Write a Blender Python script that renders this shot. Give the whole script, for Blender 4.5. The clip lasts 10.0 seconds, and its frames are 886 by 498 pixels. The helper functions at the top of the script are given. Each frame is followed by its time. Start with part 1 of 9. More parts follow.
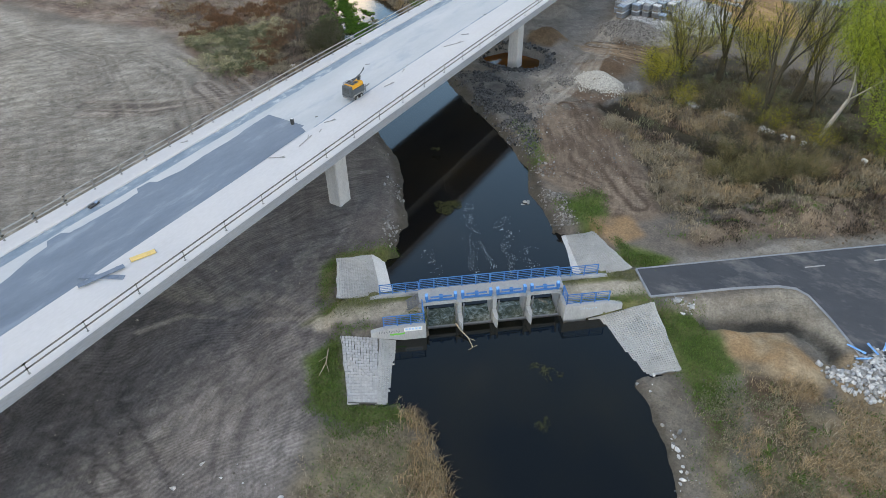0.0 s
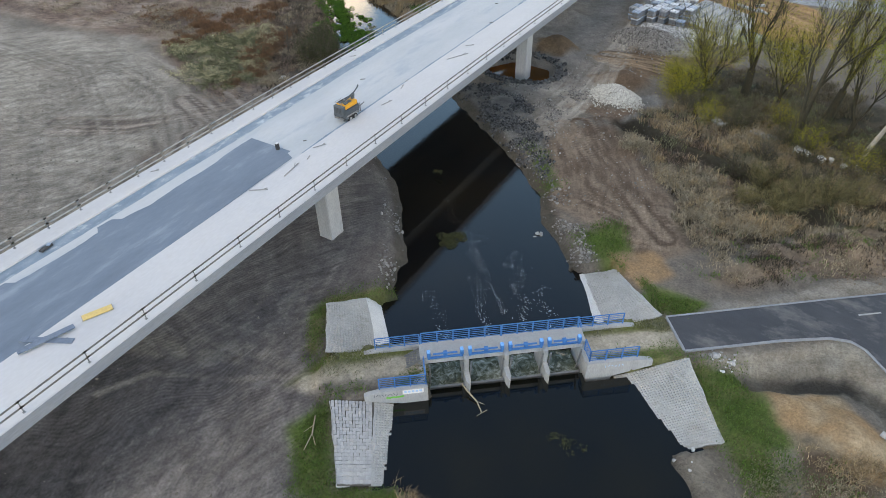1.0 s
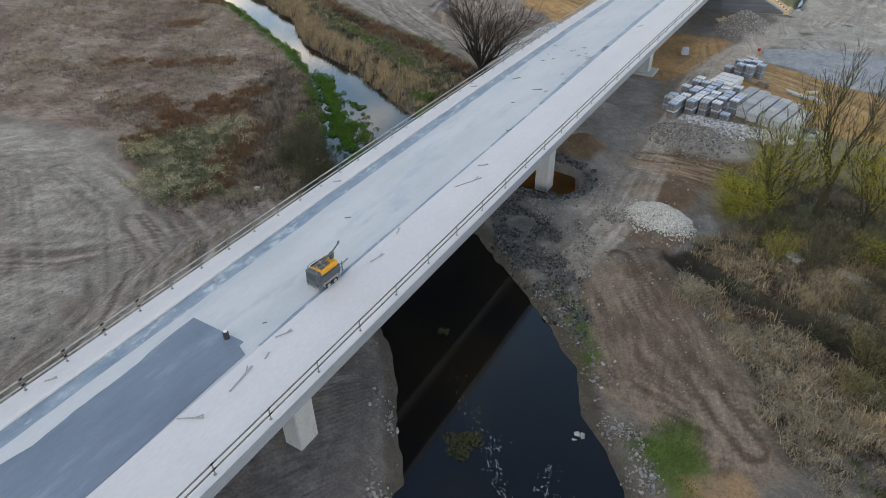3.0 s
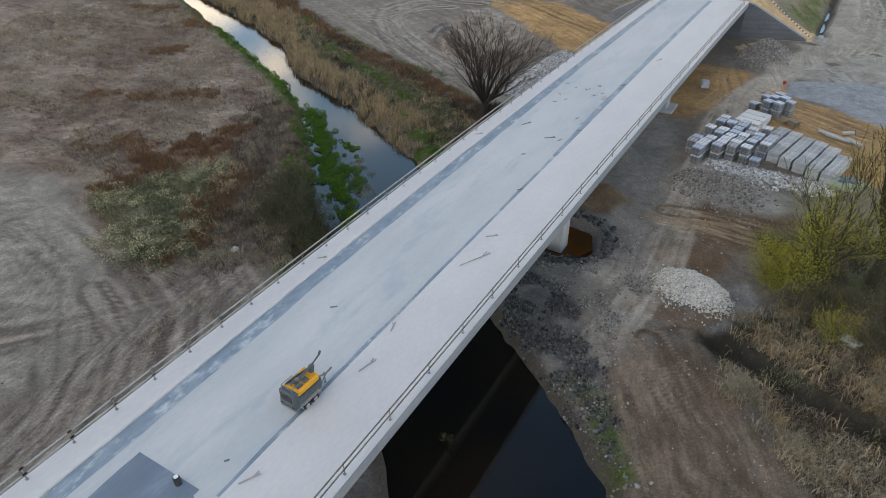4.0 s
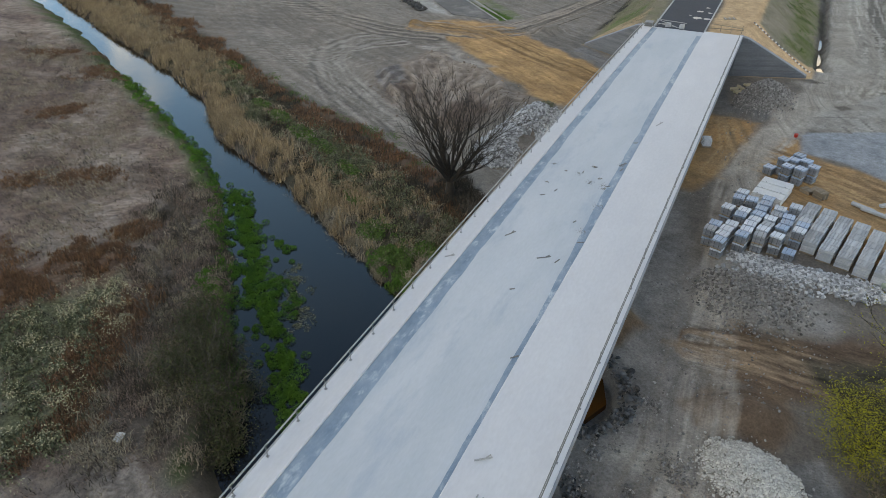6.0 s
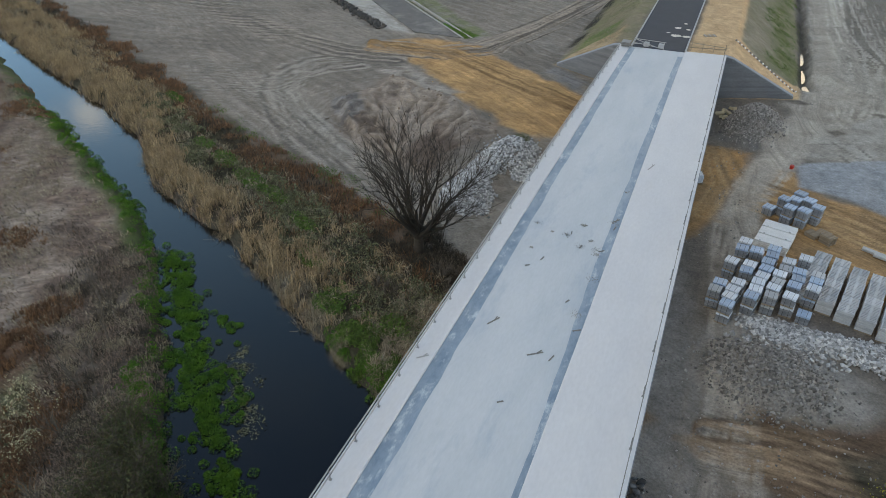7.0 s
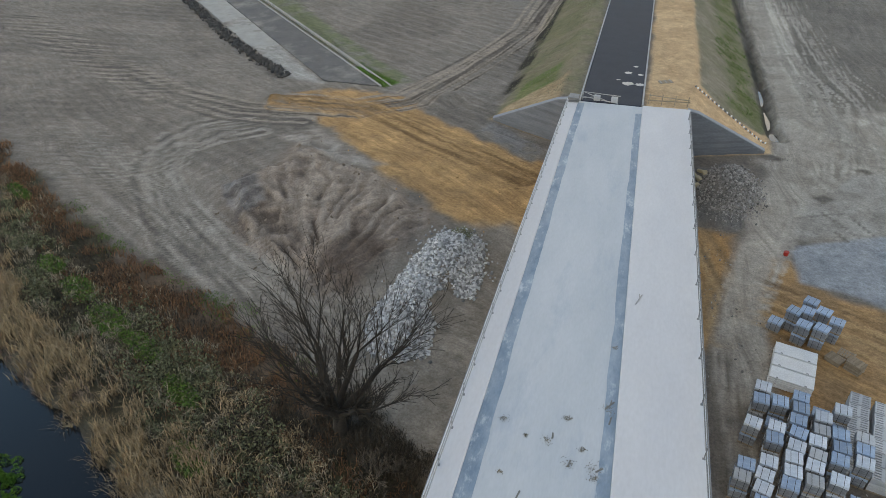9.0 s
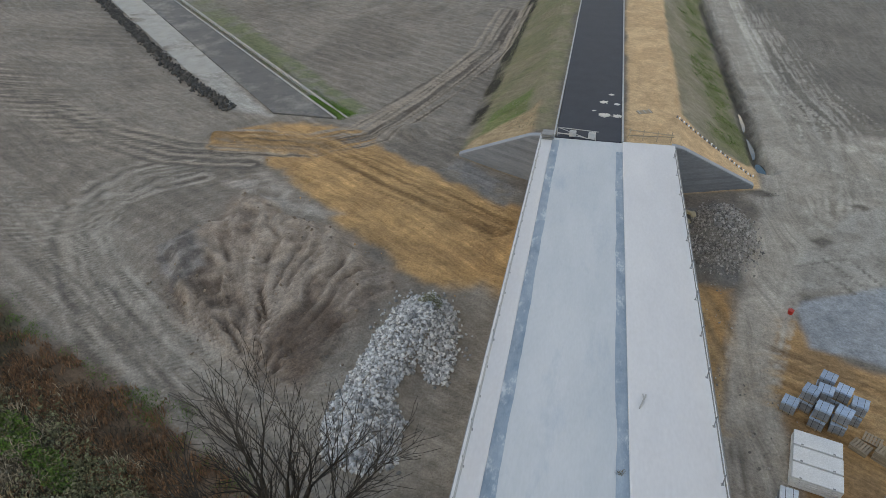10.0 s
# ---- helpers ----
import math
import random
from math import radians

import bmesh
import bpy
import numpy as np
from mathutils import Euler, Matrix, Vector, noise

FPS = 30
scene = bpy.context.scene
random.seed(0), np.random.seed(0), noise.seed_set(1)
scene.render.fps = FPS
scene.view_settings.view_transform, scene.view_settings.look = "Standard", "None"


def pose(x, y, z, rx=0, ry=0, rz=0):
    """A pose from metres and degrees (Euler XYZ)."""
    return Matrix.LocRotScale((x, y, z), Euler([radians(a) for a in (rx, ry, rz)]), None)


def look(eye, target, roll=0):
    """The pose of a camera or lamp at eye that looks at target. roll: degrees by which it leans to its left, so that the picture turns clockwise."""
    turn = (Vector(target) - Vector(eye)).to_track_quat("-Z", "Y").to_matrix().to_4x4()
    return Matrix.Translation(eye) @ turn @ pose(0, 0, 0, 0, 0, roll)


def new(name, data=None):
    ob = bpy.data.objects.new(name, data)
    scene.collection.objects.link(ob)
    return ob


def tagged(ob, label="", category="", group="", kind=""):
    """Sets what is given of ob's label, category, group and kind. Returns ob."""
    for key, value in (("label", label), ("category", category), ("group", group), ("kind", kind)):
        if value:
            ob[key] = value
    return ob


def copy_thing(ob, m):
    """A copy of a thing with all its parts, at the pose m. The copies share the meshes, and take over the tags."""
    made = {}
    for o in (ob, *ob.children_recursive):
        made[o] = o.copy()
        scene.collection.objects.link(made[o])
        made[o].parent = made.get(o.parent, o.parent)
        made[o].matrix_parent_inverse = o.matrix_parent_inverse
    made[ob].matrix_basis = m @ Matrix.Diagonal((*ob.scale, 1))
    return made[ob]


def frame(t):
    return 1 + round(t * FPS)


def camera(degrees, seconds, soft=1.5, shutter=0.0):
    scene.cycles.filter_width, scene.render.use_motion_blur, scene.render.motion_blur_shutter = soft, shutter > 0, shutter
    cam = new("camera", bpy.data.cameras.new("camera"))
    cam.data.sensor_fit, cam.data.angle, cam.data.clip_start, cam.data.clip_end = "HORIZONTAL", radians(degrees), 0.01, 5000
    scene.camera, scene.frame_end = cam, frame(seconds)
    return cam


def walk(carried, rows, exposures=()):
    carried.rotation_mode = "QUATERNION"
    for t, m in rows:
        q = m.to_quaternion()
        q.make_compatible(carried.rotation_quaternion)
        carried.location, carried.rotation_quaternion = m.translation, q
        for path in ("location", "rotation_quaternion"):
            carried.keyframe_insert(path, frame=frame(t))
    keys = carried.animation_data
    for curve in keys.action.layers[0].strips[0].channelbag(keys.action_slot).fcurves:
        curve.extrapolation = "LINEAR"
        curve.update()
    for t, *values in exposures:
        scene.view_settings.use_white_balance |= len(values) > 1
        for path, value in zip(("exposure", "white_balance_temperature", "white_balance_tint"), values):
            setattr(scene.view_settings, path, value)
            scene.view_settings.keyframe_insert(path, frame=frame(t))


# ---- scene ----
cam = camera(67.6, 10.0, soft=0.85)
METRES, EYE, TILT, LEAN, TURN = 100.0, 37.9, 0.0, 0.0, 31.6
ROWS = [
    (0.0, 0.0, 0.0, 0.0, -0.67, -39.25, 0.82),
    (0.5, -0.0013, 0.0354, -0.0092, -0.67, -39.27, 0.83),
    (1.0, -0.0026, 0.0777, -0.0171, -0.67, -39.29, 0.81),
    (1.5, -0.0035, 0.1211, -0.0197, -0.66, -39.32, 0.83),
    (2.0, -0.0047, 0.1709, -0.0195, -0.67, -39.38, 0.81),
    (2.5, -0.005, 0.2188, -0.0195, -0.63, -37.98, 0.83),
    (3.0, -0.0056, 0.2719, -0.0199, -0.59, -36.09, 0.85),
    (4.5, -0.0091, 0.4252, -0.0198, -0.86, -35.3, 0.78),
    (5.0, -0.0093, 0.4799, -0.0196, -1.87, -35.27, 0.78),
    (5.5, -0.0078, 0.53, -0.0192, -3.42, -35.29, 0.78),
    (7.0, 0.0049, 0.6883, -0.0176, -8.43, -35.31, 0.78),
    (7.5, 0.0126, 0.7382, -0.0168, -10.08, -35.31, 0.78),
    (8.0, 0.0226, 0.7918, -0.0146, -11.92, -35.32, 0.79),
    (8.5, 0.0333, 0.8404, -0.0125, -13.61, -35.36, 0.76),
    (9.0, 0.0467, 0.8919, -0.0101, -15.42, -35.38, 0.75),
    (9.5, 0.0597, 0.9389, -0.0085, -17.13, -35.35, 0.73),
    (10.0, 0.0759, 0.9883, -0.0064, -18.91, -35.34, 0.73),
]
EXPOSURES = [(0.0, 0.02, 9700, 11), (2.5, -0.18, 9800, 12), (4.5, -0.41, 9700, 11), (7.5, -0.43, 9500, 8), (10.0, -0.46, 9900, 10)]
walk(cam, [(t, pose(0, 0, EYE, TILT, LEAN, TURN) @ pose(METRES * x, METRES * y, METRES * z, 90 + pitch, roll, yaw)) for t, x, y, z, yaw, pitch, roll in ROWS],
     exposures=EXPOSURES)

# ---- world and light ----
world = bpy.data.worlds.new("sky")
scene.world = world
world.use_nodes = True
wn = world.node_tree.nodes
sky = wn.new("ShaderNodeTexSky")
sky.sky_type = "NISHITA"
sky.sun_disc = False
SUN_ELEV, SUN_ROT = 58.0, 200.0
sky.sun_elevation, sky.sun_rotation = radians(SUN_ELEV), radians(SUN_ROT)
sky.air_density, sky.dust_density, sky.ozone_density = 1.0, 0.8, 1.5
wl = world.node_tree.links
# broken white cloud over the blue sky, closing up towards the horizon
w_dir = wn.new("ShaderNodeTexCoord")
w_sep = wn.new("ShaderNodeSeparateXYZ")
wl.new(w_dir.outputs["Generated"], w_sep.inputs[0])
w_up = wn.new("ShaderNodeMath")
w_up.operation = "MAXIMUM"
w_up.inputs[1].default_value = 0.0
wl.new(w_sep.outputs[2], w_up.inputs[0])
w_den = wn.new("ShaderNodeMath")
w_den.inputs[1].default_value = 0.22
wl.new(w_up.outputs[0], w_den.inputs[0])
w_flat = wn.new("ShaderNodeVectorMath")
w_flat.operation = "DIVIDE"
w_com = wn.new("ShaderNodeCombineXYZ")
for k in range(3):
    wl.new(w_den.outputs[0], w_com.inputs[k])
wl.new(w_dir.outputs["Generated"], w_flat.inputs[0])
wl.new(w_com.outputs[0], w_flat.inputs[1])
w_noise = wn.new("ShaderNodeTexNoise")
w_noise.inputs["Scale"].default_value, w_noise.inputs["Detail"].default_value, w_noise.inputs["Roughness"].default_value = 2.4, 6, 0.55
wl.new(w_flat.outputs[0], w_noise.inputs["Vector"])
w_low = wn.new("ShaderNodeMapRange")
w_low.inputs["From Min"].default_value, w_low.inputs["From Max"].default_value = 0.56, 0.40
w_low.inputs["To Min"].default_value, w_low.inputs["To Max"].default_value = -0.06, 0.13
wl.new(w_up.outputs[0], w_low.inputs["Value"])
w_sum = wn.new("ShaderNodeMath")
wl.new(w_noise.outputs[0], w_sum.inputs[0])
wl.new(w_low.outputs[0], w_sum.inputs[1])
w_mask = wn.new("ShaderNodeMapRange")
w_mask.interpolation_type = "SMOOTHSTEP"
w_mask.inputs["From Min"].default_value, w_mask.inputs["From Max"].default_value = 0.585, 0.74
wl.new(w_sum.outputs[0], w_mask.inputs["Value"])
w_mix = wn.new("ShaderNodeMix")
w_mix.data_type = "RGBA"
w_mix.inputs["B"].default_value = (37.0, 36.2, 35.2, 1)
wl.new(w_mask.outputs[0], w_mix.inputs["Factor"])
w_clear = wn.new("ShaderNodeVectorMath")
w_clear.operation = "MULTIPLY"
w_clear.inputs[1].default_value = (0.74, 1.04, 1.34)
wl.new(sky.outputs[0], w_clear.inputs[0])
# the clear sky pales towards the horizon
w_haze = wn.new("ShaderNodeMapRange")
w_haze.interpolation_type = "SMOOTHSTEP"
w_haze.inputs["From Min"].default_value, w_haze.inputs["From Max"].default_value = 0.88, 0.22
w_haze.inputs["To Min"].default_value, w_haze.inputs["To Max"].default_value = 0.0, 0.9
wl.new(w_up.outputs[0], w_haze.inputs["Value"])
w_pale = wn.new("ShaderNodeMix")
w_pale.data_type = "RGBA"
w_pale.inputs["B"].default_value = (5.0, 11.0, 21.0, 1)
wl.new(w_haze.outputs[0], w_pale.inputs["Factor"])
wl.new(w_clear.outputs[0], w_pale.inputs["A"])
wl.new(w_pale.outputs["Result"], w_mix.inputs["A"])
wl.new(w_mix.outputs["Result"], wn["Background"].inputs[0])
wn["Background"].inputs[1].default_value = 0.15
sun = new("sun", bpy.data.lights.new("sun", "SUN"))
sun.data.energy, sun.data.angle, sun.data.color = 0.85, radians(40), (1.0, 0.95, 0.88)
_e, _r = radians(SUN_ELEV), radians(SUN_ROT)
sun.matrix_world = look((0, 0, 80), Vector((0, 0, 80)) - Vector((math.sin(_r) * math.cos(_e), math.cos(_r) * math.cos(_e), math.sin(_e))))


# ---- materials ----
def surf(name, c1, c2, scale=2.0, rough=0.85, bump=0.2, bscale=12.0, metal=0.0, stain=None, spec=0.35, rand=0.0, island=0.0, streak=(1, 1, 1), grain_amount=0.28):
    """Two tones mixed at two scales, with a fine relief; optional stains and a tone that varies from piece to piece."""
    m = bpy.data.materials.new(name)
    m.use_nodes = True
    n, l = m.node_tree.nodes, m.node_tree.links
    b = n["Principled BSDF"]
    b.inputs["Roughness"].default_value = rough
    b.inputs["Metallic"].default_value = metal
    b.inputs["Specular IOR Level"].default_value = spec
    tc = n.new("ShaderNodeTexCoord")
    mp = n.new("ShaderNodeMapping")
    mp.inputs["Scale"].default_value = streak
    l.new(tc.outputs["Object"], mp.inputs[0])
    big = n.new("ShaderNodeTexNoise")
    big.inputs["Scale"].default_value = scale
    big.inputs["Detail"].default_value = 6
    big.inputs["Roughness"].default_value = 0.65
    l.new(mp.outputs[0], big.inputs["Vector"])
    ramp = n.new("ShaderNodeMapRange")
    ramp.inputs["From Min"].default_value, ramp.inputs["From Max"].default_value = 0.3, 0.7
    l.new(big.outputs[0], ramp.inputs["Value"])
    mix = n.new("ShaderNodeMix")
    mix.data_type = "RGBA"
    mix.inputs["A"].default_value, mix.inputs["B"].default_value = (*c1, 1), (*c2, 1)
    l.new(ramp.outputs[0], mix.inputs["Factor"])
    out = mix.outputs["Result"]
    fine = n.new("ShaderNodeTexNoise")
    fine.inputs["Scale"].default_value = bscale
    fine.inputs["Detail"].default_value = 4
    l.new(mp.outputs[0], fine.inputs["Vector"])
    grain = n.new("ShaderNodeMapRange")
    grain.inputs["To Min"].default_value, grain.inputs["To Max"].default_value = 1 - grain_amount, 1 + grain_amount
    l.new(fine.outputs[0], grain.inputs["Value"])
    value = grain.outputs[0]
    for amount, node, sock in ((rand, "ShaderNodeObjectInfo", "Random"), (island, "ShaderNodeNewGeometry", "Random Per Island")):
        if amount:
            oi = n.new(node)
            rr = n.new("ShaderNodeMapRange")
            rr.inputs["To Min"].default_value, rr.inputs["To Max"].default_value = 1 - amount, 1 + amount
            l.new(oi.outputs[sock], rr.inputs["Value"])
            mu = n.new("ShaderNodeMath")
            mu.operation = "MULTIPLY"
            l.new(value, mu.inputs[0])
            l.new(rr.outputs[0], mu.inputs[1])
            value = mu.outputs[0]
    sc = n.new("ShaderNodeVectorMath")
    sc.operation = "SCALE"
    l.new(out, sc.inputs[0])
    l.new(value, sc.inputs["Scale"])
    out = sc.outputs[0]
    if stain:
        colour, size, low, high = stain
        st = n.new("ShaderNodeTexNoise")
        st.inputs["Scale"].default_value = size
        st.inputs["Detail"].default_value = 8
        st.inputs["Roughness"].default_value = 0.7
        l.new(mp.outputs[0], st.inputs["Vector"])
        sr = n.new("ShaderNodeMapRange")
        sr.inputs["From Min"].default_value, sr.inputs["From Max"].default_value = low, high
        l.new(st.outputs[0], sr.inputs["Value"])
        m2 = n.new("ShaderNodeMix")
        m2.data_type = "RGBA"
        m2.inputs["B"].default_value = (*colour, 1)
        l.new(sr.outputs[0], m2.inputs["Factor"])
        l.new(out, m2.inputs["A"])
        out = m2.outputs["Result"]
    l.new(out, b.inputs["Base Color"])
    if bump:
        bp = n.new("ShaderNodeBump")
        bp.inputs["Strength"].default_value, bp.inputs["Distance"].default_value = bump, 0.03
        l.new(fine.outputs[0], bp.inputs["Height"])
        l.new(bp.outputs[0], b.inputs["Normal"])
    return m


def ground_material():
    m = bpy.data.materials.new("soil_and_grass")
    m.use_nodes = True
    n, l = m.node_tree.nodes, m.node_tree.links
    b = n["Principled BSDF"]
    b.inputs["Roughness"].default_value = 0.95
    b.inputs["Specular IOR Level"].default_value = 0.15
    at = n.new("ShaderNodeAttribute")
    at.attribute_name = "soil"
    tc = n.new("ShaderNodeTexCoord")
    value = None
    heights = []
    for scale, lo, hi, detail in ((0.35, 0.88, 1.15, 5), (1.3, 0.79, 1.24, 7), (5.0, 0.70, 1.34, 4)):
        t = n.new("ShaderNodeTexNoise")
        t.inputs["Scale"].default_value, t.inputs["Detail"].default_value, t.inputs["Roughness"].default_value = scale, detail, 0.68
        l.new(tc.outputs["Object"], t.inputs["Vector"])
        r = n.new("ShaderNodeMapRange")
        r.inputs["From Min"].default_value, r.inputs["From Max"].default_value = 0.25, 0.75
        r.inputs["To Min"].default_value, r.inputs["To Max"].default_value = lo, hi
        l.new(t.outputs[0], r.inputs["Value"])
        heights.append(t.outputs[0])
        if value is None:
            value = r.outputs[0]
        else:
            mu = n.new("ShaderNodeMath")
            mu.operation = "MULTIPLY"
            l.new(value, mu.inputs[0])
            l.new(r.outputs[0], mu.inputs[1])
            value = mu.outputs[0]
    def times(v, w):
        mu = n.new("ShaderNodeMath")
        mu.operation = "MULTIPLY"
        l.new(v, mu.inputs[0])
        l.new(w, mu.inputs[1])
        return mu.outputs[0]

    # track-laid ribs where their mask says so
    ma = n.new("ShaderNodeAttribute")
    ma.attribute_name = "ribbed"
    mp = n.new("ShaderNodeMapping")
    mp.inputs["Rotation"].default_value = (0, 0, radians(25))
    l.new(tc.outputs["Object"], mp.inputs[0])
    sw = n.new("ShaderNodeTexNoise")
    sw.inputs["Scale"].default_value, sw.inputs["Detail"].default_value = 0.11, 2
    l.new(tc.outputs["Object"], sw.inputs["Vector"])
    sv = n.new("ShaderNodeVectorMath")
    sv.operation = "MULTIPLY_ADD"
    sv.inputs[1].default_value = (6.0, 6.0, 0)
    l.new(sw.outputs["Color"], sv.inputs[0])
    l.new(mp.outputs[0], sv.inputs[2])
    wv = n.new("ShaderNodeTexWave")
    wv.inputs["Scale"].default_value, wv.inputs["Distortion"].default_value, wv.inputs["Detail"].default_value, wv.inputs["Detail Scale"].default_value = 0.9, 7.0, 3, 0.35
    l.new(sv.outputs[0], wv.inputs["Vector"])
    r = n.new("ShaderNodeMapRange")
    r.inputs["To Min"].default_value, r.inputs["To Max"].default_value = 0.88, 1.12
    l.new(wv.outputs["Fac"], r.inputs["Value"])
    mx = n.new("ShaderNodeMix")
    mx.inputs["A"].default_value = 1.0
    l.new(ma.outputs["Fac"], mx.inputs["Factor"])
    l.new(r.outputs[0], mx.inputs["B"])
    value = times(value, mx.outputs["Result"])
    # streaks drawn out along the way the ground was driven, raked or flattened
    amp = n.new("ShaderNodeAttribute")
    amp.attribute_name = "streak"
    for lines, size, depth in (("lie_a", 1.5, 1.0), ("lie_b", 0.9, 0.8)):
        fl = n.new("ShaderNodeAttribute")
        fl.attribute_name = lines
        t = n.new("ShaderNodeTexNoise")
        t.inputs["Scale"].default_value, t.inputs["Detail"].default_value, t.inputs["Roughness"].default_value, t.inputs["Distortion"].default_value = size, 6, 0.72, 0.3
        l.new(fl.outputs["Vector"], t.inputs["Vector"])
        r = n.new("ShaderNodeMapRange")
        r.inputs["From Min"].default_value, r.inputs["From Max"].default_value = 0.30, 0.70
        r.inputs["To Min"].default_value, r.inputs["To Max"].default_value = 1 - 0.5 * depth, 1 + 0.5 * depth
        l.new(t.outputs[0], r.inputs["Value"])
        mx = n.new("ShaderNodeMix")
        mx.inputs["A"].default_value = 1.0
        l.new(amp.outputs["Fac"], mx.inputs["Factor"])
        l.new(r.outputs[0], mx.inputs["B"])
        value = times(value, mx.outputs["Result"])
    sc = n.new("ShaderNodeVectorMath")
    sc.operation = "SCALE"
    l.new(at.outputs["Color"], sc.inputs[0])
    l.new(value, sc.inputs["Scale"])
    l.new(sc.outputs[0], b.inputs["Base Color"])
    add = n.new("ShaderNodeMath")
    add.operation = "ADD"
    l.new(heights[1], add.inputs[0])
    l.new(heights[2], add.inputs[1])
    bp = n.new("ShaderNodeBump")
    bp.inputs["Strength"].default_value, bp.inputs["Distance"].default_value = 1.0, 0.16
    l.new(add.outputs[0], bp.inputs["Height"])
    l.new(bp.outputs[0], b.inputs["Normal"])
    return m


def water_material(name, deep, ripple, scale, strength, ior=1.35):
    m = bpy.data.materials.new(name)
    m.use_nodes = True
    n, l = m.node_tree.nodes, m.node_tree.links
    b = n["Principled BSDF"]
    b.inputs["Base Color"].default_value = (*deep, 1)
    b.inputs["Roughness"].default_value = 0.06
    b.inputs["IOR"].default_value = ior
    tc = n.new("ShaderNodeTexCoord")
    mp = n.new("ShaderNodeMapping")
    mp.inputs["Rotation"].default_value = (0, 0, radians(-37))
    mp.inputs["Scale"].default_value = ripple
    l.new(tc.outputs["Object"], mp.inputs[0])
    t = n.new("ShaderNodeTexNoise")
    t.inputs["Scale"].default_value, t.inputs["Detail"].default_value = scale, 3
    l.new(mp.outputs[0], t.inputs["Vector"])
    mud = n.new("ShaderNodeTexNoise")
    mud.inputs["Scale"].default_value, mud.inputs["Detail"].default_value = 0.12, 5
    l.new(tc.outputs["Object"], mud.inputs["Vector"])
    mr = n.new("ShaderNodeMapRange")
    mr.inputs["From Min"].default_value, mr.inputs["From Max"].default_value = 0.42, 0.7
    l.new(mud.outputs[0], mr.inputs["Value"])
    mx = n.new("ShaderNodeMix")
    mx.data_type = "RGBA"
    mx.inputs["A"].default_value = (*deep, 1)
    mx.inputs["B"].default_value = (deep[0] * 2.6, deep[1] * 2.0, deep[2] * 1.2, 1)
    l.new(mr.outputs[0], mx.inputs["Factor"])
    l.new(mx.outputs["Result"], b.inputs["Base Color"])
    bp = n.new("ShaderNodeBump")
    bp.inputs["Strength"].default_value, bp.inputs["Distance"].default_value = strength, 0.05
    l.new(t.outputs[0], bp.inputs["Height"])
    l.new(bp.outputs[0], b.inputs["Normal"])
    return m


M_GROUND = ground_material()
M_POOL = water_material("calm_water", (0.0040, 0.0046, 0.0036), (1, 1, 1), 1.6, 0.04, 1.52)
M_RIVER = water_material("flowing_water", (0.0042, 0.0042, 0.0044), (1.0, 2.2, 1), 1.6, 0.10, 1.55)
M_RUST = water_material("rusty_puddle", (0.085, 0.032, 0.008), (1, 1, 1), 2.0, 0.03)
M_FOAM = surf("foam", (0.75, 0.78, 0.8), (0.6, 0.63, 0.66), 3, 0.7, 0.2, 20)
M_DECK = surf("pale_deck_concrete", (0.49, 0.51, 0.53), (0.385, 0.42, 0.45), 0.13, 0.75, 0.08, 5.0, stain=((0.30, 0.355, 0.42), 0.28, 0.54, 0.80), streak=(1.6, 0.4, 1), grain_amount=0.08)
M_WALK = surf("white_coated_concrete", (0.545, 0.545, 0.555), (0.49, 0.492, 0.51), 0.3, 0.7, 0.06, 6.0, stain=((0.44, 0.45, 0.48), 1.1, 0.66, 0.9), streak=(1.0, 0.35, 1), grain_amount=0.09)
M_GUTTER = surf("blue_grey_membrane", (0.135, 0.20, 0.265), (0.27, 0.335, 0.395), 0.9, 0.6, 0.1, 10.0, stain=((0.50, 0.55, 0.585), 1.0, 0.54, 0.70), streak=(1.2, 0.5, 1), grain_amount=0.14)
M_PATCH = surf("dark_sealing_coat", (0.105, 0.144, 0.195), (0.165, 0.215, 0.275), 0.3, 0.55, 0.05, 6.0, stain=((0.25, 0.31, 0.37), 0.3, 0.55, 0.8), streak=(1.5, 0.4, 1), grain_amount=0.09)
M_CONC = surf("grey_concrete", (0.40, 0.41, 0.41), (0.32, 0.33, 0.335), 0.8, 0.85, 0.12, 9.0, stain=((0.20, 0.205, 0.20), 0.7, 0.58, 0.85), streak=(1.5, 1.5, 0.4))
M_GRAVEL = surf("gravel_shoulder", (0.37, 0.355, 0.325), (0.285, 0.272, 0.25), 0.5, 0.9, 0.3, 14.0, stain=((0.20, 0.19, 0.175), 0.4, 0.6, 0.85))
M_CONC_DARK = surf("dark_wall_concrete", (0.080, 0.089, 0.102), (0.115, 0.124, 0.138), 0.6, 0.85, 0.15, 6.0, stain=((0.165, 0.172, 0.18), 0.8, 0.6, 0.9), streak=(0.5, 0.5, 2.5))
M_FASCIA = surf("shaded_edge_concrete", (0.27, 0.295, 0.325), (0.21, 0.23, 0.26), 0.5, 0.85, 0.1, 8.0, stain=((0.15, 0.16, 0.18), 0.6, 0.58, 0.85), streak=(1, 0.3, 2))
M_ASPH = surf("asphalt", (0.040, 0.047, 0.058), (0.062, 0.068, 0.078), 0.4, 0.8, 0.2, 30.0, stain=((0.19, 0.188, 0.18), 0.3, 0.52, 0.75), streak=(0.7, 1.2, 1))
M_TRACKWAY = surf("dusty_asphalt", (0.098, 0.092, 0.088), (0.140, 0.130, 0.122), 0.3, 0.9, 0.2, 20.0, stain=((0.30, 0.275, 0.24), 0.12, 0.52, 0.75))
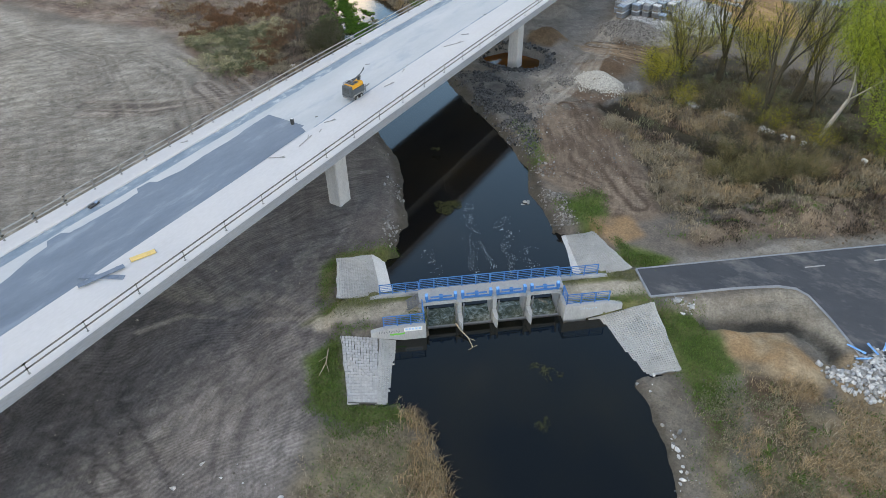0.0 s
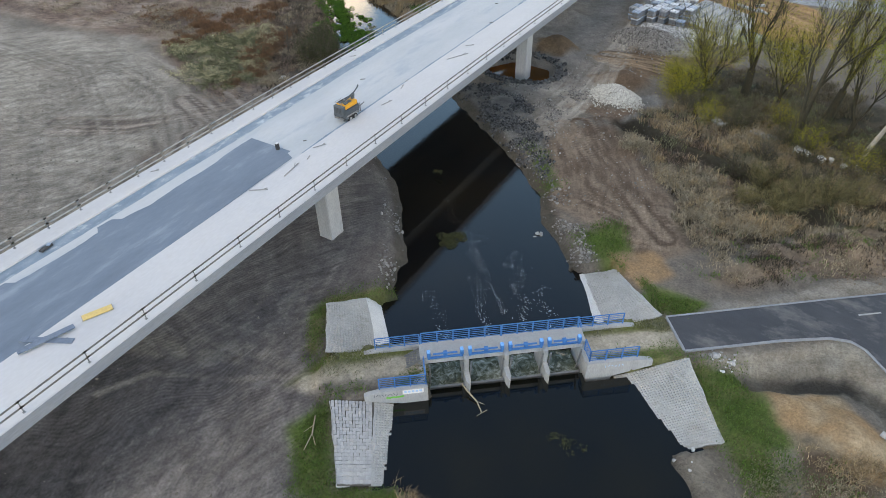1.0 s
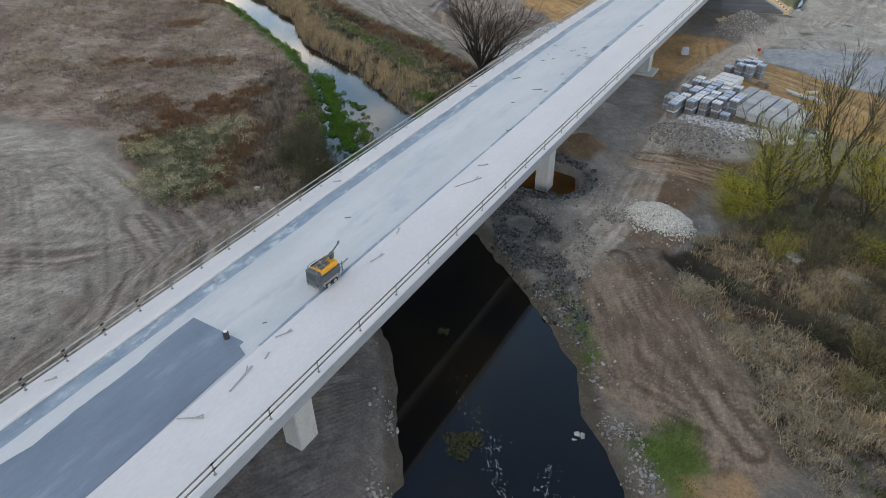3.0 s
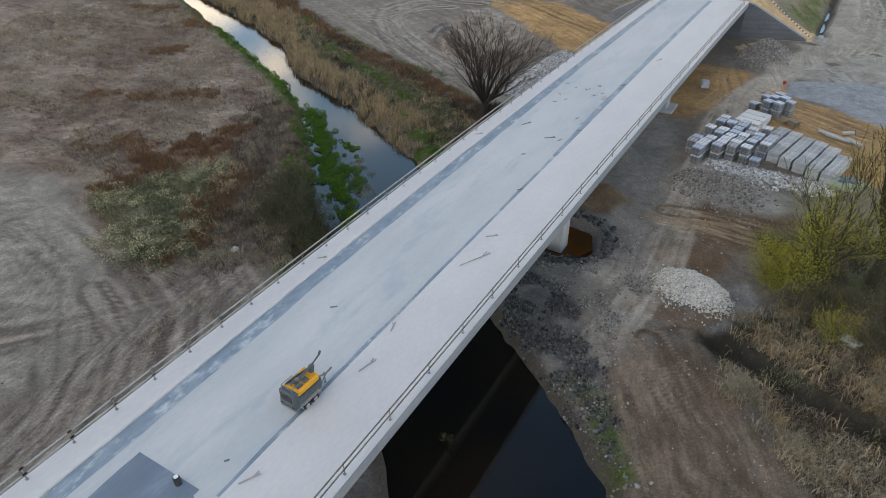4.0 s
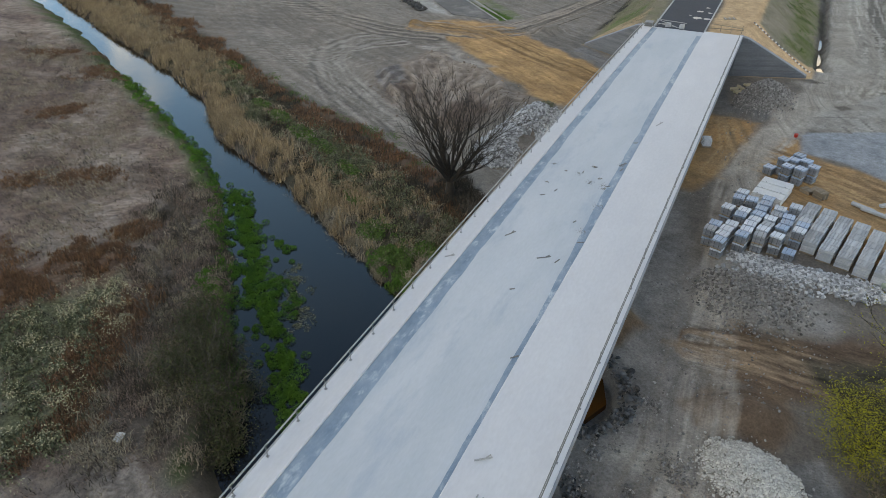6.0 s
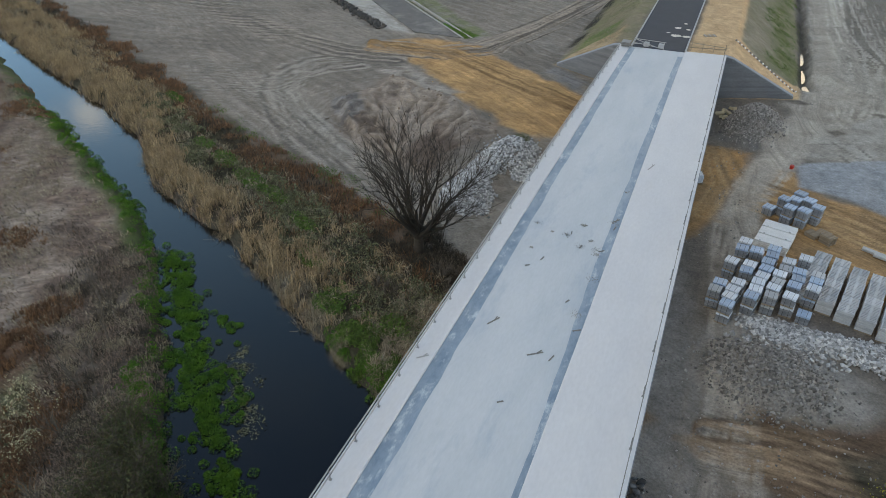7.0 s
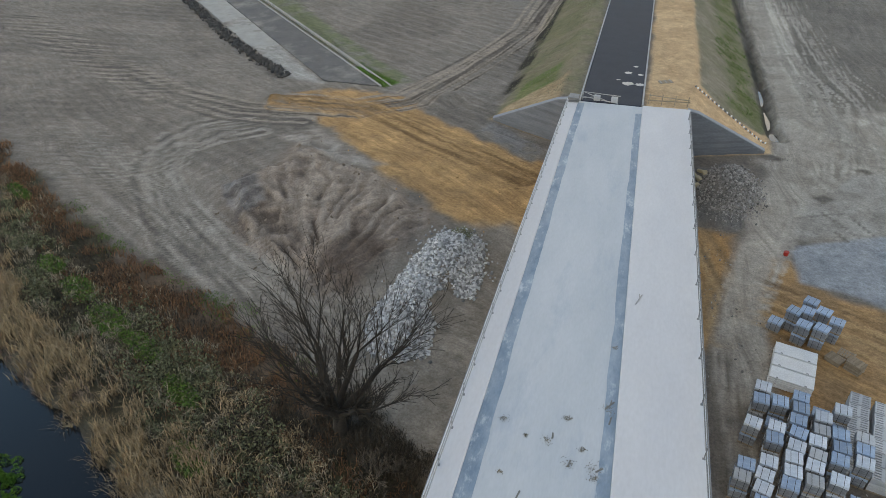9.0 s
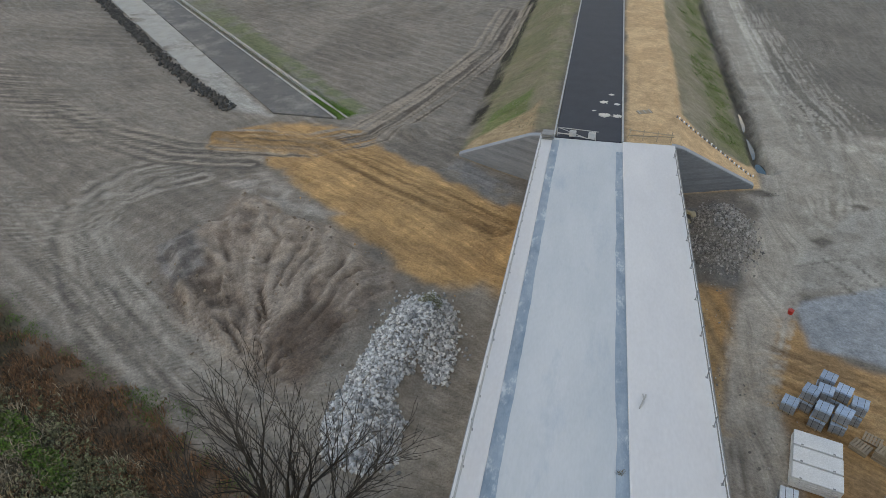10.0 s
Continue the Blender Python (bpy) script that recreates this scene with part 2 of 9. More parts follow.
M_ASPH_NEW = surf("fresh_asphalt", (0.014, 0.020, 0.031), (0.022, 0.028, 0.041), 0.5, 0.75, 0.2, 30.0)
M_BLUE = surf("blue_paint", (0.016, 0.135, 0.38), (0.035, 0.19, 0.46), 3, 0.45, 0.05, 30.0, stain=((0.12, 0.22, 0.38), 4, 0.62, 0.8))
M_BLUE_CAP = surf("light_blue_casing", (0.06, 0.30, 0.72), (0.22, 0.50, 0.82), 3, 0.5, 0.05, 30.0)
M_STEEL = surf("dull_steel", (0.17, 0.175, 0.18), (0.24, 0.245, 0.25), 4, 0.55, 0.05, 40.0, metal=0.3)
M_RAILW = surf("weathered_rail", (0.135, 0.13, 0.122), (0.20, 0.195, 0.185), 3, 0.8, 0.1, 30.0)
M_RAILG = surf("grey_rail", (0.27, 0.27, 0.265), (0.36, 0.36, 0.35), 3, 0.75, 0.1, 30.0)
M_YEL = surf("yellow_bodywork", (0.62, 0.27, 0.015), (0.70, 0.33, 0.03), 3, 0.4, 0.03, 30.0, stain=((0.35, 0.22, 0.10), 3, 0.62, 0.85))
M_GREYB = surf("slate_grey_bodywork", (0.06, 0.075, 0.085), (0.085, 0.10, 0.11), 3, 0.5, 0.03, 30.0)
M_RUB = surf("rubber", (0.02, 0.02, 0.021), (0.035, 0.035, 0.035), 6, 0.85, 0.1, 40.0)
M_SETT = surf("granite_setts", (0.42, 0.425, 0.43), (0.35, 0.355, 0.36), 1.5, 0.85, 0.25, 20.0, rand=0.10)
M_JOINT = surf("dark_joint_mortar", (0.085, 0.083, 0.078), (0.13, 0.125, 0.115), 2.0, 0.95, 0.2, 12.0)
M_APRON = surf("worn_stone_apron", (0.43, 0.435, 0.43), (0.34, 0.345, 0.34), 0.7, 0.9, 0.4, 7.0, stain=((0.20, 0.19, 0.165), 0.8, 0.58, 0.8))
M_STONE = surf("white_cobble", (0.52, 0.525, 0.525), (0.27, 0.275, 0.28), 2, 0.85, 0.2, 14.0, island=0.6)
M_SITE_RUBBLE = surf("brownish_rubble", (0.275, 0.262, 0.248), (0.165, 0.155, 0.146), 2, 0.9, 0.3, 12.0, island=0.55)
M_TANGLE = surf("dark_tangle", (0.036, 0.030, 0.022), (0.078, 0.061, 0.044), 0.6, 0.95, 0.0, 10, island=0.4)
M_SAGE = surf("sage_green_herbs", (0.088, 0.098, 0.048), (0.185, 0.180, 0.110), 0.9, 0.9, 0.0, 10.0, island=0.45)
M_CREAM = surf("cream_herb_heads", (0.42, 0.38, 0.24), (0.28, 0.26, 0.16), 0.9, 0.9, 0.0, 10.0, island=0.4)
M_THICKET = surf("dull_olive_leaves", (0.040, 0.050, 0.018), (0.075, 0.078, 0.034), 0.9, 0.9, 0.0, 10.0, island=0.4)
M_RUBBLE = surf("grey_rubble", (0.30, 0.295, 0.285), (0.20, 0.195, 0.19), 2, 0.9, 0.3, 12.0, island=0.5)
M_RIPRAP = surf("dark_riprap", (0.105, 0.108, 0.112), (0.050, 0.052, 0.055), 2, 0.85, 0.3, 10.0, island=0.75)
M_CHALK = surf("pale_gravel", (0.56, 0.545, 0.505), (0.43, 0.42, 0.39), 3, 0.9, 0.3, 16.0, island=0.3)
M_PAVER = surf("grey_paver", (0.43, 0.45, 0.465), (0.35, 0.368, 0.385), 2, 0.85, 0.15, 16.0, rand=0.16)
M_PAVER_SHADED = surf("shaded_grey_paver", (0.165, 0.18, 0.20), (0.23, 0.245, 0.262), 2, 0.85, 0.15, 16.0, rand=0.16)
M_FILM = surf("pale_plastic_film", (0.42, 0.47, 0.53), (0.54, 0.585, 0.63), 2.5, 0.35, 0.3, 6.0, rand=0.14)
M_FILMB = surf("blue_plastic_film", (0.20, 0.285, 0.40), (0.30, 0.38, 0.475), 2.5, 0.32, 0.3, 6.0, rand=0.2)
M_SLAB = surf("pale_concrete_slab", (0.63, 0.64, 0.64), (0.54, 0.55, 0.555), 1.0, 0.8, 0.1, 10.0, rand=0.06)
M_WOOD = surf("weathered_timber", (0.30, 0.235, 0.165), (0.22, 0.175, 0.13), 3, 0.85, 0.2, 14.0, rand=0.15, streak=(1, 5, 5))
M_YBOARD = surf("yellow_board", (0.72, 0.52, 0.20), (0.64, 0.45, 0.17), 3, 0.7, 0.1, 14.0)
M_BBOARD = surf("blue_grey_board", (0.17, 0.22, 0.29), (0.13, 0.17, 0.225), 3, 0.7, 0.1, 14.0)
M_DARKIT = surf("dark_plastic", (0.03, 0.032, 0.035), (0.05, 0.05, 0.052), 4, 0.6, 0.05, 30.0)
M_WHITE = surf("white_paint", (0.75, 0.75, 0.74), (0.68, 0.68, 0.67), 4, 0.6, 0.05, 20.0)
M_LINE = surf("worn_road_paint", (0.42, 0.43, 0.43), (0.26, 0.27, 0.27), 3, 0.8, 0.05, 20.0)
M_GRAFF = surf("green_spray_paint", (0.10, 0.45, 0.06), (0.14, 0.52, 0.09), 3, 0.7, 0.05, 20.0)
M_GRAFFK = surf("dark_spray_paint", (0.09, 0.10, 0.13), (0.16, 0.17, 0.20), 3, 0.7, 0.05, 20.0)
M_SKYB = surf("light_blue_notice", (0.30, 0.52, 0.75), (0.36, 0.58, 0.80), 3, 0.6, 0.05, 20.0)
M_WILLOW = surf("dark_willow_bark", (0.024, 0.019, 0.015), (0.046, 0.037, 0.029), 3, 0.95, 0.4, 12.0)
M_BARKG = surf("olive_bark", (0.032, 0.029, 0.019), (0.06, 0.053, 0.034), 3, 0.95, 0.4, 12.0)
M_BIRCH = surf("pale_bark", (0.42, 0.39, 0.34), (0.28, 0.255, 0.22), 1.6, 0.9, 0.3, 8.0)
M_TWIG = surf("grey_twigs", (0.085, 0.072, 0.058), (0.125, 0.105, 0.085), 3, 0.95, 0.0, 10.0, island=0.3)
M_STRAW = surf("dry_reed", (0.405, 0.300, 0.182), (0.235, 0.170, 0.104), 0.5, 0.95, 0.0, 10.0, island=0.4)
M_STRAWG = surf("bleached_grass", (0.36, 0.30, 0.215), (0.20, 0.165, 0.118), 0.5, 0.95, 0.0, 10.0, island=0.42)
M_RUSTG = surf("rusty_dock_stems", (0.225, 0.122, 0.064), (0.130, 0.072, 0.045), 0.6, 0.95, 0.0, 10.0, island=0.4)
M_BROWNG = surf("brown_dead_grass", (0.245, 0.178, 0.138), (0.165, 0.120, 0.096), 0.5, 0.95, 0.0, 10.0, island=0.4)
M_OLIVE = surf("grey_green_herbs", (0.125, 0.135, 0.07), (0.22, 0.215, 0.145), 1.2, 0.9, 0.0, 10.0, island=0.42)
M_GREEN = surf("spring_grass", (0.062, 0.125, 0.022), (0.095, 0.15, 0.035), 0.7, 0.9, 0.0, 10.0, island=0.4)
M_LITTER = surf("dead_leaf_litter", (0.10, 0.085, 0.06), (0.16, 0.135, 0.095), 3, 0.9, 0.0, 10.0, island=0.4)
M_LUSH = surf("lush_water_plants", (0.026, 0.095, 0.008), (0.085, 0.195, 0.014), 0.8, 0.8, 0.0, 10.0, island=0.45)
M_LEAF = surf("young_willow_leaves", (0.27, 0.33, 0.03), (0.18, 0.245, 0.026), 0.5, 0.8, 0.0, 10.0, island=0.35)
M_TARP = surf("dark_blue_tarpaulin", (0.045, 0.075, 0.12), (0.09, 0.13, 0.18), 2.0, 0.5, 0.3, 5.0)
M_TARPG = surf("pale_green_sheet", (0.30, 0.34, 0.27), (0.22, 0.26, 0.20), 2.0, 0.6, 0.3, 5.0)
M_SANDST = surf("yellow_sandstone", (0.42, 0.36, 0.235), (0.34, 0.285, 0.19), 2.0, 0.85, 0.3, 10.0)
M_OCHRE = surf("ochre_twigs", (0.20, 0.17, 0.085), (0.145, 0.125, 0.065), 0.8, 0.95, 0.0, 10.0, island=0.35)
M_LEAFY = surf("yellow_green_leaves", (0.33, 0.30, 0.022), (0.225, 0.22, 0.022), 0.5, 0.8, 0.0, 10.0, island=0.35)


def race_material():
    """Churned water: dark green with broken foam."""
    m = bpy.data.materials.new("churned_water")
    m.use_nodes = True
    n, l = m.node_tree.nodes, m.node_tree.links
    b = n["Principled BSDF"]
    b.inputs["Roughness"].default_value = 0.25
    b.inputs["IOR"].default_value = 1.33
    tc = n.new("ShaderNodeTexCoord")
    t = n.new("ShaderNodeTexNoise")
    t.inputs["Scale"].default_value, t.inputs["Detail"].default_value, t.inputs["Roughness"].default_value, t.inputs["Distortion"].default_value = 1.3, 8, 0.72, 1.6
    l.new(tc.outputs["Object"], t.inputs["Vector"])
    r = n.new("ShaderNodeValToRGB")
    r.color_ramp.elements[0].position, r.color_ramp.elements[0].color = 0.32, (0.018, 0.023, 0.016, 1)
    r.color_ramp.elements[1].position, r.color_ramp.elements[1].color = 0.72, (0.50, 0.54, 0.49, 1)
    mid = r.color_ramp.elements.new(0.50)
    mid.color = (0.115, 0.13, 0.088, 1)
    l.new(t.outputs[0], r.inputs[0])
    l.new(r.outputs[0], b.inputs["Base Color"])
    return m


M_RACE = race_material()


# ---- building tools ----
def link_mesh(name, me, material):
    if material:
        me.materials.append(material)
    return new(name, me)


def part(name, bm, material, parent=None, label=""):
    """Links a bmesh as one mesh object, under a thing or a part where one is given."""
    me = bpy.data.meshes.new(name)
    bm.to_mesh(me)
    bm.free()
    ob = link_mesh(name, me, material)
    if parent:
        ob.parent = parent
    return tagged(ob, label)


def thing(name, label, category, group="", kind="", m=None):
    ob = tagged(new(name), label, category, group, kind)
    if m is not None:
        ob.matrix_basis = m
    return ob


def mesh_np(name, verts, faces, material, parent=None):
    """A mesh from numpy arrays: verts n x 3, faces m x 3 or m x 4."""
    me = bpy.data.meshes.new(name)
    k = faces.shape[1]
    me.vertices.add(len(verts))
    me.vertices.foreach_set("co", verts.astype(np.float32).ravel())
    me.loops.add(faces.size)
    me.loops.foreach_set("vertex_index", faces.astype(np.int32).ravel())
    me.polygons.add(len(faces))
    me.polygons.foreach_set("loop_start", np.arange(0, faces.size, k, dtype=np.int32))
    me.update(calc_edges=True)
    me.validate()
    ob = link_mesh(name, me, material)
    if parent:
        ob.parent = parent
    return ob


def box(bm, c, s, rot=0.0, bevel=0.0, tilt=None):
    m = pose(c[0], c[1], c[2], 0, 0, rot)
    if tilt is not None:
        m = m @ pose(0, 0, 0, *tilt)
    made = bmesh.ops.create_cube(bm, size=1.0, matrix=m @ Matrix.Diagonal((s[0], s[1], s[2], 1)))
    if bevel:
        edges = {e for v in made["verts"] for e in v.link_edges}
        bmesh.ops.bevel(bm, geom=list(edges), offset=bevel, segments=1, affect="EDGES")
    return bm


def boxes(*items, bevel=0.0):
    bm = bmesh.new()
    for c, s in items:
        box(bm, c, s, bevel=bevel)
    return bm


def tube(bm, a, b, r, r2=None, n=6):
    a, b = Vector(a), Vector(b)
    d = b - a
    m = Matrix.Translation((a + b) / 2) @ d.to_track_quat("Z", "Y").to_matrix().to_4x4()
    bmesh.ops.create_cone(bm, cap_ends=True, segments=n, radius1=r, radius2=r if r2 is None else r2, depth=d.length, matrix=m)
    return bm


def tubes(*items, n=6):
    bm = bmesh.new()
    for a, b, r in items:
        tube(bm, a, b, r, n=n)
    return bm


def prism(bm, pts, z0, z1):
    """A flat polygon (x, y) given thickness between two heights."""
    low = [bm.verts.new((x, y, z0)) for x, y in pts]
    top = [bm.verts.new((x, y, z1)) for x, y in pts]
    k = len(pts)
    bm.faces.new(top)
    bm.faces.new(low[::-1])
    for i in range(k):
        bm.faces.new((low[i], low[(i + 1) % k], top[(i + 1) % k], top[i]))
    bmesh.ops.recalc_face_normals(bm, faces=bm.faces)
    return bm


def vnoise(x, y, seed=0):
    """Smooth value noise on a lattice, from 0 to 1."""
    xi, yi = np.floor(x), np.floor(y)
    fx, fy = x - xi, y - yi
    fx, fy = fx * fx * (3 - 2 * fx), fy * fy * (3 - 2 * fy)

    def h(a, b):
        v = np.sin(a * 127.1 + b * 311.7 + seed * 74.7) * 43758.5453
        return v - np.floor(v)

    return (h(xi, yi) * (1 - fx) + h(xi + 1, yi) * fx) * (1 - fy) + (h(xi, yi + 1) * (1 - fx) + h(xi + 1, yi + 1) * fx) * fy


def fbm(x, y, size, octaves=4, seed=0):
    """Layered noise about 0, roughly from -1 to 1, whose largest swell is size metres."""
    x, y = np.asarray(x, float), np.asarray(y, float)
    total, amp, norm = np.zeros_like(x), 1.0, 0.0
    for k in range(octaves):
        f = 2.0 ** k / size
        total += amp * (vnoise(x * f + 17.3 * k, y * f - 9.1 * k, seed + k) * 2 - 1)
        norm += amp
        amp *= 0.55
    return total / norm * 1.5


def smooth(a, b, v):
    t = np.clip((v - a) / (b - a), 0, 1)
    return t * t * (3 - 2 * t)


def line_dist(x, y, pts):
    """Distance to a polyline, and the way along it."""
    best, along, run = np.full(np.shape(x), 1e9), np.zeros(np.shape(x)), 0.0
    for (ax, ay), (bx, by) in zip(pts, pts[1:]):
        dx, dy = bx - ax, by - ay
        ll = math.hypot(dx, dy)
        t = np.clip(((x - ax) * dx + (y - ay) * dy) / (ll * ll), 0, 1)
        d = np.hypot(x - ax - t * dx, y - ay - t * dy)
        near = d < best
        best, along = np.where(near, d, best), np.where(near, run + t * ll, along)
        run += ll
    return best, along


def inside(x, y, pts):
    """Signed distance to a polygon, positive inside."""
    d, _ = line_dist(x, y, pts + pts[:1])
    odd = np.zeros(np.shape(x), bool)
    for (ax, ay), (bx, by) in zip(pts, pts[1:] + pts[:1]):
        hit = ((ay > y) != (by > y)) & (x < (bx - ax) * (y - ay) / (by - ay + 1e-12) + ax)
        odd ^= hit
    return np.where(odd, d, -d)


# ---- the lie of the land ----
WATER_UP, WATER_DOWN = -2.3, -2.9
SLUICE = pose(-17.7, 36.95, 0, 0, 0, 38.3)
CU, SU = math.cos(radians(38.3)), math.sin(radians(38.3))


def local(x, y):
    """Plan coordinates along (u) and across (v) the weir."""
    return (x + 17.7) * CU + (y - 36.95) * SU, -(x + 17.7) * SU + (y - 36.95) * CU


def world_xy(u, v):
    return -17.7 + u * CU - v * SU, 36.95 + u * SU + v * CU


BANK_W = [(-25.4, 34.2), (-30.7, 40.0), (-32.0, 43.5), (-35.1, 47.5), (-36.6, 50.0), (-39.3, 53.0), (-44.7, 57.0), (-52.0, 62.5), (-59.0, 67.5),
          (-63.0, 72.0), (-68.0, 79.5), (-75.0, 87.0), (-85.9, 97.6), (-93.6, 103.0), (-106.6, 109.6), (-125.5, 119.0), (-150.0, 131.5), (-230.0, 165.0)]
BANK_E = [(-14.2, 43.2), (-15.6, 45.8), (-17.7, 50.6), (-21.7, 55.2), (-24.6, 60.0), (-29.0, 63.8), (-33.0, 67.0), (-38.0, 71.0), (-44.6, 75.5), (-50.5, 84.0),
          (-54.0, 89.7), (-58.8, 91.5), (-63.8, 94.9), (-71.2, 98.8), (-80.6, 103.6), (-94.4, 108.7), (-98.5, 112.5), (-107.0, 119.0), (-118.5, 124.4), (-150.0, 137.2), (-230.0, 172.0)]
RIVER = BANK_W + BANK_E[::-1]
POOL = [world_xy(-8.3, -2.0), (-19.6, 25.2), (-17.4, 24.6), (-15.0, 22.8), (-12.2, 20.0), (-7.0, 13.0), (4.0, -4.0), (40.0, -60.0), (70.0, -40.0), (22.0, -3.0),
        (4.5, 20.0), (0.6, 27.5), (-0.7, 30.7), (-3.1, 33.7), (-5.0, 35.6), world_xy(8.3, -1.6)]
MOUNDS = [  # x, y, half length, half width, turn, height
    (-25.3, 82.0, 3.9, 2.9, -20, 1.5), (-26.2, 87.3, 3.4, 2.6, 10, 1.3), (-38.0, 93.2, 3.2, 2.4, 20, 1.7), (-41.0, 104.6, 4.0, 2.6, 10, 1.2),
    (-27.4, 101.2, 5.0, 4.6, 15, 1.7), (-30.4, 149.0, 3.9, 7.2, -8, 2.4), (-57.2, 129.2, 3.6, 4.6, 0, 1.9), (-58.6, 123.6, 2.6, 5.0, 0, 1.0), (-58.4, 118.4, 3.2, 4.2, 10, 1.0),
    (-22.0, 107.0, 4.0, 1.7, -5, 0.5), (-93.4, 161.3, 2.6, 1.6, 0, 0.9), (-68.0, 168.0, 5.0, 3.0, 20, 0.9),
    (4.0, 65.0, 7.5, 3.0, 30, 1.2), (-2.5, 57.6, 4.0, 2.2, 30, 0.8), (-2.6, 60.4, 1.8, 1.4, 10, 0.9), (1.6, 60.4, 1.7, 1.2, 40, 0.8), (3.6, 62.8, 1.5, 1.2, 0, 0.8), (-6.0, 56.2, 1.6, 1.1, 20, 0.6), (5.0, 42.6, 3.2, 1.9, -35, 0.9), (1.0, 43.2, 2.2, 1.5, 0, 0.5),
    (-20.0, 71.6, 2.4, 1.8, 0, 0.5), (-13.3, 72.0, 5.0, 1.4, -32, 0.4), (9.6, 44.4, 2.6, 2.0, 20, 0.5)]
DITCH_BRUSH = [(-22.5, 77.2), (-17.3, 74.5), (-12.5, 73.2), (-8.0, 71.5), (-3.5, 68.6), (4.0, 66.0)]
DITCH_ROAD = [(-1.4, 44.6), (1.0, 45.6), (4.4, 47.6), (6.8, 46.8), (8.6, 44.8)]
DITCH_BANK = [(-24.4, 240.0), (-23.9, 194.0), (-23.6, 177.0), (-23.9, 169.5), (-23.2, 166.0)]
DITCH_WEST = [(-58.5, 300.0), (-58.6, 235.0), (-59.8, 172.0)]
SAND_W = [(-92.4, 164.2), (-85.4, 168.0), (-75.1, 167.3), (-66.4, 159.5), (-53.0, 152.5), (-44.0, 147.5), (-40.0, 134.5), (-51.1, 132.6), (-61.9, 138.1), (-69.8, 143.7), (-81.1, 154.2), (-90.3, 160.3)]
EXCAV = [(-86.7, 136.3), (-83.5, 141.5), (-84.0, 149.0), (-80.5, 150.5), (-76.0, 145.0), (-67.8, 142.7), (-60.6, 135.6), (-61.4, 130.0), (-62.6, 121.0), (-67.5, 120.0), (-75.6, 123.2), (-82.5, 128.7)]


def deck_z(y):
    """Height of the bridge's carriageway along its length."""
    return 6.5 - 2.25 * max(0.0, (y - 45.0) / 112.0) ** 2


def embankment(x, y):
    """Height of the road embankment behind the abutment; far below ground elsewhere."""
    top = 4.05
    side = np.maximum(-51.2 - x, x + 34.6)
    h = top - np.maximum(side, 0) * 0.63
    wing = np.where(x < -43, 157.8 + np.maximum(-50.0 - x, 0) * 0.48, 157.8 + np.maximum(x + 35.7, 0) * 0.36)
    return np.where(y > wing, h, -20.0)


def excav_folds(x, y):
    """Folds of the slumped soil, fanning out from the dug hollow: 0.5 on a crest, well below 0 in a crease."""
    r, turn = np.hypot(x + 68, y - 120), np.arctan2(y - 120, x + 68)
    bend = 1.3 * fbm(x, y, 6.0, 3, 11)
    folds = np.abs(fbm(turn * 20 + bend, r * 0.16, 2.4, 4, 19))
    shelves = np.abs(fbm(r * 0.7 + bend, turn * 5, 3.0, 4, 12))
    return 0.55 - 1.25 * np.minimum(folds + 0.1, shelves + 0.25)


def excav_relief(x, y):
    """Heaps, folds and shelves of the turned soil."""
    return 0.35 + 0.9 * fbm(x, y, 9.0, 2, 16) + 0.9 * excav_folds(x, y)


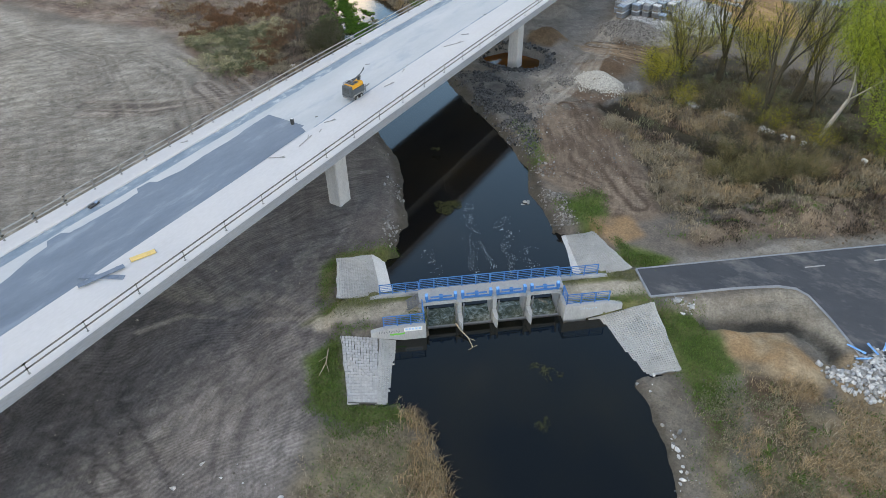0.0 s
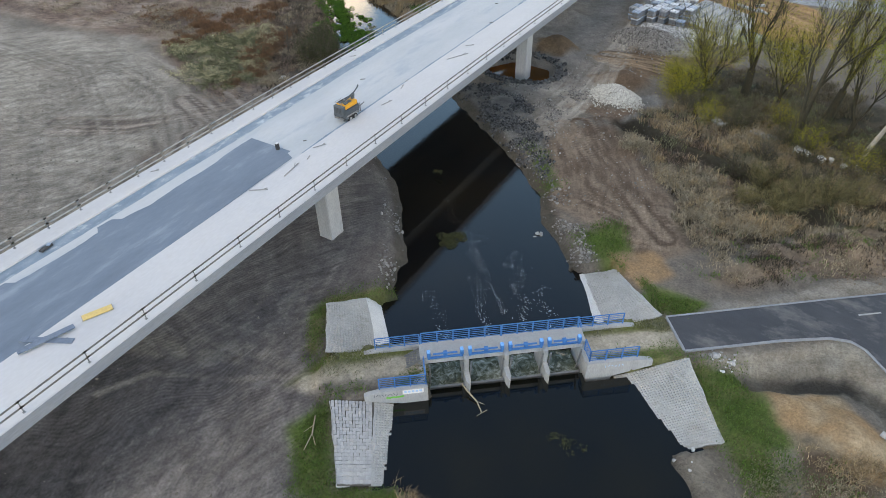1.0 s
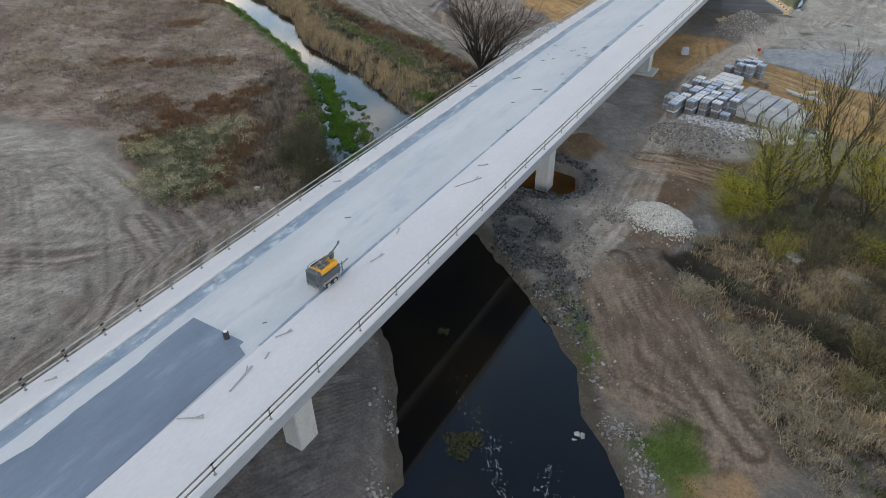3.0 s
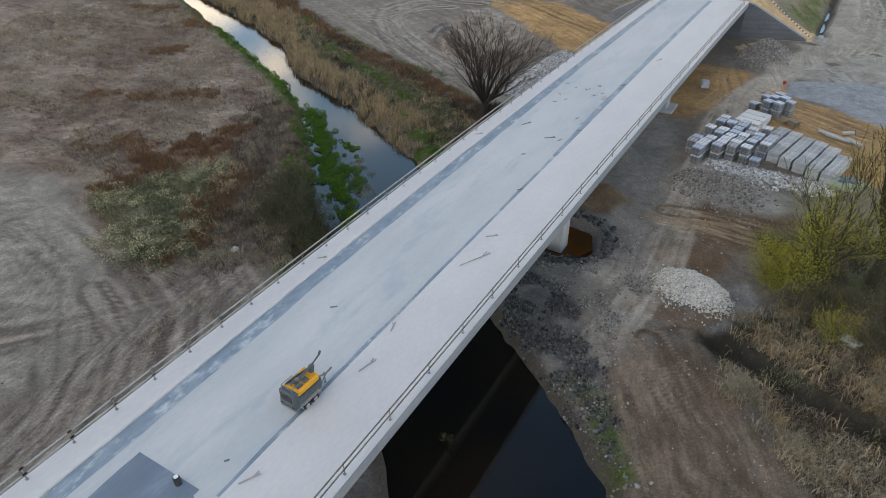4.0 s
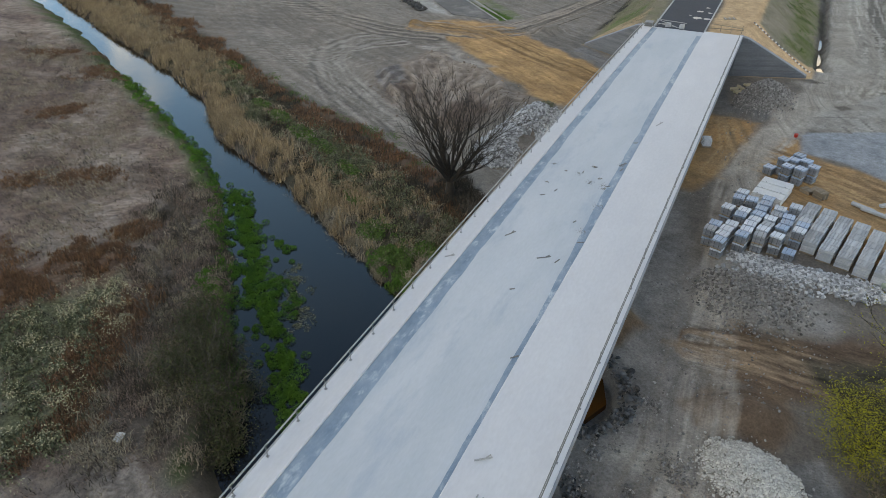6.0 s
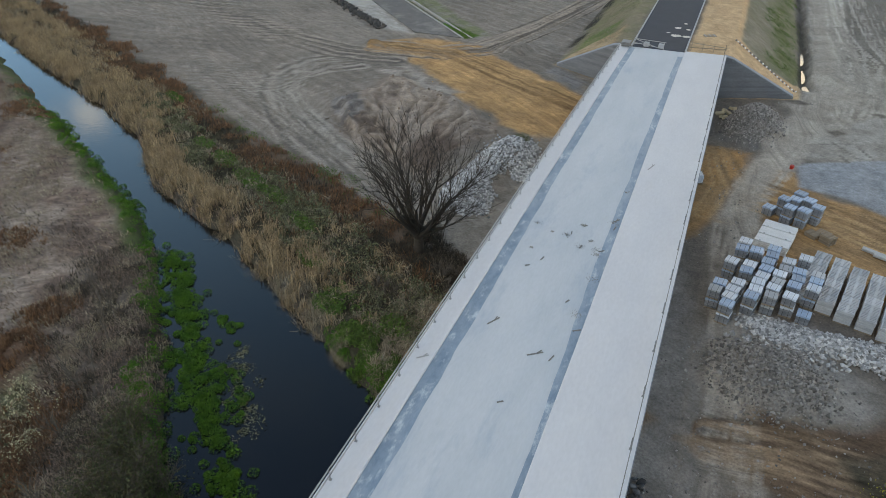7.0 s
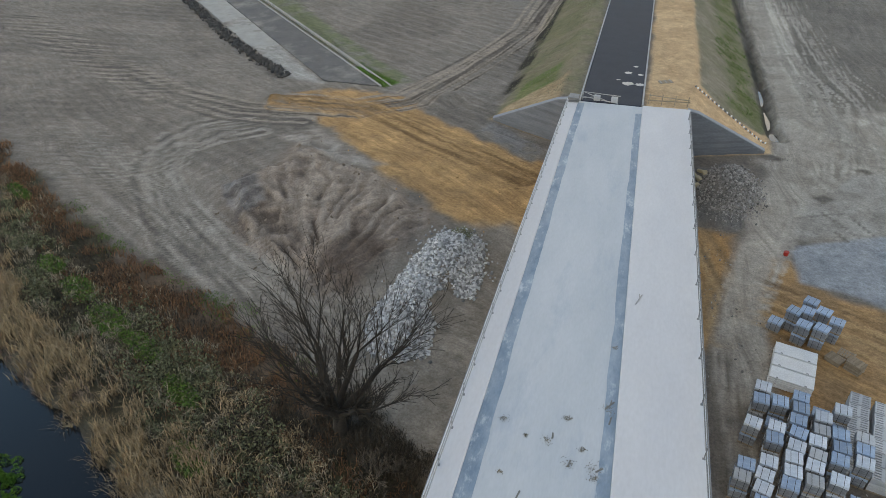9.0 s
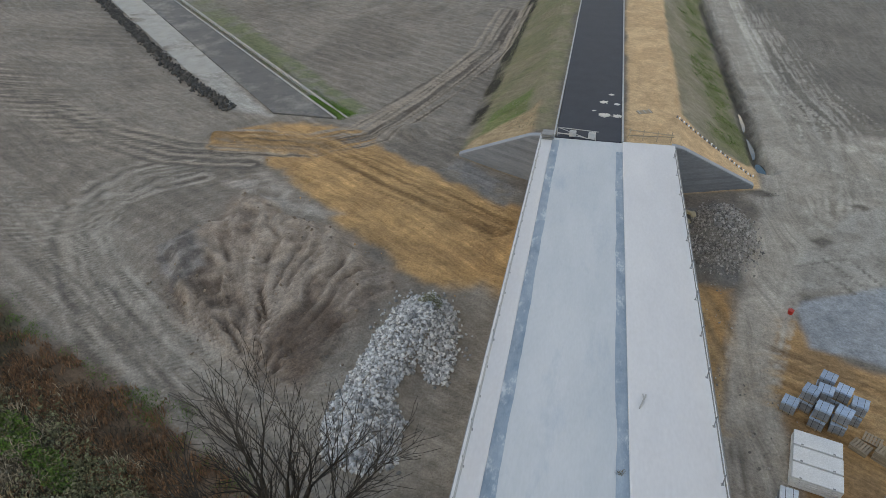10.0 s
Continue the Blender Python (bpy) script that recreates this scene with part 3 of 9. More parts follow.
def ground_z(x, y):
    x, y = np.asarray(x, float), np.asarray(y, float)
    u, v = local(x, y)
    z = -1.8 + 0.16 * fbm(x, y, 14, 4, 3) + 0.05 * fbm(x, y, 2.2, 3, 8)
    z -= 0.5 * smooth(150, 190, y) * smooth(-50, -75, x)
    z = np.where(inside(x, y, [(-240, 331), (-145.5, 224), (-89.5, 170.4), (-79.2, 170.4), (-131, 226), (-228, 331)]) > 0, np.minimum(z, -2.55), z)
    # harrowed ground and turned soil
    cut = smooth(0, 2.5, inside(x, y, EXCAV) + 1.2 * fbm(x, y, 5, 3, 4))
    z += cut * (excav_relief(x, y))
    z += 0.16 * smooth(0, 2, inside(x, y, SAND_W)) * fbm(x, y, 1.6, 4, 33)
    for cx, cy, a, b, turn, h in MOUNDS:
        c, s = math.cos(radians(turn)), math.sin(radians(turn))
        p, q = ((x - cx) * c + (y - cy) * s) / a, (-(x - cx) * s + (y - cy) * c) / b
        r = np.hypot(p, q) + 0.13 * fbm(x, y, 2.6, 3, int(a * 10))
        z += h * np.clip(1.05 - r, 0, 0.8) * 1.25
    for pts, w, depth in ((DITCH_BRUSH, 1.6, 0.9), (DITCH_ROAD, 1.5, 0.8), (DITCH_BANK, 1.5, 1.2), (DITCH_WEST, 1.4, 0.7)):
        d, _ = line_dist(x, y, pts)
        z -= depth * smooth(w, 0.2, d + 0.35 * fbm(x, y, 2.5, 3, 5))
    # pit round the second pier
    d = np.hypot((x + 39.4) / 5.2, (y - 85.0) / 4.2) + 0.12 * fbm(x, y, 2.5, 3, 9)
    z -= 1.7 * smooth(1.0, 0.75, d)
    # weir approaches and the paved road
    d, along = line_dist(x, y, [world_xy(-11.5, 0), world_xy(12.5, 0), (10.5, 59.4), (60.0, 97.5)])
    z = np.where(d < 3.6, np.maximum(z, -1.12 - 1.2 * smooth(1.9, 3.6, d)), z)
    d2, _ = line_dist(x, y, [(5.0, 55.0), (10.5, 51.0), (16.5, 43.0), (26.0, 29.0), (42.0, 8.0)])
    z = np.where(d2 < 6.2, np.maximum(z, -1.24 - 1.2 * smooth(4.2, 6.2, d2)), z)
    road = smooth(2.3, 1.8, d)
    z = np.where((road > 0) & (u > 12), np.minimum(z, -1.3), z)
    # water courses
    wob = 0.5 * fbm(x, y, 3.5, 3, 21)
    near_weir = smooth(9.0, 12.0, np.hypot(u / 1.5, v))
    dr, dp = inside(x, y, RIVER) + wob * near_weir, inside(x, y, POOL) + wob * near_weir
    gap = np.minimum(np.minimum(5.6 - np.abs(u + 0.25), 9 - np.abs(v)), 2)
    bed = np.maximum(np.maximum(dr, dp), gap)
    z = z + (np.minimum(z, -4.4) - z) * smooth(-0.9, 2.6, bed)
    # stone-paved banks beside the weir
    au, av = np.abs(u), np.abs(v)
    z = under_aprons(z, u, v)
    front = np.where(u < 0, -2.1, -1.7)
    z = np.where((au > 5.4) & (au < 10.6) & (v > front) & (v < 2.6), np.maximum(z, -1.16), z)
    z = np.where((au < 8.6) & (v <= front) & (v > -3), np.minimum(z, -4.2), z)
    z = np.where((au >= 8.6) & (au < 10.8) & (v <= front - 0.15) & (v > -3), np.minimum(z, -2.2), z)
    z = np.where((au < 5.9) & (av < 3), -4.2, z)
    z = np.where((au < 8.3) & (av > 2.5) & (av < 8.6), np.minimum(z, -4.2), z)
    # the abutment's back and the embankment
    z = np.maximum(z, embankment(x, y) + 0.07 * fbm(x, y, 2.5, 3, 14))
    return z


# stone-paved banks: along the water and outward; v, then inner u, outer u, inner z, outer z at both ends, crease
APRONS = {(-1, 1): (2.3, 8.3, (-8.15, -8.9), (-13.3, -13.3), (-3.0, -3.0), (-1.15, -1.3), (0.27, 0.62), 1.2),
          (1, 1): (2.3, 9.7, (8.1, 8.6), (12.95, 11.85), (-2.95, -3.0), (-1.05, -2.35), (0.2, 0.26), 0.4),
          (-1, -1): (-2.3, -8.65, (-7.75, -8.8), (-13.0, -12.6), (-2.6, -2.6), (-1.1, -1.65), (0.43, 0.5), 0.0),
          (1, -1): (-1.95, -8.75, (7.95, 9.45), (13.3, 13.0), (-2.5, -2.5), (-1.2, -1.9), (0.2, 0.22), 0.0)}


def apron_point(side, s, f):
    """World place on a paved bank: s from the water outward, f away from the weir."""
    v0, v1, ui, uo, zi, zo, (cs, cz), skew = APRONS[side]
    g = np.interp(s, [-0.2, 0.0, cs, 1.0, 1.2], [-0.3, 0.0, cz, 1.0, 1.1])
    u = (ui[0] + (ui[1] - ui[0]) * f) * (1 - s) + (uo[0] + (uo[1] - uo[0]) * f) * s
    v = v0 + f * (v1 - v0 + skew * (0.5 - s))
    z = (zi[0] + (zi[1] - zi[0]) * f) * (1 - g) + (zo[0] + (zo[1] - zo[0]) * f) * g
    x, y = world_xy(u, v)
    return x, y, z


def under_aprons(z, u, v):
    """Ground lowered beneath the paved banks and off their water's edge."""
    for side, (v0, v1, ui, uo, zi, zo, (cs, cz), skew) in APRONS.items():
        f = (v - v0) / (v1 - v0)
        a, b = ui[0] + (ui[1] - ui[0]) * f, uo[0] + (uo[1] - uo[0]) * f
        t = (u - a) / (b - a)
        g = np.interp(t, [-0.2, 0.0, cs, 1.0, 1.2], [-0.3, 0.0, cz, 1.0, 1.1])
        h = (zi[0] + (zi[1] - zi[0]) * f) * (1 - g) + (zo[0] + (zo[1] - zo[0]) * f) * g
        z = np.where((f > -0.02) & (f < 1.06) & (t > -0.06) & (t < 1.0), np.minimum(z, h - 0.16), z)
        z = np.where((f > 0.0) & (f < 1.1) & (t <= -0.06) & (t > -0.6), np.minimum(z, -4.0), z)
    return z


# ---- ground ----
def soil_colour(x, y):
    """Base colour of the bare ground: which soil, turf or track lies where."""
    col = np.empty((len(x), 3))
    col[:] = (0.150, 0.131, 0.114)
    wob = fbm(x, y, 5.0, 4, 40)
    fine = fbm(x, y, 1.4, 3, 41)
    u, v = local(x, y)

    def lay(mask, colour, second=None, size=4.0, seed=50):
        c = np.array(colour, float)
        if second is not None:
            k = smooth(-0.5, 0.5, fbm(x, y, size, 4, seed))[:, None]
            c = c * (1 - k) + np.array(second, float) * k
        np.copyto(col, col * (1 - mask[:, None]) + c * mask[:, None])

    def zone(pts, colour, second=None, soft=0.5, edge=0.8, size=4.0, seed=50, amount=1.0):
        q, m = np.array(pts), soft + 2.5 * edge
        near = np.nonzero((x > q[:, 0].min() - m) & (x < q[:, 0].max() + m) & (y > q[:, 1].min() - m) & (y < q[:, 1].max() + m))[0]
        xs, ys = x[near], y[near]
        d = inside(xs, ys, pts) + edge * wob[near] + 0.3 * edge * fine[near]
        k = (smooth(-soft, soft, d) * amount)[:, None]
        c = np.array(colour, float)
        if second is not None:
            w = smooth(-0.45, 0.45, fbm(xs, ys, size, 4, seed))[:, None]
            c = c * (1 - w) + np.array(second, float) * w
        col[near] = col[near] * (1 - k) + c * k

    def track(pts, half, colour, amount=0.6, gauge=0.0, edge=0.25):
        """A line of worn ground or of a ditch's darker bottom along pts; with a gauge, a pair of wheel tracks that far
        from the middle.
        """
        q = np.array(pts)
        m = half + gauge + 1
        near = np.nonzero((x > q[:, 0].min() - m) & (x < q[:, 0].max() + m) & (y > q[:, 1].min() - m) & (y < q[:, 1].max() + m))[0]
        d, along = line_dist(x[near], y[near], pts)
        if gauge:
            d = np.abs(d - gauge)
        k = np.minimum(1, smooth(half, half * 0.35, d + edge * fine[near]) * amount * np.clip(0.75 + 0.6 * wob[near], 0, 1))
        col[near] = col[near] * (1 - k[:, None]) + np.array(colour) * k[:, None]

    def tracks(guide, n, spread, light, dark, seed, half=0.27, amount=0.95):
        """Many wheel tracks that wander about one guide line."""
        r = random.Random(seed)
        for i in range(n):
            off, ph, amp = r.uniform(-spread, spread), r.uniform(0, 6), r.uniform(0.2, 1.0)
            pts = []
            for a in range(len(guide) - 1):
                (ax, ay), (bx, by) = guide[a], guide[a + 1]
                ll = math.hypot(bx - ax, by - ay)
                nx, ny = -(by - ay) / ll, (bx - ax) / ll
                for s in (0.0, 0.34, 0.67):
                    o = off * (1 + 0.25 * math.sin(ph + a + s)) + amp * math.sin(ph + (a + s) * 1.3)
                    pts.append((ax + (bx - ax) * s + nx * o, ay + (by - ay) * s + ny * o))
            track(pts, half * r.uniform(0.7, 1.5), light if r.random() < 0.5 else dark, amount * r.uniform(0.5, 1.0), 0.9 if r.random() < 0.6 else 0.0, 0.12)

    # wide fields: ploughland in the north-east, dead meadow west of the river, harrowed soil south-west of the bridge
    north = smooth(-3, 3, inside(x, y, [(-230, 185), (-150, 150), (-110, 131), (-88, 121), (-66, 113), (-52, 104), (-52, 400), (-400, 400)]))
    lay(north, (0.208, 0.180, 0.153), (0.156, 0.134, 0.114), 9.0, 61)
    lay(north * smooth(0.1, 0.7, np.sin((x * 0.55 + y) * 2.4 + 2.0 * wob)) * 0.22, (0.285, 0.258, 0.226))
    east = smooth(-4, 4, inside(x, y, [(-22, 166), (-10, 150), (10, 140), (200, 150), (200, 400), (-22, 400)]))
    lay(east, (0.172, 0.158, 0.140), (0.142, 0.130, 0.115), 8.0, 62)
    meadow = [(-60, 67), (-68, 79), (-85.9, 97.8), (-106.6, 109.6), (-150, 131), (-260, 178), (-400, 100), (-300, 58), (-114, 62.5), (-93, 66.5), (-77, 60), (-68, 55.5)]
    zone(meadow, (0.172, 0.122, 0.098), (0.262, 0.208, 0.172), 2.0, 2.0, 4.0, 63)
    lay(smooth(0.1, 0.6, fbm(x * 0.3 + y * 0.15, y * 1.1, 3.0, 3, 264)) * smooth(-2, 2, inside(x, y, meadow)) * 0.55, (0.275, 0.225, 0.185))
    lay(smooth(0.15, 0.6, fbm(x * 0.4 + y * 0.2, y, 6, 4, 64)) * smooth(-2, 2, inside(x, y, meadow)) * 0.75, (0.105, 0.072, 0.058))
    pale = [(-400, 52), (-114, 61), (-93, 65), (-77, 58.5), (-69, 53), (-64, 42), (-58, 24), (-56, -30), (-400, -60)]
    zone(pale, (0.310, 0.284, 0.248), (0.225, 0.204, 0.178), 2.0, 2.5, 6.0, 65)
    sweep = np.sin(np.hypot(x + 60, y - 15) * 3.0 + 2.2 * wob) * 0.5 + 0.5
    lay(smooth(-2, 4, inside(x, y, pale)) * sweep * 0.5, (0.172, 0.154, 0.133))
    # strips beside and beneath the bridge
    zone([(-66, 62), (-58, 66), (-46, 56), (-49, 20), (-51, -30), (-58, -30), (-60, 20), (-66, 44)], (0.165, 0.137, 0.118), (0.215, 0.190, 0.165), 2.0, 1.5, 5.0, 66)
    for k in range(5):
        track([(-52 - 1.6 * k, 15), (-53.5 - 1.6 * k, 40), (-60 - 1.5 * k, 55), (-74 - 3 * k, 58 + 1.0 * k)], 0.35, (0.115, 0.098, 0.085), 0.55)
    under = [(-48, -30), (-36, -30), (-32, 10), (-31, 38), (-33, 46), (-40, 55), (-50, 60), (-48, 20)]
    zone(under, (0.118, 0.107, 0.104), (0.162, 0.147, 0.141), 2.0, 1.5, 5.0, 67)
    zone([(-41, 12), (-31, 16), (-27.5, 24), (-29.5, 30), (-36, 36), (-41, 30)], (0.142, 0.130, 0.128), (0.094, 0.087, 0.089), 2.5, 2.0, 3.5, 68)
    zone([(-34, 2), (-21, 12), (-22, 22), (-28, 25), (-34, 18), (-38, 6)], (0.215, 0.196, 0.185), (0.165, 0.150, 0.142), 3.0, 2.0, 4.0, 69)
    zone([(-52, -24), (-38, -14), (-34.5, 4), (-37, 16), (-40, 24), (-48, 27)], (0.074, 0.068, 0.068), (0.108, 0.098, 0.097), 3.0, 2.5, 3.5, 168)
    ribs = smooth(0.0, 0.8, np.sin((x * 0.92 - y * 0.4) * 6.0 + 3 * wob)) * smooth(-0.1, 0.5, fbm(x, y, 7, 3, 70)) * smooth(-2, 2, inside(x, y, [(-45, -5), (-22, 8), (-23, 24), (-34, 34), (-45, 36)]))
    lay(ribs * 0.45, (0.085, 0.077, 0.070))
    for k in range(3):
        track([(-36 + k, 6), (-31.5 + k, 15), (-32 + k, 24), (-37 + k, 36)], 0.3, (0.215, 0.198, 0.175), 0.5)
    track([(-44, 24), (-36, 27.2), (-28.5, 28.6), (-23, 32.5)], 1.5, (0.205, 0.182, 0.155), 0.75)
    # east bank: building-site soil
    zone([(-29, 71), (-23.4, 75), (-18, 71.5), (-14.2, 66), (-9, 57), (-13, 53.5), (-18, 56), (-23, 57.5), (-27, 64.5)], (0.140, 0.100, 0.074), (0.180, 0.134, 0.102), 0.8, 0.7, 3.5, 71)
    grooves = smooth(0.2, 0.9, np.sin((x * 0.75 + y * 0.25) * 8.0 + 2.5 * wob)) * smooth(0, 2, inside(x, y, [(-28, 70), (-21, 73), (-12, 60), (-14, 55), (-24, 58), (-27, 64)]))
    lay(grooves * 0.4, (0.105, 0.078, 0.060))
    zone([(-44, 76), (-38, 79), (-32, 73), (-26, 64), (-24.5, 60), (-30, 65), (-37, 70)], (0.120, 0.116, 0.112), (0.175, 0.168, 0.160), 0.6, 0.6, 1.6, 72)
    zone([(-40, 80), (-33, 75), (-28, 70), (-28, 82), (-31, 100), (-36, 118), (-44, 120), (-48, 96), (-44, 80)], (0.185, 0.172, 0.160), (0.230, 0.215, 0.200), 1.5, 1.2, 3.0, 73)
    zone([(-34, 80), (-30, 79), (-28.5, 90), (-30, 112), (-32.2, 128), (-29.6, 142), (-24.6, 160), (-21, 200), (-22, 260), (-16, 260), (-16.5, 200), (-18.6, 160), (-24.6, 142), (-28, 127), (-27.6, 112), (-26.5, 92), (-28, 84)],
         (0.365, 0.338, 0.300), (0.270, 0.246, 0.215), 1.0, 0.8, 3.0, 74)
    zone([(-34, 100), (-29.5, 95), (-21, 97), (-20, 103), (-24, 109), (-31, 108)], (0.270, 0.255, 0.236), (0.215, 0.202, 0.187), 1.0, 0.9, 1.6, 75)
    zone([(-29, 84.5), (-24, 85), (-22.6, 88), (-24, 91), (-29, 90), (-31, 87)], (0.125, 0.084, 0.058), (0.160, 0.112, 0.078), 0.6, 0.5, 2.0, 76)
    zone([(-30, 77.5), (-22, 76), (-20, 79), (-21.5, 82), (-24, 79), (-29.5, 80)], (0.150, 0.105, 0.078), (0.180, 0.130, 0.098), 0.6, 0.5, 2.0, 77)
    zone([(-23, 77.5), (-19.5, 78), (-19, 82), (-21, 86), (-23, 84.5), (-21.4, 81)], (0.215, 0.205, 0.195), (0.165, 0.158, 0.150), 0.4, 0.4, 1.2, 78)
    zone([(-30, 90), (-22, 91), (-13, 95), (-15, 101), (-22, 98), (-30, 97)], (0.175, 0.120, 0.078), (0.125, 0.085, 0.060), 1.0, 1.0, 3.0, 79)
    track([(-33, 93), (-26, 94.5), (-19, 94), (-14, 96)], 0.5, (0.225, 0.160, 0.105), 0.7)
    zone([(-40, 91), (-36, 90.5), (-34.5, 94), (-38, 96.5), (-41.5, 95)], (0.130, 0.088, 0.058), (0.165, 0.115, 0.075), 0.5, 0.5, 2.0, 80)
    # ochre sand
    zone(SAND_W, (0.430, 0.258, 0.120), (0.345, 0.205, 0.098), 0.7, 1.0, 3.0, 81)
    for k in range(4):
        track([(-93, 160.5 + k), (-80, 161.0 + k), (-66, 153.5 + 1.1 * k), (-48, 144.0 + 1.2 * k)], 0.32, (0.255, 0.145, 0.068), 0.65)
    zone([(-45, 141), (-33.4, 141), (-29.3, 141.5), (-31, 134), (-33, 124), (-35.5, 119), (-45, 118)], (0.335, 0.195, 0.090), (0.245, 0.152, 0.080), 0.8, 0.9, 2.5, 82)
    zone([(-27.5, 137.5), (-25.3, 137.5), (-24.5, 134), (-19.4, 131.6), (-8, 127), (-4, 112), (-16, 110), (-21, 118), (-28.6, 117), (-28.2, 128)], (0.345, 0.205, 0.098), (0.265, 0.165, 0.088), 0.8, 0.8, 3.0, 83)
    for k in range(4):
        track([(-29, 131.5 - k), (-22, 129.5 - k), (-12, 124.0 - k), (-2, 118 - k)], 0.35, (0.240, 0.148, 0.078), 0.55)
    # pale spoil east of the haul road, grey-blue gravel pad
    zone([(-24, 143), (-25, 158), (-20, 178), (-4, 178), (6, 146), (-10, 140)], (0.370, 0.340, 0.300), (0.270, 0.246, 0.214), 2.0, 2.0, 3.0, 84)
    zone([(-25.4, 139.4), (-16, 144), (-2, 146), (2, 130), (-12, 128.5), (-19.4, 132.4), (-24.4, 134.4)], (0.262, 0.285, 0.310), (0.225, 0.245, 0.265), 0.4, 0.5, 1.2, 85)
    lay(smooth(0.75, 0.95, np.sin((x * 0.9 - y * 0.42) * 2.2 + 0.5 * wob)) * smooth(0, 1.5, inside(x, y, [(-23.5, 143), (-23, 149), (-15, 150), (-8, 146), (-14, 143.5)])) * 0.55, (0.135, 0.122, 0.108))
    zone([(-18, 151), (-14, 152), (-13, 155), (-17, 155)], (0.150, 0.125, 0.105), None, 0.8, 1.0)
    zone([(-34.6, 143), (-33.4, 154), (-30, 157), (-26.6, 152), (-26.6, 144), (-30, 140.8)], (0.135, 0.132, 0.13), (0.175, 0.165, 0.155), 0.6, 0.6, 1.5, 186)
    # turned soil heaps
    zone(EXCAV, (0.235, 0.188, 0.152), (0.180, 0.140, 0.114), 1.5, 1.0, 4.0, 86)
    heap = smooth(0, 2, inside(x, y, EXCAV) + 0.8 * wob)
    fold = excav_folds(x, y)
    # Crests lightened and creases darkened: shading painted into the soil colour.
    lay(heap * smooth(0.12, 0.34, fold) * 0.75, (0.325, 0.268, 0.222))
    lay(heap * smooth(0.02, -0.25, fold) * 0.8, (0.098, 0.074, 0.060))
    zone([(-69.3, 127.9), (-65.0, 131.2), (-62.1, 125.0), (-64.5, 120.9), (-69.3, 124.0)], (0.135, 0.102, 0.082), (0.152, 0.115, 0.093), 0.8, 0.5, 3.0, 88)
    zone([(-87.0, 136.2), (-85.6, 140.5), (-80.0, 133.4), (-81.4, 129.6)], (0.215, 0.198, 0.185), (0.120, 0.106, 0.098), 0.5, 0.5, 1.2, 87)
    zone([(-83.0, 153.0), (-76.5, 149.0), (-70.0, 146.0), (-74.0, 144.0), (-80.0, 146.5), (-86.5, 150.5)], (0.300, 0.268, 0.235), (0.205, 0.175, 0.150), 0.8, 0.8, 2.0, 187)
    zone([(-64, 112), (-53, 106), (-50, 112), (-50, 134), (-53, 137), (-61, 133), (-64, 122)], (0.205, 0.178, 0.150), (0.255, 0.225, 0.192), 1.5, 1.0, 2.5, 89)
    # farm road in the north-west
    zone([(-230, 310), (-152, 223), (-96.2, 170.6), (-89.6, 169.5), (-145, 223.8), (-224, 312)], (0.335, 0.318, 0.292), (0.275, 0.255, 0.232), 0.6, 0.4, 2.0, 90)
    zone([(-136, 224), (-79.5, 170.8), (-75.5, 173.5), (-131, 227)], (0.185, 0.175, 0.140), (0.150, 0.160, 0.090), 0.6, 0.6, 3.0, 91)
    zone([(-88, 178.0), (-79.6, 171.2), (-78.2, 172.5), (-87, 179.6)], (0.085, 0.165, 0.035), None, 0.4, 0.4)
    # embankment sides
    zone([(-61, 163), (-51.5, 159), (-48.8, 160), (-48.8, 300), (-60, 300), (-60, 172)], (0.205, 0.175, 0.120), (0.165, 0.155, 0.090), 0.8, 0.8, 3.0, 92)
    zone([(-58.6, 166), (-52.4, 163), (-52.6, 174), (-58, 172)], (0.110, 0.145, 0.050), (0.150, 0.160, 0.070), 0.7, 0.7, 2.0, 93)
    zone([(-61, 162.4), (-51, 157.8), (-51, 168), (-52.2, 166), (-59.5, 165.5)], (0.330, 0.242, 0.150), (0.285, 0.205, 0.125), 0.5, 0.5, 2.0, 94)
    zone([(-34.8, 163), (-24.4, 166), (-25.2, 300), (-34.2, 300)], (0.175, 0.160, 0.110), (0.215, 0.192, 0.145), 0.6, 0.5, 3.0, 95)
    zone([(-29.4, 166), (-24.4, 166), (-25.0, 300), (-28.6, 300)], (0.105, 0.118, 0.052), (0.155, 0.150, 0.088), 1.6, 2.0, 2.5, 195)
    zone([(-40.5, 157.6), (-33.8, 158), (-24.6, 161), (-24.2, 166.8), (-30.0, 164.8), (-33.9, 168), (-33.9, 300), (-40.5, 300)], (0.500, 0.345, 0.205), (0.445, 0.300, 0.175), 0.4, 0.3, 2.5, 96)
    zone([(-62, 158), (-53, 151), (-51.5, 155), (-60, 161.5)], (0.190, 0.182, 0.175), (0.220, 0.195, 0.165), 0.6, 0.6, 1.5, 97)
    # ditches are coloured darker than the ground on either side
    track(DITCH_BANK, 1.0, (0.055, 0.050, 0.042), 0.9)
    track(DITCH_WEST, 1.5, (0.030, 0.027, 0.021), 1.8, edge=0.1)
    LT, DK = (0.230, 0.210, 0.198), (0.092, 0.083, 0.082)
    tracks([(-40, 2), (-33, 14), (-31.5, 24), (-37, 36), (-46, 46)], 8, 3.5, (0.165, 0.150, 0.143), DK, 1, 0.2, 0.7)
    tracks([(-46, 26), (-36, 27.5), (-28.5, 28.6), (-24, 31.8)], 6, 1.2, LT, DK, 2, 0.2, 0.6)
    tracks([(-28, 2), (-24, 14), (-29, 24), (-38, 30), (-48, 34)], 8, 4.5, (0.165, 0.150, 0.143), DK, 3, 0.2, 0.7)
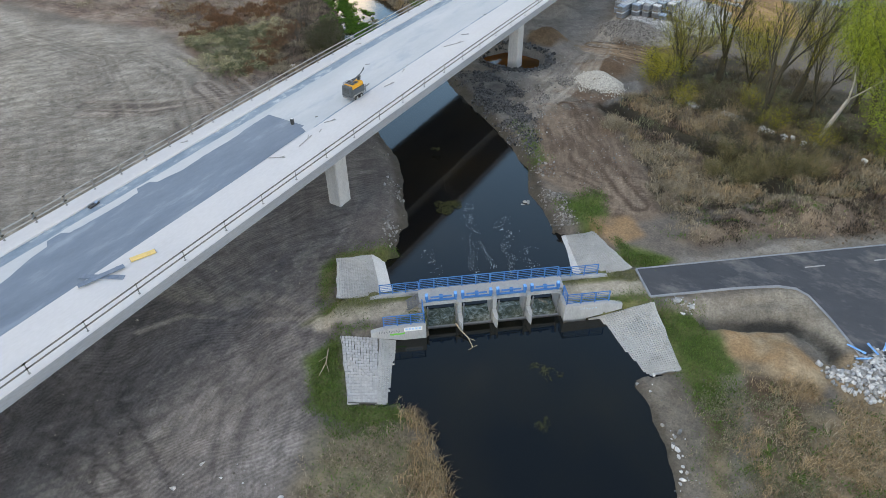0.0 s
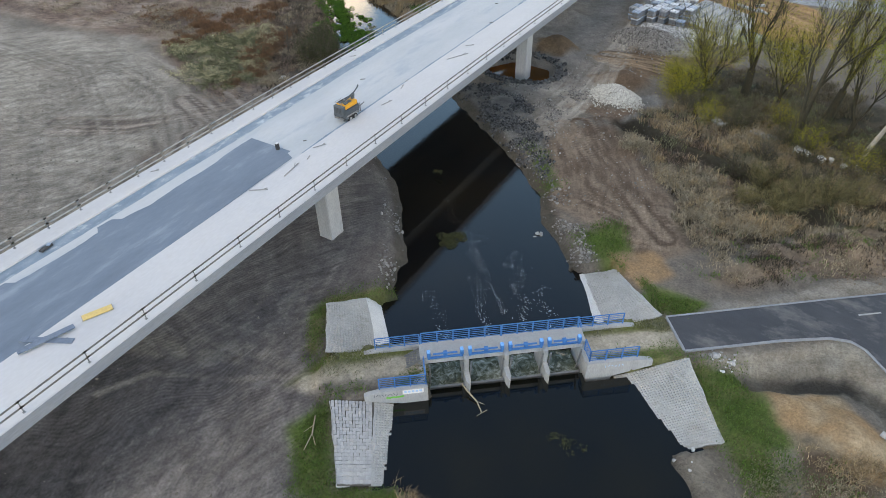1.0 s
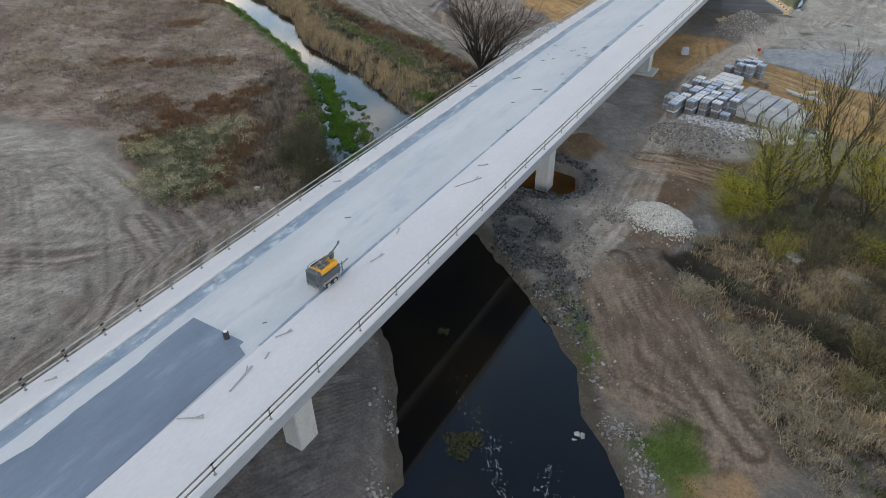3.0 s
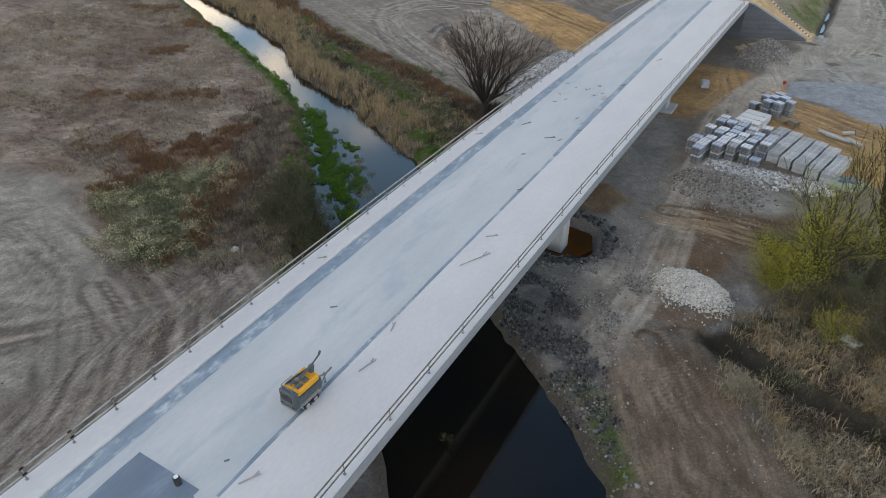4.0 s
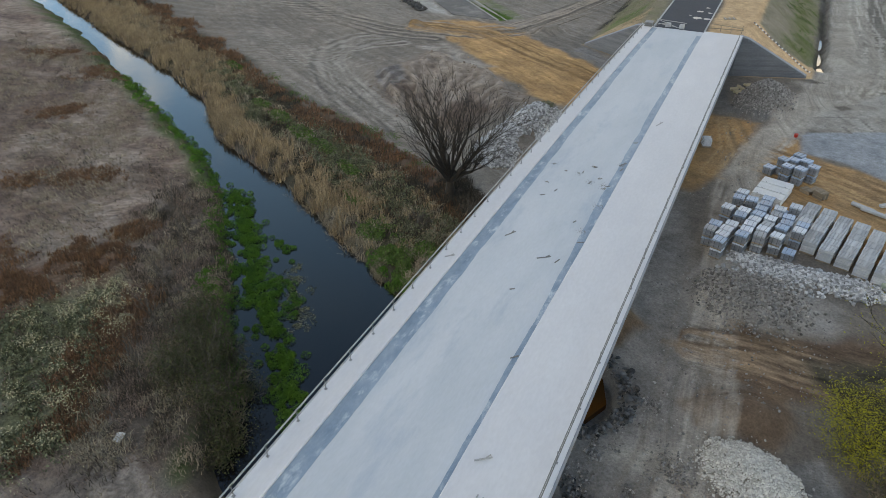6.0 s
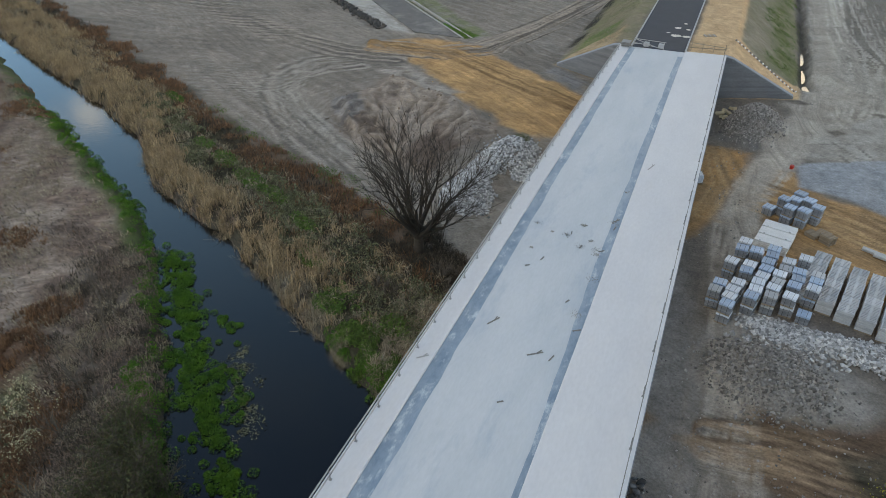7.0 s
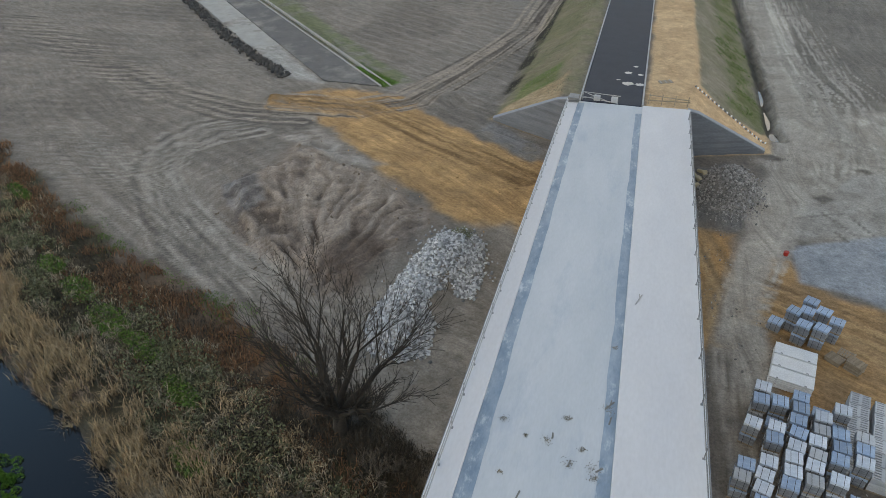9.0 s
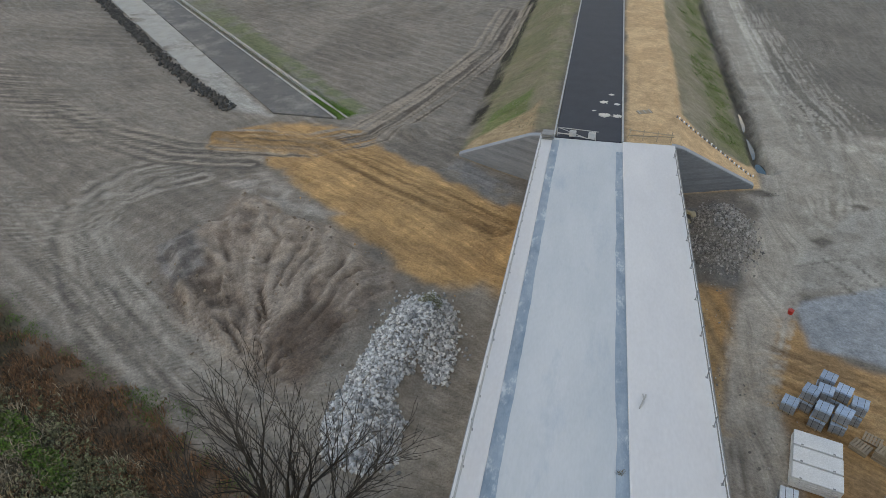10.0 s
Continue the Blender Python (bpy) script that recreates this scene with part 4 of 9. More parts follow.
    tracks([(-34, 20), (-33, 32), (-36, 44), (-43, 53)], 7, 2.5, LT, DK, 4, 0.18, 0.55)
    for loop in ([(-52, 15), (-44.9, 14.0), (-39.3, 13.4), (-35.0, 12.4), (-29.5, 10.5), (-22, 6)], [(-46, 27), (-43.6, 20.6), (-41.0, 16.3), (-38.5, 13.9), (-32, 9)], [(-46, 8), (-39.2, 8.3), (-34.5, 9.0), (-30.7, 8.7), (-24, 5)]):
        track(loop, 0.24, (0.060, 0.054, 0.053), 0.75, 0.9, 0.10)
    track([(-24, 31.8), (-29.0, 29.1), (-34.3, 25.2), (-39.8, 22.8), (-41.6, 19.5)], 0.4, (0.225, 0.200, 0.180), 0.9, 0.0, 0.15)
    LT, DK = (0.300, 0.272, 0.236), (0.110, 0.096, 0.084)
    tracks([(-66.2, 69.2), (-64.0, 65.0), (-63.6, 61.5), (-64.7, 57.2), (-67.1, 54.0), (-73, 47), (-84, 40)], 14, 2.6, (0.300, 0.250, 0.212), (0.125, 0.102, 0.088), 30, 0.26, 1.1)
    tracks([(-54, 8), (-56, 28), (-62, 46), (-76, 56), (-96, 60)], 14, 5.0, LT, DK, 5, 0.24, 0.55)
    tracks([(-58, 4), (-66, 20), (-84, 34), (-110, 38)], 18, 8.0, LT, DK, 6, 0.22, 0.45)
    tracks([(-60, 14), (-70, 36), (-92, 50), (-120, 50)], 18, 7.0, LT, DK, 7, 0.22, 0.45)
    tracks([(-52, 36), (-57, 46), (-64, 55), (-76, 59)], 16, 4.5, (0.285, 0.245, 0.212), (0.105, 0.083, 0.072), 8, 0.28, 1.4)
    tracks([(-54, 60), (-60, 60), (-67, 63)], 12, 3.0, (0.285, 0.245, 0.212), (0.105, 0.083, 0.072), 28, 0.26, 1.4)
    tracks([(-92, 154), (-98, 150), (-100, 143), (-97, 137), (-90.2, 130.2), (-80, 122), (-71.8, 116.4), (-62, 112)], 16, 3.0, LT, DK, 9, 0.36, 1.0)
    tracks([(-58, 110), (-74, 118), (-100, 132), (-130, 148)], 16, 5.0, LT, DK, 10, 0.18, 0.6)
    tracks([(-86, 157.6), (-97, 156.4), (-110.6, 159.5), (-126.7, 166.8), (-140.6, 173.7), (-176.8, 193.3)], 16, 2.6, (0.275, 0.235, 0.195), DK, 11, 0.42, 1.7)
    tracks([(-92, 160), (-80, 161), (-73.5, 166), (-70.5, 176), (-67, 188), (-62.8, 204), (-61, 240)], 18, 3.0, (0.285, 0.235, 0.19), (0.095, 0.078, 0.064), 12, 0.36, 1.6)
    tracks([(-31, 70), (-29, 84), (-30, 100), (-31, 116), (-31, 128), (-27, 142), (-22, 158), (-19, 180), (-19, 230)], 14, 1.8, (0.40, 0.368, 0.325), (0.215, 0.19, 0.163), 13, 0.24, 0.75)
    tracks([(-29, 130), (-20, 128), (-10, 122), (0, 116)], 9, 2.5, (0.40, 0.26, 0.135), (0.175, 0.108, 0.058), 14)
    tracks([(-93, 161), (-80, 162), (-66, 154), (-46, 143)], 16, 2.2, (0.42, 0.255, 0.12), (0.20, 0.116, 0.055), 15, 0.34, 1.3)
    tracks([(-34, 140), (-32, 131), (-34, 121)], 6, 1.5, (0.36, 0.24, 0.13), (0.165, 0.108, 0.062), 16)
    tracks([(-15, 180), (-17, 166), (-19, 156), (-14, 146)], 12, 4.0, (0.335, 0.31, 0.272), (0.15, 0.132, 0.112), 17)
    tracks([(-14, 240), (-14.5, 210), (-15, 192), (-10, 174)], 22, 4.5, (0.37, 0.345, 0.305), (0.165, 0.148, 0.126), 18, 0.16, 0.9)
    tracks([(-19.6, 260), (-19.4, 215), (-19.0, 180), (-21.5, 160)], 10, 1.3, (0.43, 0.405, 0.36), (0.26, 0.24, 0.21), 29, 0.35, 0.9)
    # the haul road's bed, its fork, pale crust and wet hollows
    zone([(-33.0, 123.4), (-30.7, 134.6), (-28.7, 143.4), (-24.4, 157.5), (-22.5, 161.4), (-22.6, 181.4), (-23.3, 220.8), (-23.4, 260), (-19.0, 260), (-19.2, 237.4), (-19.7, 193.8), (-18.0, 173.6), (-15.4, 164.7), (-19.3, 158.5), (-22.9, 150.0), (-26.6, 139.1), (-28.0, 132.7), (-30.5, 120.5)], (0.335, 0.305, 0.268), (0.275, 0.248, 0.215), 0.7, 0.4, 3.0, 230, 0.85)
    zone([(-17.6, 155.6), (-11.7, 160.1), (-6, 152), (-16.0, 144.8), (-23.4, 142.1), (-24.1, 145.7)], (0.325, 0.310, 0.285), (0.245, 0.230, 0.208), 1.0, 1.2, 2.5, 231, 0.8)
    for pts in ([(-21.5, 150.8), (-19.9, 152.3), (-18.4, 151.1), (-20.3, 149.6)], [(-15.6, 158.9), (-14.5, 159.3), (-13.4, 158.7), (-14.5, 158.1)], [(-16.0, 166.0), (-15.0, 166.7), (-14.2, 165.4), (-15.2, 164.8)], [(-26.2, 160.0), (-24.6, 160.6), (-23.1, 159.7), (-24.7, 158.8)]):
        zone(pts, (0.105, 0.092, 0.080), (0.150, 0.132, 0.115), 0.4, 0.5, 1.2, 232)
    for pts in ([(-23.6, 145.8), (-18.6, 148.1)], [(-20.9, 147.7), (-17.9, 143.0)], [(-18.1, 147.6), (-16.6, 144.1)], [(-20.3, 143.9), (-19.4, 142.4)]):
        track(pts, 0.22, (0.150, 0.138, 0.124), 1.2, 0.0, 0.08)
    for k, guide in enumerate(([(-14.2, 235.4), (-13.1, 215.7), (-12.1, 190.5), (-9.5, 172), (-5, 160)], [(-17.7, 199.2), (-16.5, 186.7), (-16.3, 177.5), (-14, 166), (-9, 156)], [(-19.5, 176), (-17.5, 171.5), (-10.7, 163.8), (-4, 157)])):
        tracks(guide, 6, 1.3, (0.305, 0.285, 0.255), (0.260, 0.240, 0.212), 40 + k, 0.2, 1.5)
    tracks([(-27, 66), (-22, 60), (-16, 58), (-10, 60)], 9, 3.5, (0.232, 0.178, 0.138), (0.098, 0.070, 0.052), 19)
    tracks([(-27, 74), (-22, 68), (-15, 62), (-9, 57)], 10, 3.0, (0.232, 0.178, 0.138), (0.098, 0.070, 0.052), 20, 0.3, 1.3)
    tracks([(-31, 94), (-25, 94.5), (-19, 94), (-13, 97)], 7, 1.6, (0.26, 0.185, 0.125), (0.098, 0.066, 0.045), 21)
    # river banks
    zone([(-60, 106), (-71, 112.6), (-88, 120.5), (-110, 132), (-150, 150), (-230, 184), (-230, 168), (-150, 137), (-118, 124), (-107, 119), (-94, 108.5), (-71, 98.5), (-58.5, 91), (-50, 85), (-50, 103)],
         (0.088, 0.070, 0.048), (0.056, 0.054, 0.033), 1.0, 1.0, 4.0, 98)
    zone([(-59, 109), (-71, 115), (-90, 122), (-90, 118), (-72, 110), (-60, 103.5)], (0.130, 0.085, 0.058), None, 1.2, 1.0, amount=0.8)
    d, _ = line_dist(x, y, BANK_W[8:])
    lay(smooth(3.0, 0.8, d + 0.8 * wob), (0.060, 0.085, 0.028))
    zone([(-70, 68), (-62, 69), (-58, 64), (-54, 66), (-63, 75), (-68, 83), (-76, 90), (-80, 86), (-73, 76)], (0.058, 0.050, 0.038), (0.085, 0.070, 0.056), 1.0, 1.0, 3.0, 99)
    zone([(-60.0, 67.6), (-66.6, 79.6), (-74.0, 87.2), (-85.0, 96.6), (-87.0, 93.0), (-79.0, 83.0), (-71.0, 72.0), (-66.0, 66.0)], (0.070, 0.058, 0.046), (0.130, 0.105, 0.086), 2.2, 2.0, 2.5, 199)
    zone([(-88.7, 67), (-89.6, 76.6), (-85.8, 85.5), (-77.8, 79), (-69, 67.4), (-72, 60), (-80, 62)], (0.130, 0.075, 0.050), (0.165, 0.105, 0.072), 1.2, 1.2, 3.0, 100)
    zone([(-86, 66), (-84, 73.5), (-80.8, 80.5), (-69.6, 68.5), (-67.8, 64), (-73.5, 59)], (0.110, 0.110, 0.062), (0.165, 0.155, 0.105), 1.0, 1.2, 2.0, 101)
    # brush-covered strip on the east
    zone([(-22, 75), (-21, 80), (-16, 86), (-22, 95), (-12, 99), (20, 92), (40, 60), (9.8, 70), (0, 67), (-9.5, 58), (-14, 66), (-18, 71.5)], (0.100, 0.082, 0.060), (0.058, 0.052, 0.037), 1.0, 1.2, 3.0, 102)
    zone([(-1.6, 63.9), (0.9, 64.8), (1.2, 61.8), (-1.4, 59.7)], (0.310, 0.228, 0.145), (0.215, 0.180, 0.150), 0.4, 0.5, 1.2, 120)
    zone([(-9.4, 62.0), (-7.4, 61.4), (-6.8, 60.0), (-8.8, 60.0)], (0.290, 0.225, 0.150), None, 0.4, 0.4)
    zone([(0.9, 64.8), (2.4, 67.6), (5.6, 70.4), (6.4, 69.2), (3.4, 66.2)], (0.070, 0.105, 0.030), (0.110, 0.115, 0.05), 0.5, 0.5, 1.5, 121)
    track(DITCH_BRUSH, 1.7, (0.032, 0.028, 0.022), 1.2, edge=0.6)
    zone([(-7.2, 53.5), (-3, 60), (2, 64), (4, 68), (14, 73), (14, 66), (2, 59.5), (-4, 53.4)], (0.150, 0.112, 0.085), (0.200, 0.152, 0.112), 0.8, 0.8, 2.0, 103)
    zone([(-7, 50), (-4, 52.5), (12, 66), (14, 65.5), (-3, 51.2)], (0.255, 0.235, 0.205), (0.200, 0.178, 0.150), 0.6, 0.4, 2.0, 104)
    # around the weir
    zone([(-30.5, 27.0), (-24, 31.6), (-21.6, 33.4), (-23.2, 35.0), (-30, 31)], (0.120, 0.135, 0.048), (0.150, 0.155, 0.075), 0.5, 0.4, 2.0, 105)
    track([world_xy(-14.5, 0.1), world_xy(-6, 0.1)], 1.2, (0.385, 0.342, 0.280), 1.5, edge=0.15)
    zone([world_xy(5.5, 2.6), world_xy(13.2, 2.6), world_xy(13.2, -2.4), world_xy(5.5, -2.4)], (0.120, 0.135, 0.048), (0.160, 0.160, 0.080), 0.3, 0.3, 2.0, 106)
    track([world_xy(5.5, 0.1), world_xy(13.0, 0.1)], 1.2, (0.385, 0.342, 0.280), 1.5, edge=0.15)
    zone([(-27.6, 24.3), (-27, 27.3), (-22.5, 22.1), (-19, 24.2), (-17.6, 23.4), (-20.8, 20.6), (-24.4, 21.0)], (0.085, 0.125, 0.035), (0.125, 0.140, 0.060), 0.5, 0.5, 2.0, 107)
    zone([(-22.5, 20), (-17.8, 23.3), (-11.8, 19.8), (-6, 12), (-14, 6), (-20, 13)], (0.240, 0.198, 0.140), (0.170, 0.150, 0.095), 1.0, 0.9, 2.5, 108)
    zone([(-33.6, 33.6), (-33.4, 36), (-29.6, 40), (-29, 38.4), (-32.8, 34.6), (-30.2, 30), (-31.6, 30.4)], (0.095, 0.120, 0.038), (0.150, 0.140, 0.070), 0.4, 0.4, 2.0, 109)
    zone([(-18.6, 54), (-16.2, 57), (-14.2, 54.5), (-14.2, 51)], (0.070, 0.120, 0.028), (0.105, 0.135, 0.045), 0.6, 0.7, 2.0, 110)
    zone([(-15, 52.8), (-12.1, 55), (-9.8, 53), (-11.5, 49.8)], (0.290, 0.185, 0.105), (0.240, 0.165, 0.105), 0.5, 0.5, 2.0, 111)
    zone([(-11.6, 50.7), (-6.4, 50.6), (-7.4, 48.4), (-10.4, 48.1)], (0.085, 0.120, 0.035), (0.120, 0.130, 0.055), 0.4, 0.5, 2.0, 112)
    zone([(-30.4, 66.4), (-27.2, 65.8), (-23.5, 60.6), (-24.4, 59.4)], (0.085, 0.130, 0.035), (0.150, 0.130, 0.095), 0.4, 0.4, 1.5, 113)
    # foreground meadow beside the pool
    zone([(-5.6, 43.2), (-2.4, 45), (0.3, 43.4), (5.1, 38.2), (10, 40), (30, 45), (60, 0), (20, -10), (3.9, 24), (1.5, 30), (-1.5, 35.1), (-3.4, 38.6)], (0.120, 0.100, 0.066), (0.215, 0.172, 0.118), 0.8, 0.8, 2.0, 114)
    zone([(-5.6, 43.4), (-2.4, 45.2), (-0.6, 43.2), (2.5, 38.5), (1.0, 35.5), (-1.5, 37.0), (-3.3, 39.5)], (0.072, 0.110, 0.030), (0.115, 0.130, 0.052), 0.5, 0.5, 1.6, 115)
    zone([(-4.4, 35.2), (-2.3, 37.6), (0.4, 35.2), (2.6, 28), (6, 20), (4.5, 19.5), (0.4, 27)], (0.135, 0.118, 0.098), (0.175, 0.155, 0.130), 0.5, 0.5, 1.6, 116)
    zone([(-6, 44.2), (-0.3, 48.0), (3.4, 51.4), (5.1, 50.9), (8.7, 47.2), (8.2, 43.6), (5.1, 46.4), (0, 44.3), (-3, 44.2)], (0.270, 0.245, 0.205), (0.205, 0.182, 0.150), 0.5, 0.4, 1.8, 117)
    zone([(1.2, 38.6), (2.6, 39.4), (5.2, 31.0), (4.0, 29.0)], (0.225, 0.205, 0.175), (0.165, 0.150, 0.125), 0.6, 0.6, 1.5, 215)
    zone([(2.9, 39.6), (6.6, 41.0), (6.3, 36.4), (3.7, 36.0)], (0.120, 0.084, 0.060), (0.190, 0.140, 0.100), 0.6, 0.7, 1.2, 216)
    zone([(7.6, 37.0), (9.0, 39.0), (13, 40.5), (15, 32), (10.0, 31.0)], (0.330, 0.250, 0.165), (0.190, 0.142, 0.095), 0.8, 0.8, 1.4, 217)
    track(DITCH_ROAD, 1.0, (0.050, 0.046, 0.040), 1.2)
    zone([(-0.2, 43.6), (3.7, 46.0), (7.8, 42.3), (7.2, 39.8), (4.0, 41.2), (1.1, 41.7)], (0.330, 0.255, 0.172), (0.300, 0.195, 0.110), 0.5, 0.5, 2.0, 118)
    zone([(7.5, 43.5), (9.2, 46), (16, 47), (16, 38), (10, 39.5)], (0.300, 0.222, 0.145), (0.230, 0.180, 0.125), 0.5, 0.5, 2.0, 119)
    # wet rim of the water
    rim = np.maximum(inside(x, y, RIVER), inside(x, y, POOL))
    lay(smooth(-0.7, 0.2, rim) * 0.7, (0.050, 0.046, 0.036))
    return np.clip(col, 0.02, 0.7)


def spaced(core0, core1, step, reach, grow=1.35):
    """Grid lines: even in the core, wider and wider out to the horizon."""
    core = list(np.arange(core0, core1, step))
    out, s, p = [], step, core[-1]
    while p < reach:
        s *= grow
        p += min(s, 400)
        out.append(p)
    back, s, p = [], step, core[0]
    while p > -reach:
        s *= grow
        p -= min(s, 400)
        back.append(p)
    return np.array(back[::-1] + core + out)


def lie_of_ground(x, y):
    """Plan coordinates along and across the marks on the ground, in two families, and how strong the marks are."""
    warp = 1.6 * fbm(x, y, 16.0, 3, 310)
    lie_a, lie_b = np.stack([0.5 * x, 0.9 * y + 0.3 * x, 0 * x], 1), np.stack([0.9 * x, 0.5 * y, 0 * x + 5], 1)
    streak = np.full(len(x), 0.22)

    def straight(deg, thin=0.16):
        c, q = math.cos(radians(deg)), math.sin(radians(deg))
        return np.stack([(x * c + y * q) * thin, -x * q + y * c + warp, 0 * x], 1)

    def ring(cx, cy, thin=0.16):
        r = np.hypot(x - cx, y - cy)
        return np.stack([np.arctan2(y - cy, x - cx) * 20 * thin, r + warp, 0 * x], 1)

    def fan(cx, cy):
        r = np.hypot(x - cx, y - cy)
        return np.stack([r * 0.22, np.arctan2(y - cy, x - cx) * 13 + 0.6 * warp, 0 * x], 1)

    for pts, first, second, strength, soft in (
            ([(-230, 188), (-150, 153), (-110, 134), (-88, 124), (-50, 110), (-50, 158), (-62, 300), (-400, 400)], straight(-29, 0.10), straight(-29, 0.5), 0.45, 3),
            ([(-104, 160), (-93, 166), (-70, 150), (-60, 138), (-60, 116), (-66, 112), (-92, 122), (-100, 140)], ring(-72, 131), ring(-76, 138, 0.4), 0.4, 3),
            ([(-260, 178), (-400, 100), (-300, 58), (-114, 62.5), (-93, 66.5), (-77, 60), (-60, 67), (-68, 79), (-86, 97.8), (-107, 109.6), (-150, 131)], straight(30, 0.5), straight(12, 0.6), 0.75, 2),
            ([(-400, 52), (-114, 61), (-93, 65), (-77, 58.5), (-69, 53), (-64, 42), (-58, 24), (-56, -30), (-400, -60)], ring(-90, 46, 0.22), straight(64, 0.3), 0.6, 3),
            ([(-66, 62), (-58, 66), (-46, 56), (-49, 20), (-51, -30), (-58, -30), (-60, 20), (-66, 44)], straight(100, 0.12), straight(118, 0.14), 0.95, 1.5),
            ([(-50, -30), (-30, -30), (-20, 9), (-22.5, 22), (-28, 27), (-33, 38), (-38, 50), (-48, 58), (-50, 40)], ring(-12, 22, 0.2), straight(55, 0.3), 0.65, 2),
            ([(-29, 71), (-23.4, 75), (-18, 71.5), (-9, 57), (-13, 53.5), (-23, 57.5), (-27, 64.5)], straight(118, 0.14), straight(100, 0.3), 0.6, 1),
            ([(-34, 80), (-26, 84), (-27.6, 112), (-25, 142), (-18, 160), (-16, 260), (-24, 260), (-25, 160), (-32, 128), (-31, 100)], straight(94, 0.03), straight(92, 0.05), 0.5, 1),
            ([(-22, 166), (-10, 140), (200, 150), (200, 400), (-18, 400)], straight(96, 0.03), straight(84, 0.06), 0.35, 4),
            ([(-32, 90), (-22, 91), (-11, 95), (-13, 102), (-22, 98), (-32, 97)], straight(8, 0.12), straight(-6, 0.16), 0.9, 1),
            (SAND_W, straight(-32, 0.12), straight(-24, 0.16), 0.6, 1),
            ([(-29, 138), (-24.5, 134), (-8, 127), (-4, 112), (-16, 110), (-29, 117)], straight(-28, 0.12), straight(-20, 0.16), 0.6, 1),
            (EXCAV, fan(-70, 118), fan(-60, 142), 0.55, 1)):
        d = inside(x, y, pts)
        k = d > 0
        lie_a[k], lie_b[k] = first[k], second[k] + np.array([0, 0, 9.0])
        streak[k] = (strength * smooth(0, soft, d))[k]
    return lie_a, lie_b, streak


def build_ground():
    gx, gy = spaced(-94, 14, 0.30, 3000, 1.09), spaced(7, 208, 0.30, 3000, 1.09)
    xx, yy = np.meshgrid(gx, gy)
    x, y = xx.ravel(), yy.ravel()
    z = ground_z(x, y)
    nx, ny = len(gx), len(gy)
    i = (np.arange(ny - 1)[:, None] * nx + np.arange(nx - 1)).ravel()
    faces = np.stack([i, i + 1, i + nx + 1, i + nx], 1)
    ob = mesh_np("ground", np.stack([x, y, z], 1), faces, M_GROUND)
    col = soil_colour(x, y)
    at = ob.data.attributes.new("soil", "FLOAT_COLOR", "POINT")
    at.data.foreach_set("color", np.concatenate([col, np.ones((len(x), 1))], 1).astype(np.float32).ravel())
    wander = fbm(x, y, 6.0, 3, 300)
    ribbed = smooth(-1.5, 2.0, inside(x, y, [(-52, -20), (-30, -20), (-20, 9), (-22.5, 22), (-28, 27), (-33, 38), (-38, 50), (-46, 56), (-52, 40)])) * smooth(-0.15, 0.35, wander + 0.5 * fbm(x, y, 2.2, 2, 301))
    ribbed = np.maximum(ribbed, 0.8 * smooth(-1, 1.5, inside(x, y, [(-28, 70), (-22, 73), (-14, 64), (-10, 57), (-14, 55), (-24, 58.5)])) * smooth(-0.1, 0.4, wander))
    at = ob.data.attributes.new("ribbed", "FLOAT", "POINT")
    at.data.foreach_set("value", ribbed.astype(np.float32))
    lie_a, lie_b, streak = lie_of_ground(x, y)
    for name, flow in (("lie_a", lie_a), ("lie_b", lie_b)):
        at = ob.data.attributes.new(name, "FLOAT_VECTOR", "POINT")
        at.data.foreach_set("vector", flow.astype(np.float32).ravel())
    at = ob.data.attributes.new("streak", "FLOAT", "POINT")
    at.data.foreach_set("value", streak.astype(np.float32))
    ob.data.polygons.foreach_set("use_smooth", np.ones(len(faces), bool))
    return tagged(ob, "bare brown and grey soil with sand, turf and vehicle tracks", "ground", kind="structure")


build_ground()


def water_sheet(name, pts, z, material, label):
    bm = bmesh.new()
    prism(bm, pts, z - 0.3, z)
    return tagged(part(name, bm, material), label, "water", kind="structure")


water_sheet("water_pool", [world_xy(-9.5, -2.3), world_xy(-6.0, -2.3), world_xy(-6.0, -1.45), world_xy(5.5, -1.45), world_xy(5.5, -2.3), world_xy(9.5, -2.3), (3.5, 33.0), (8.0, 18.0), (26.0, -4.0), (72.0, -40.0), (38.0, -66.0), (-2.0, -4.0), (-16.0, 19.0), (-24.5, 25.0)],
            WATER_UP, M_POOL, "dark calm water held back above the weir")
water_sheet("water_river", [world_xy(10, 1.6)] + [(x + 4, y + 1.5) for x, y in BANK_E[1:]] + [(x - 3, y - 3) for x, y in BANK_W[:0:-1]] + [world_xy(-10, 1.6)],
            WATER_DOWN, M_RIVER, "dark rippled river flowing beneath the bridge")
bm = bmesh.new()
prism(bm, [(-44.6, 84.5), (-43.0, 82.6), (-39, 82.0), (-36.6, 83.2), (-35.6, 85.4), (-36.6, 88), (-42, 88.6)], -3.6, -2.95)
tagged(part("water_pit", bm, M_RUST), "rusty orange puddle in the pit round a pier", "water", kind="structure")


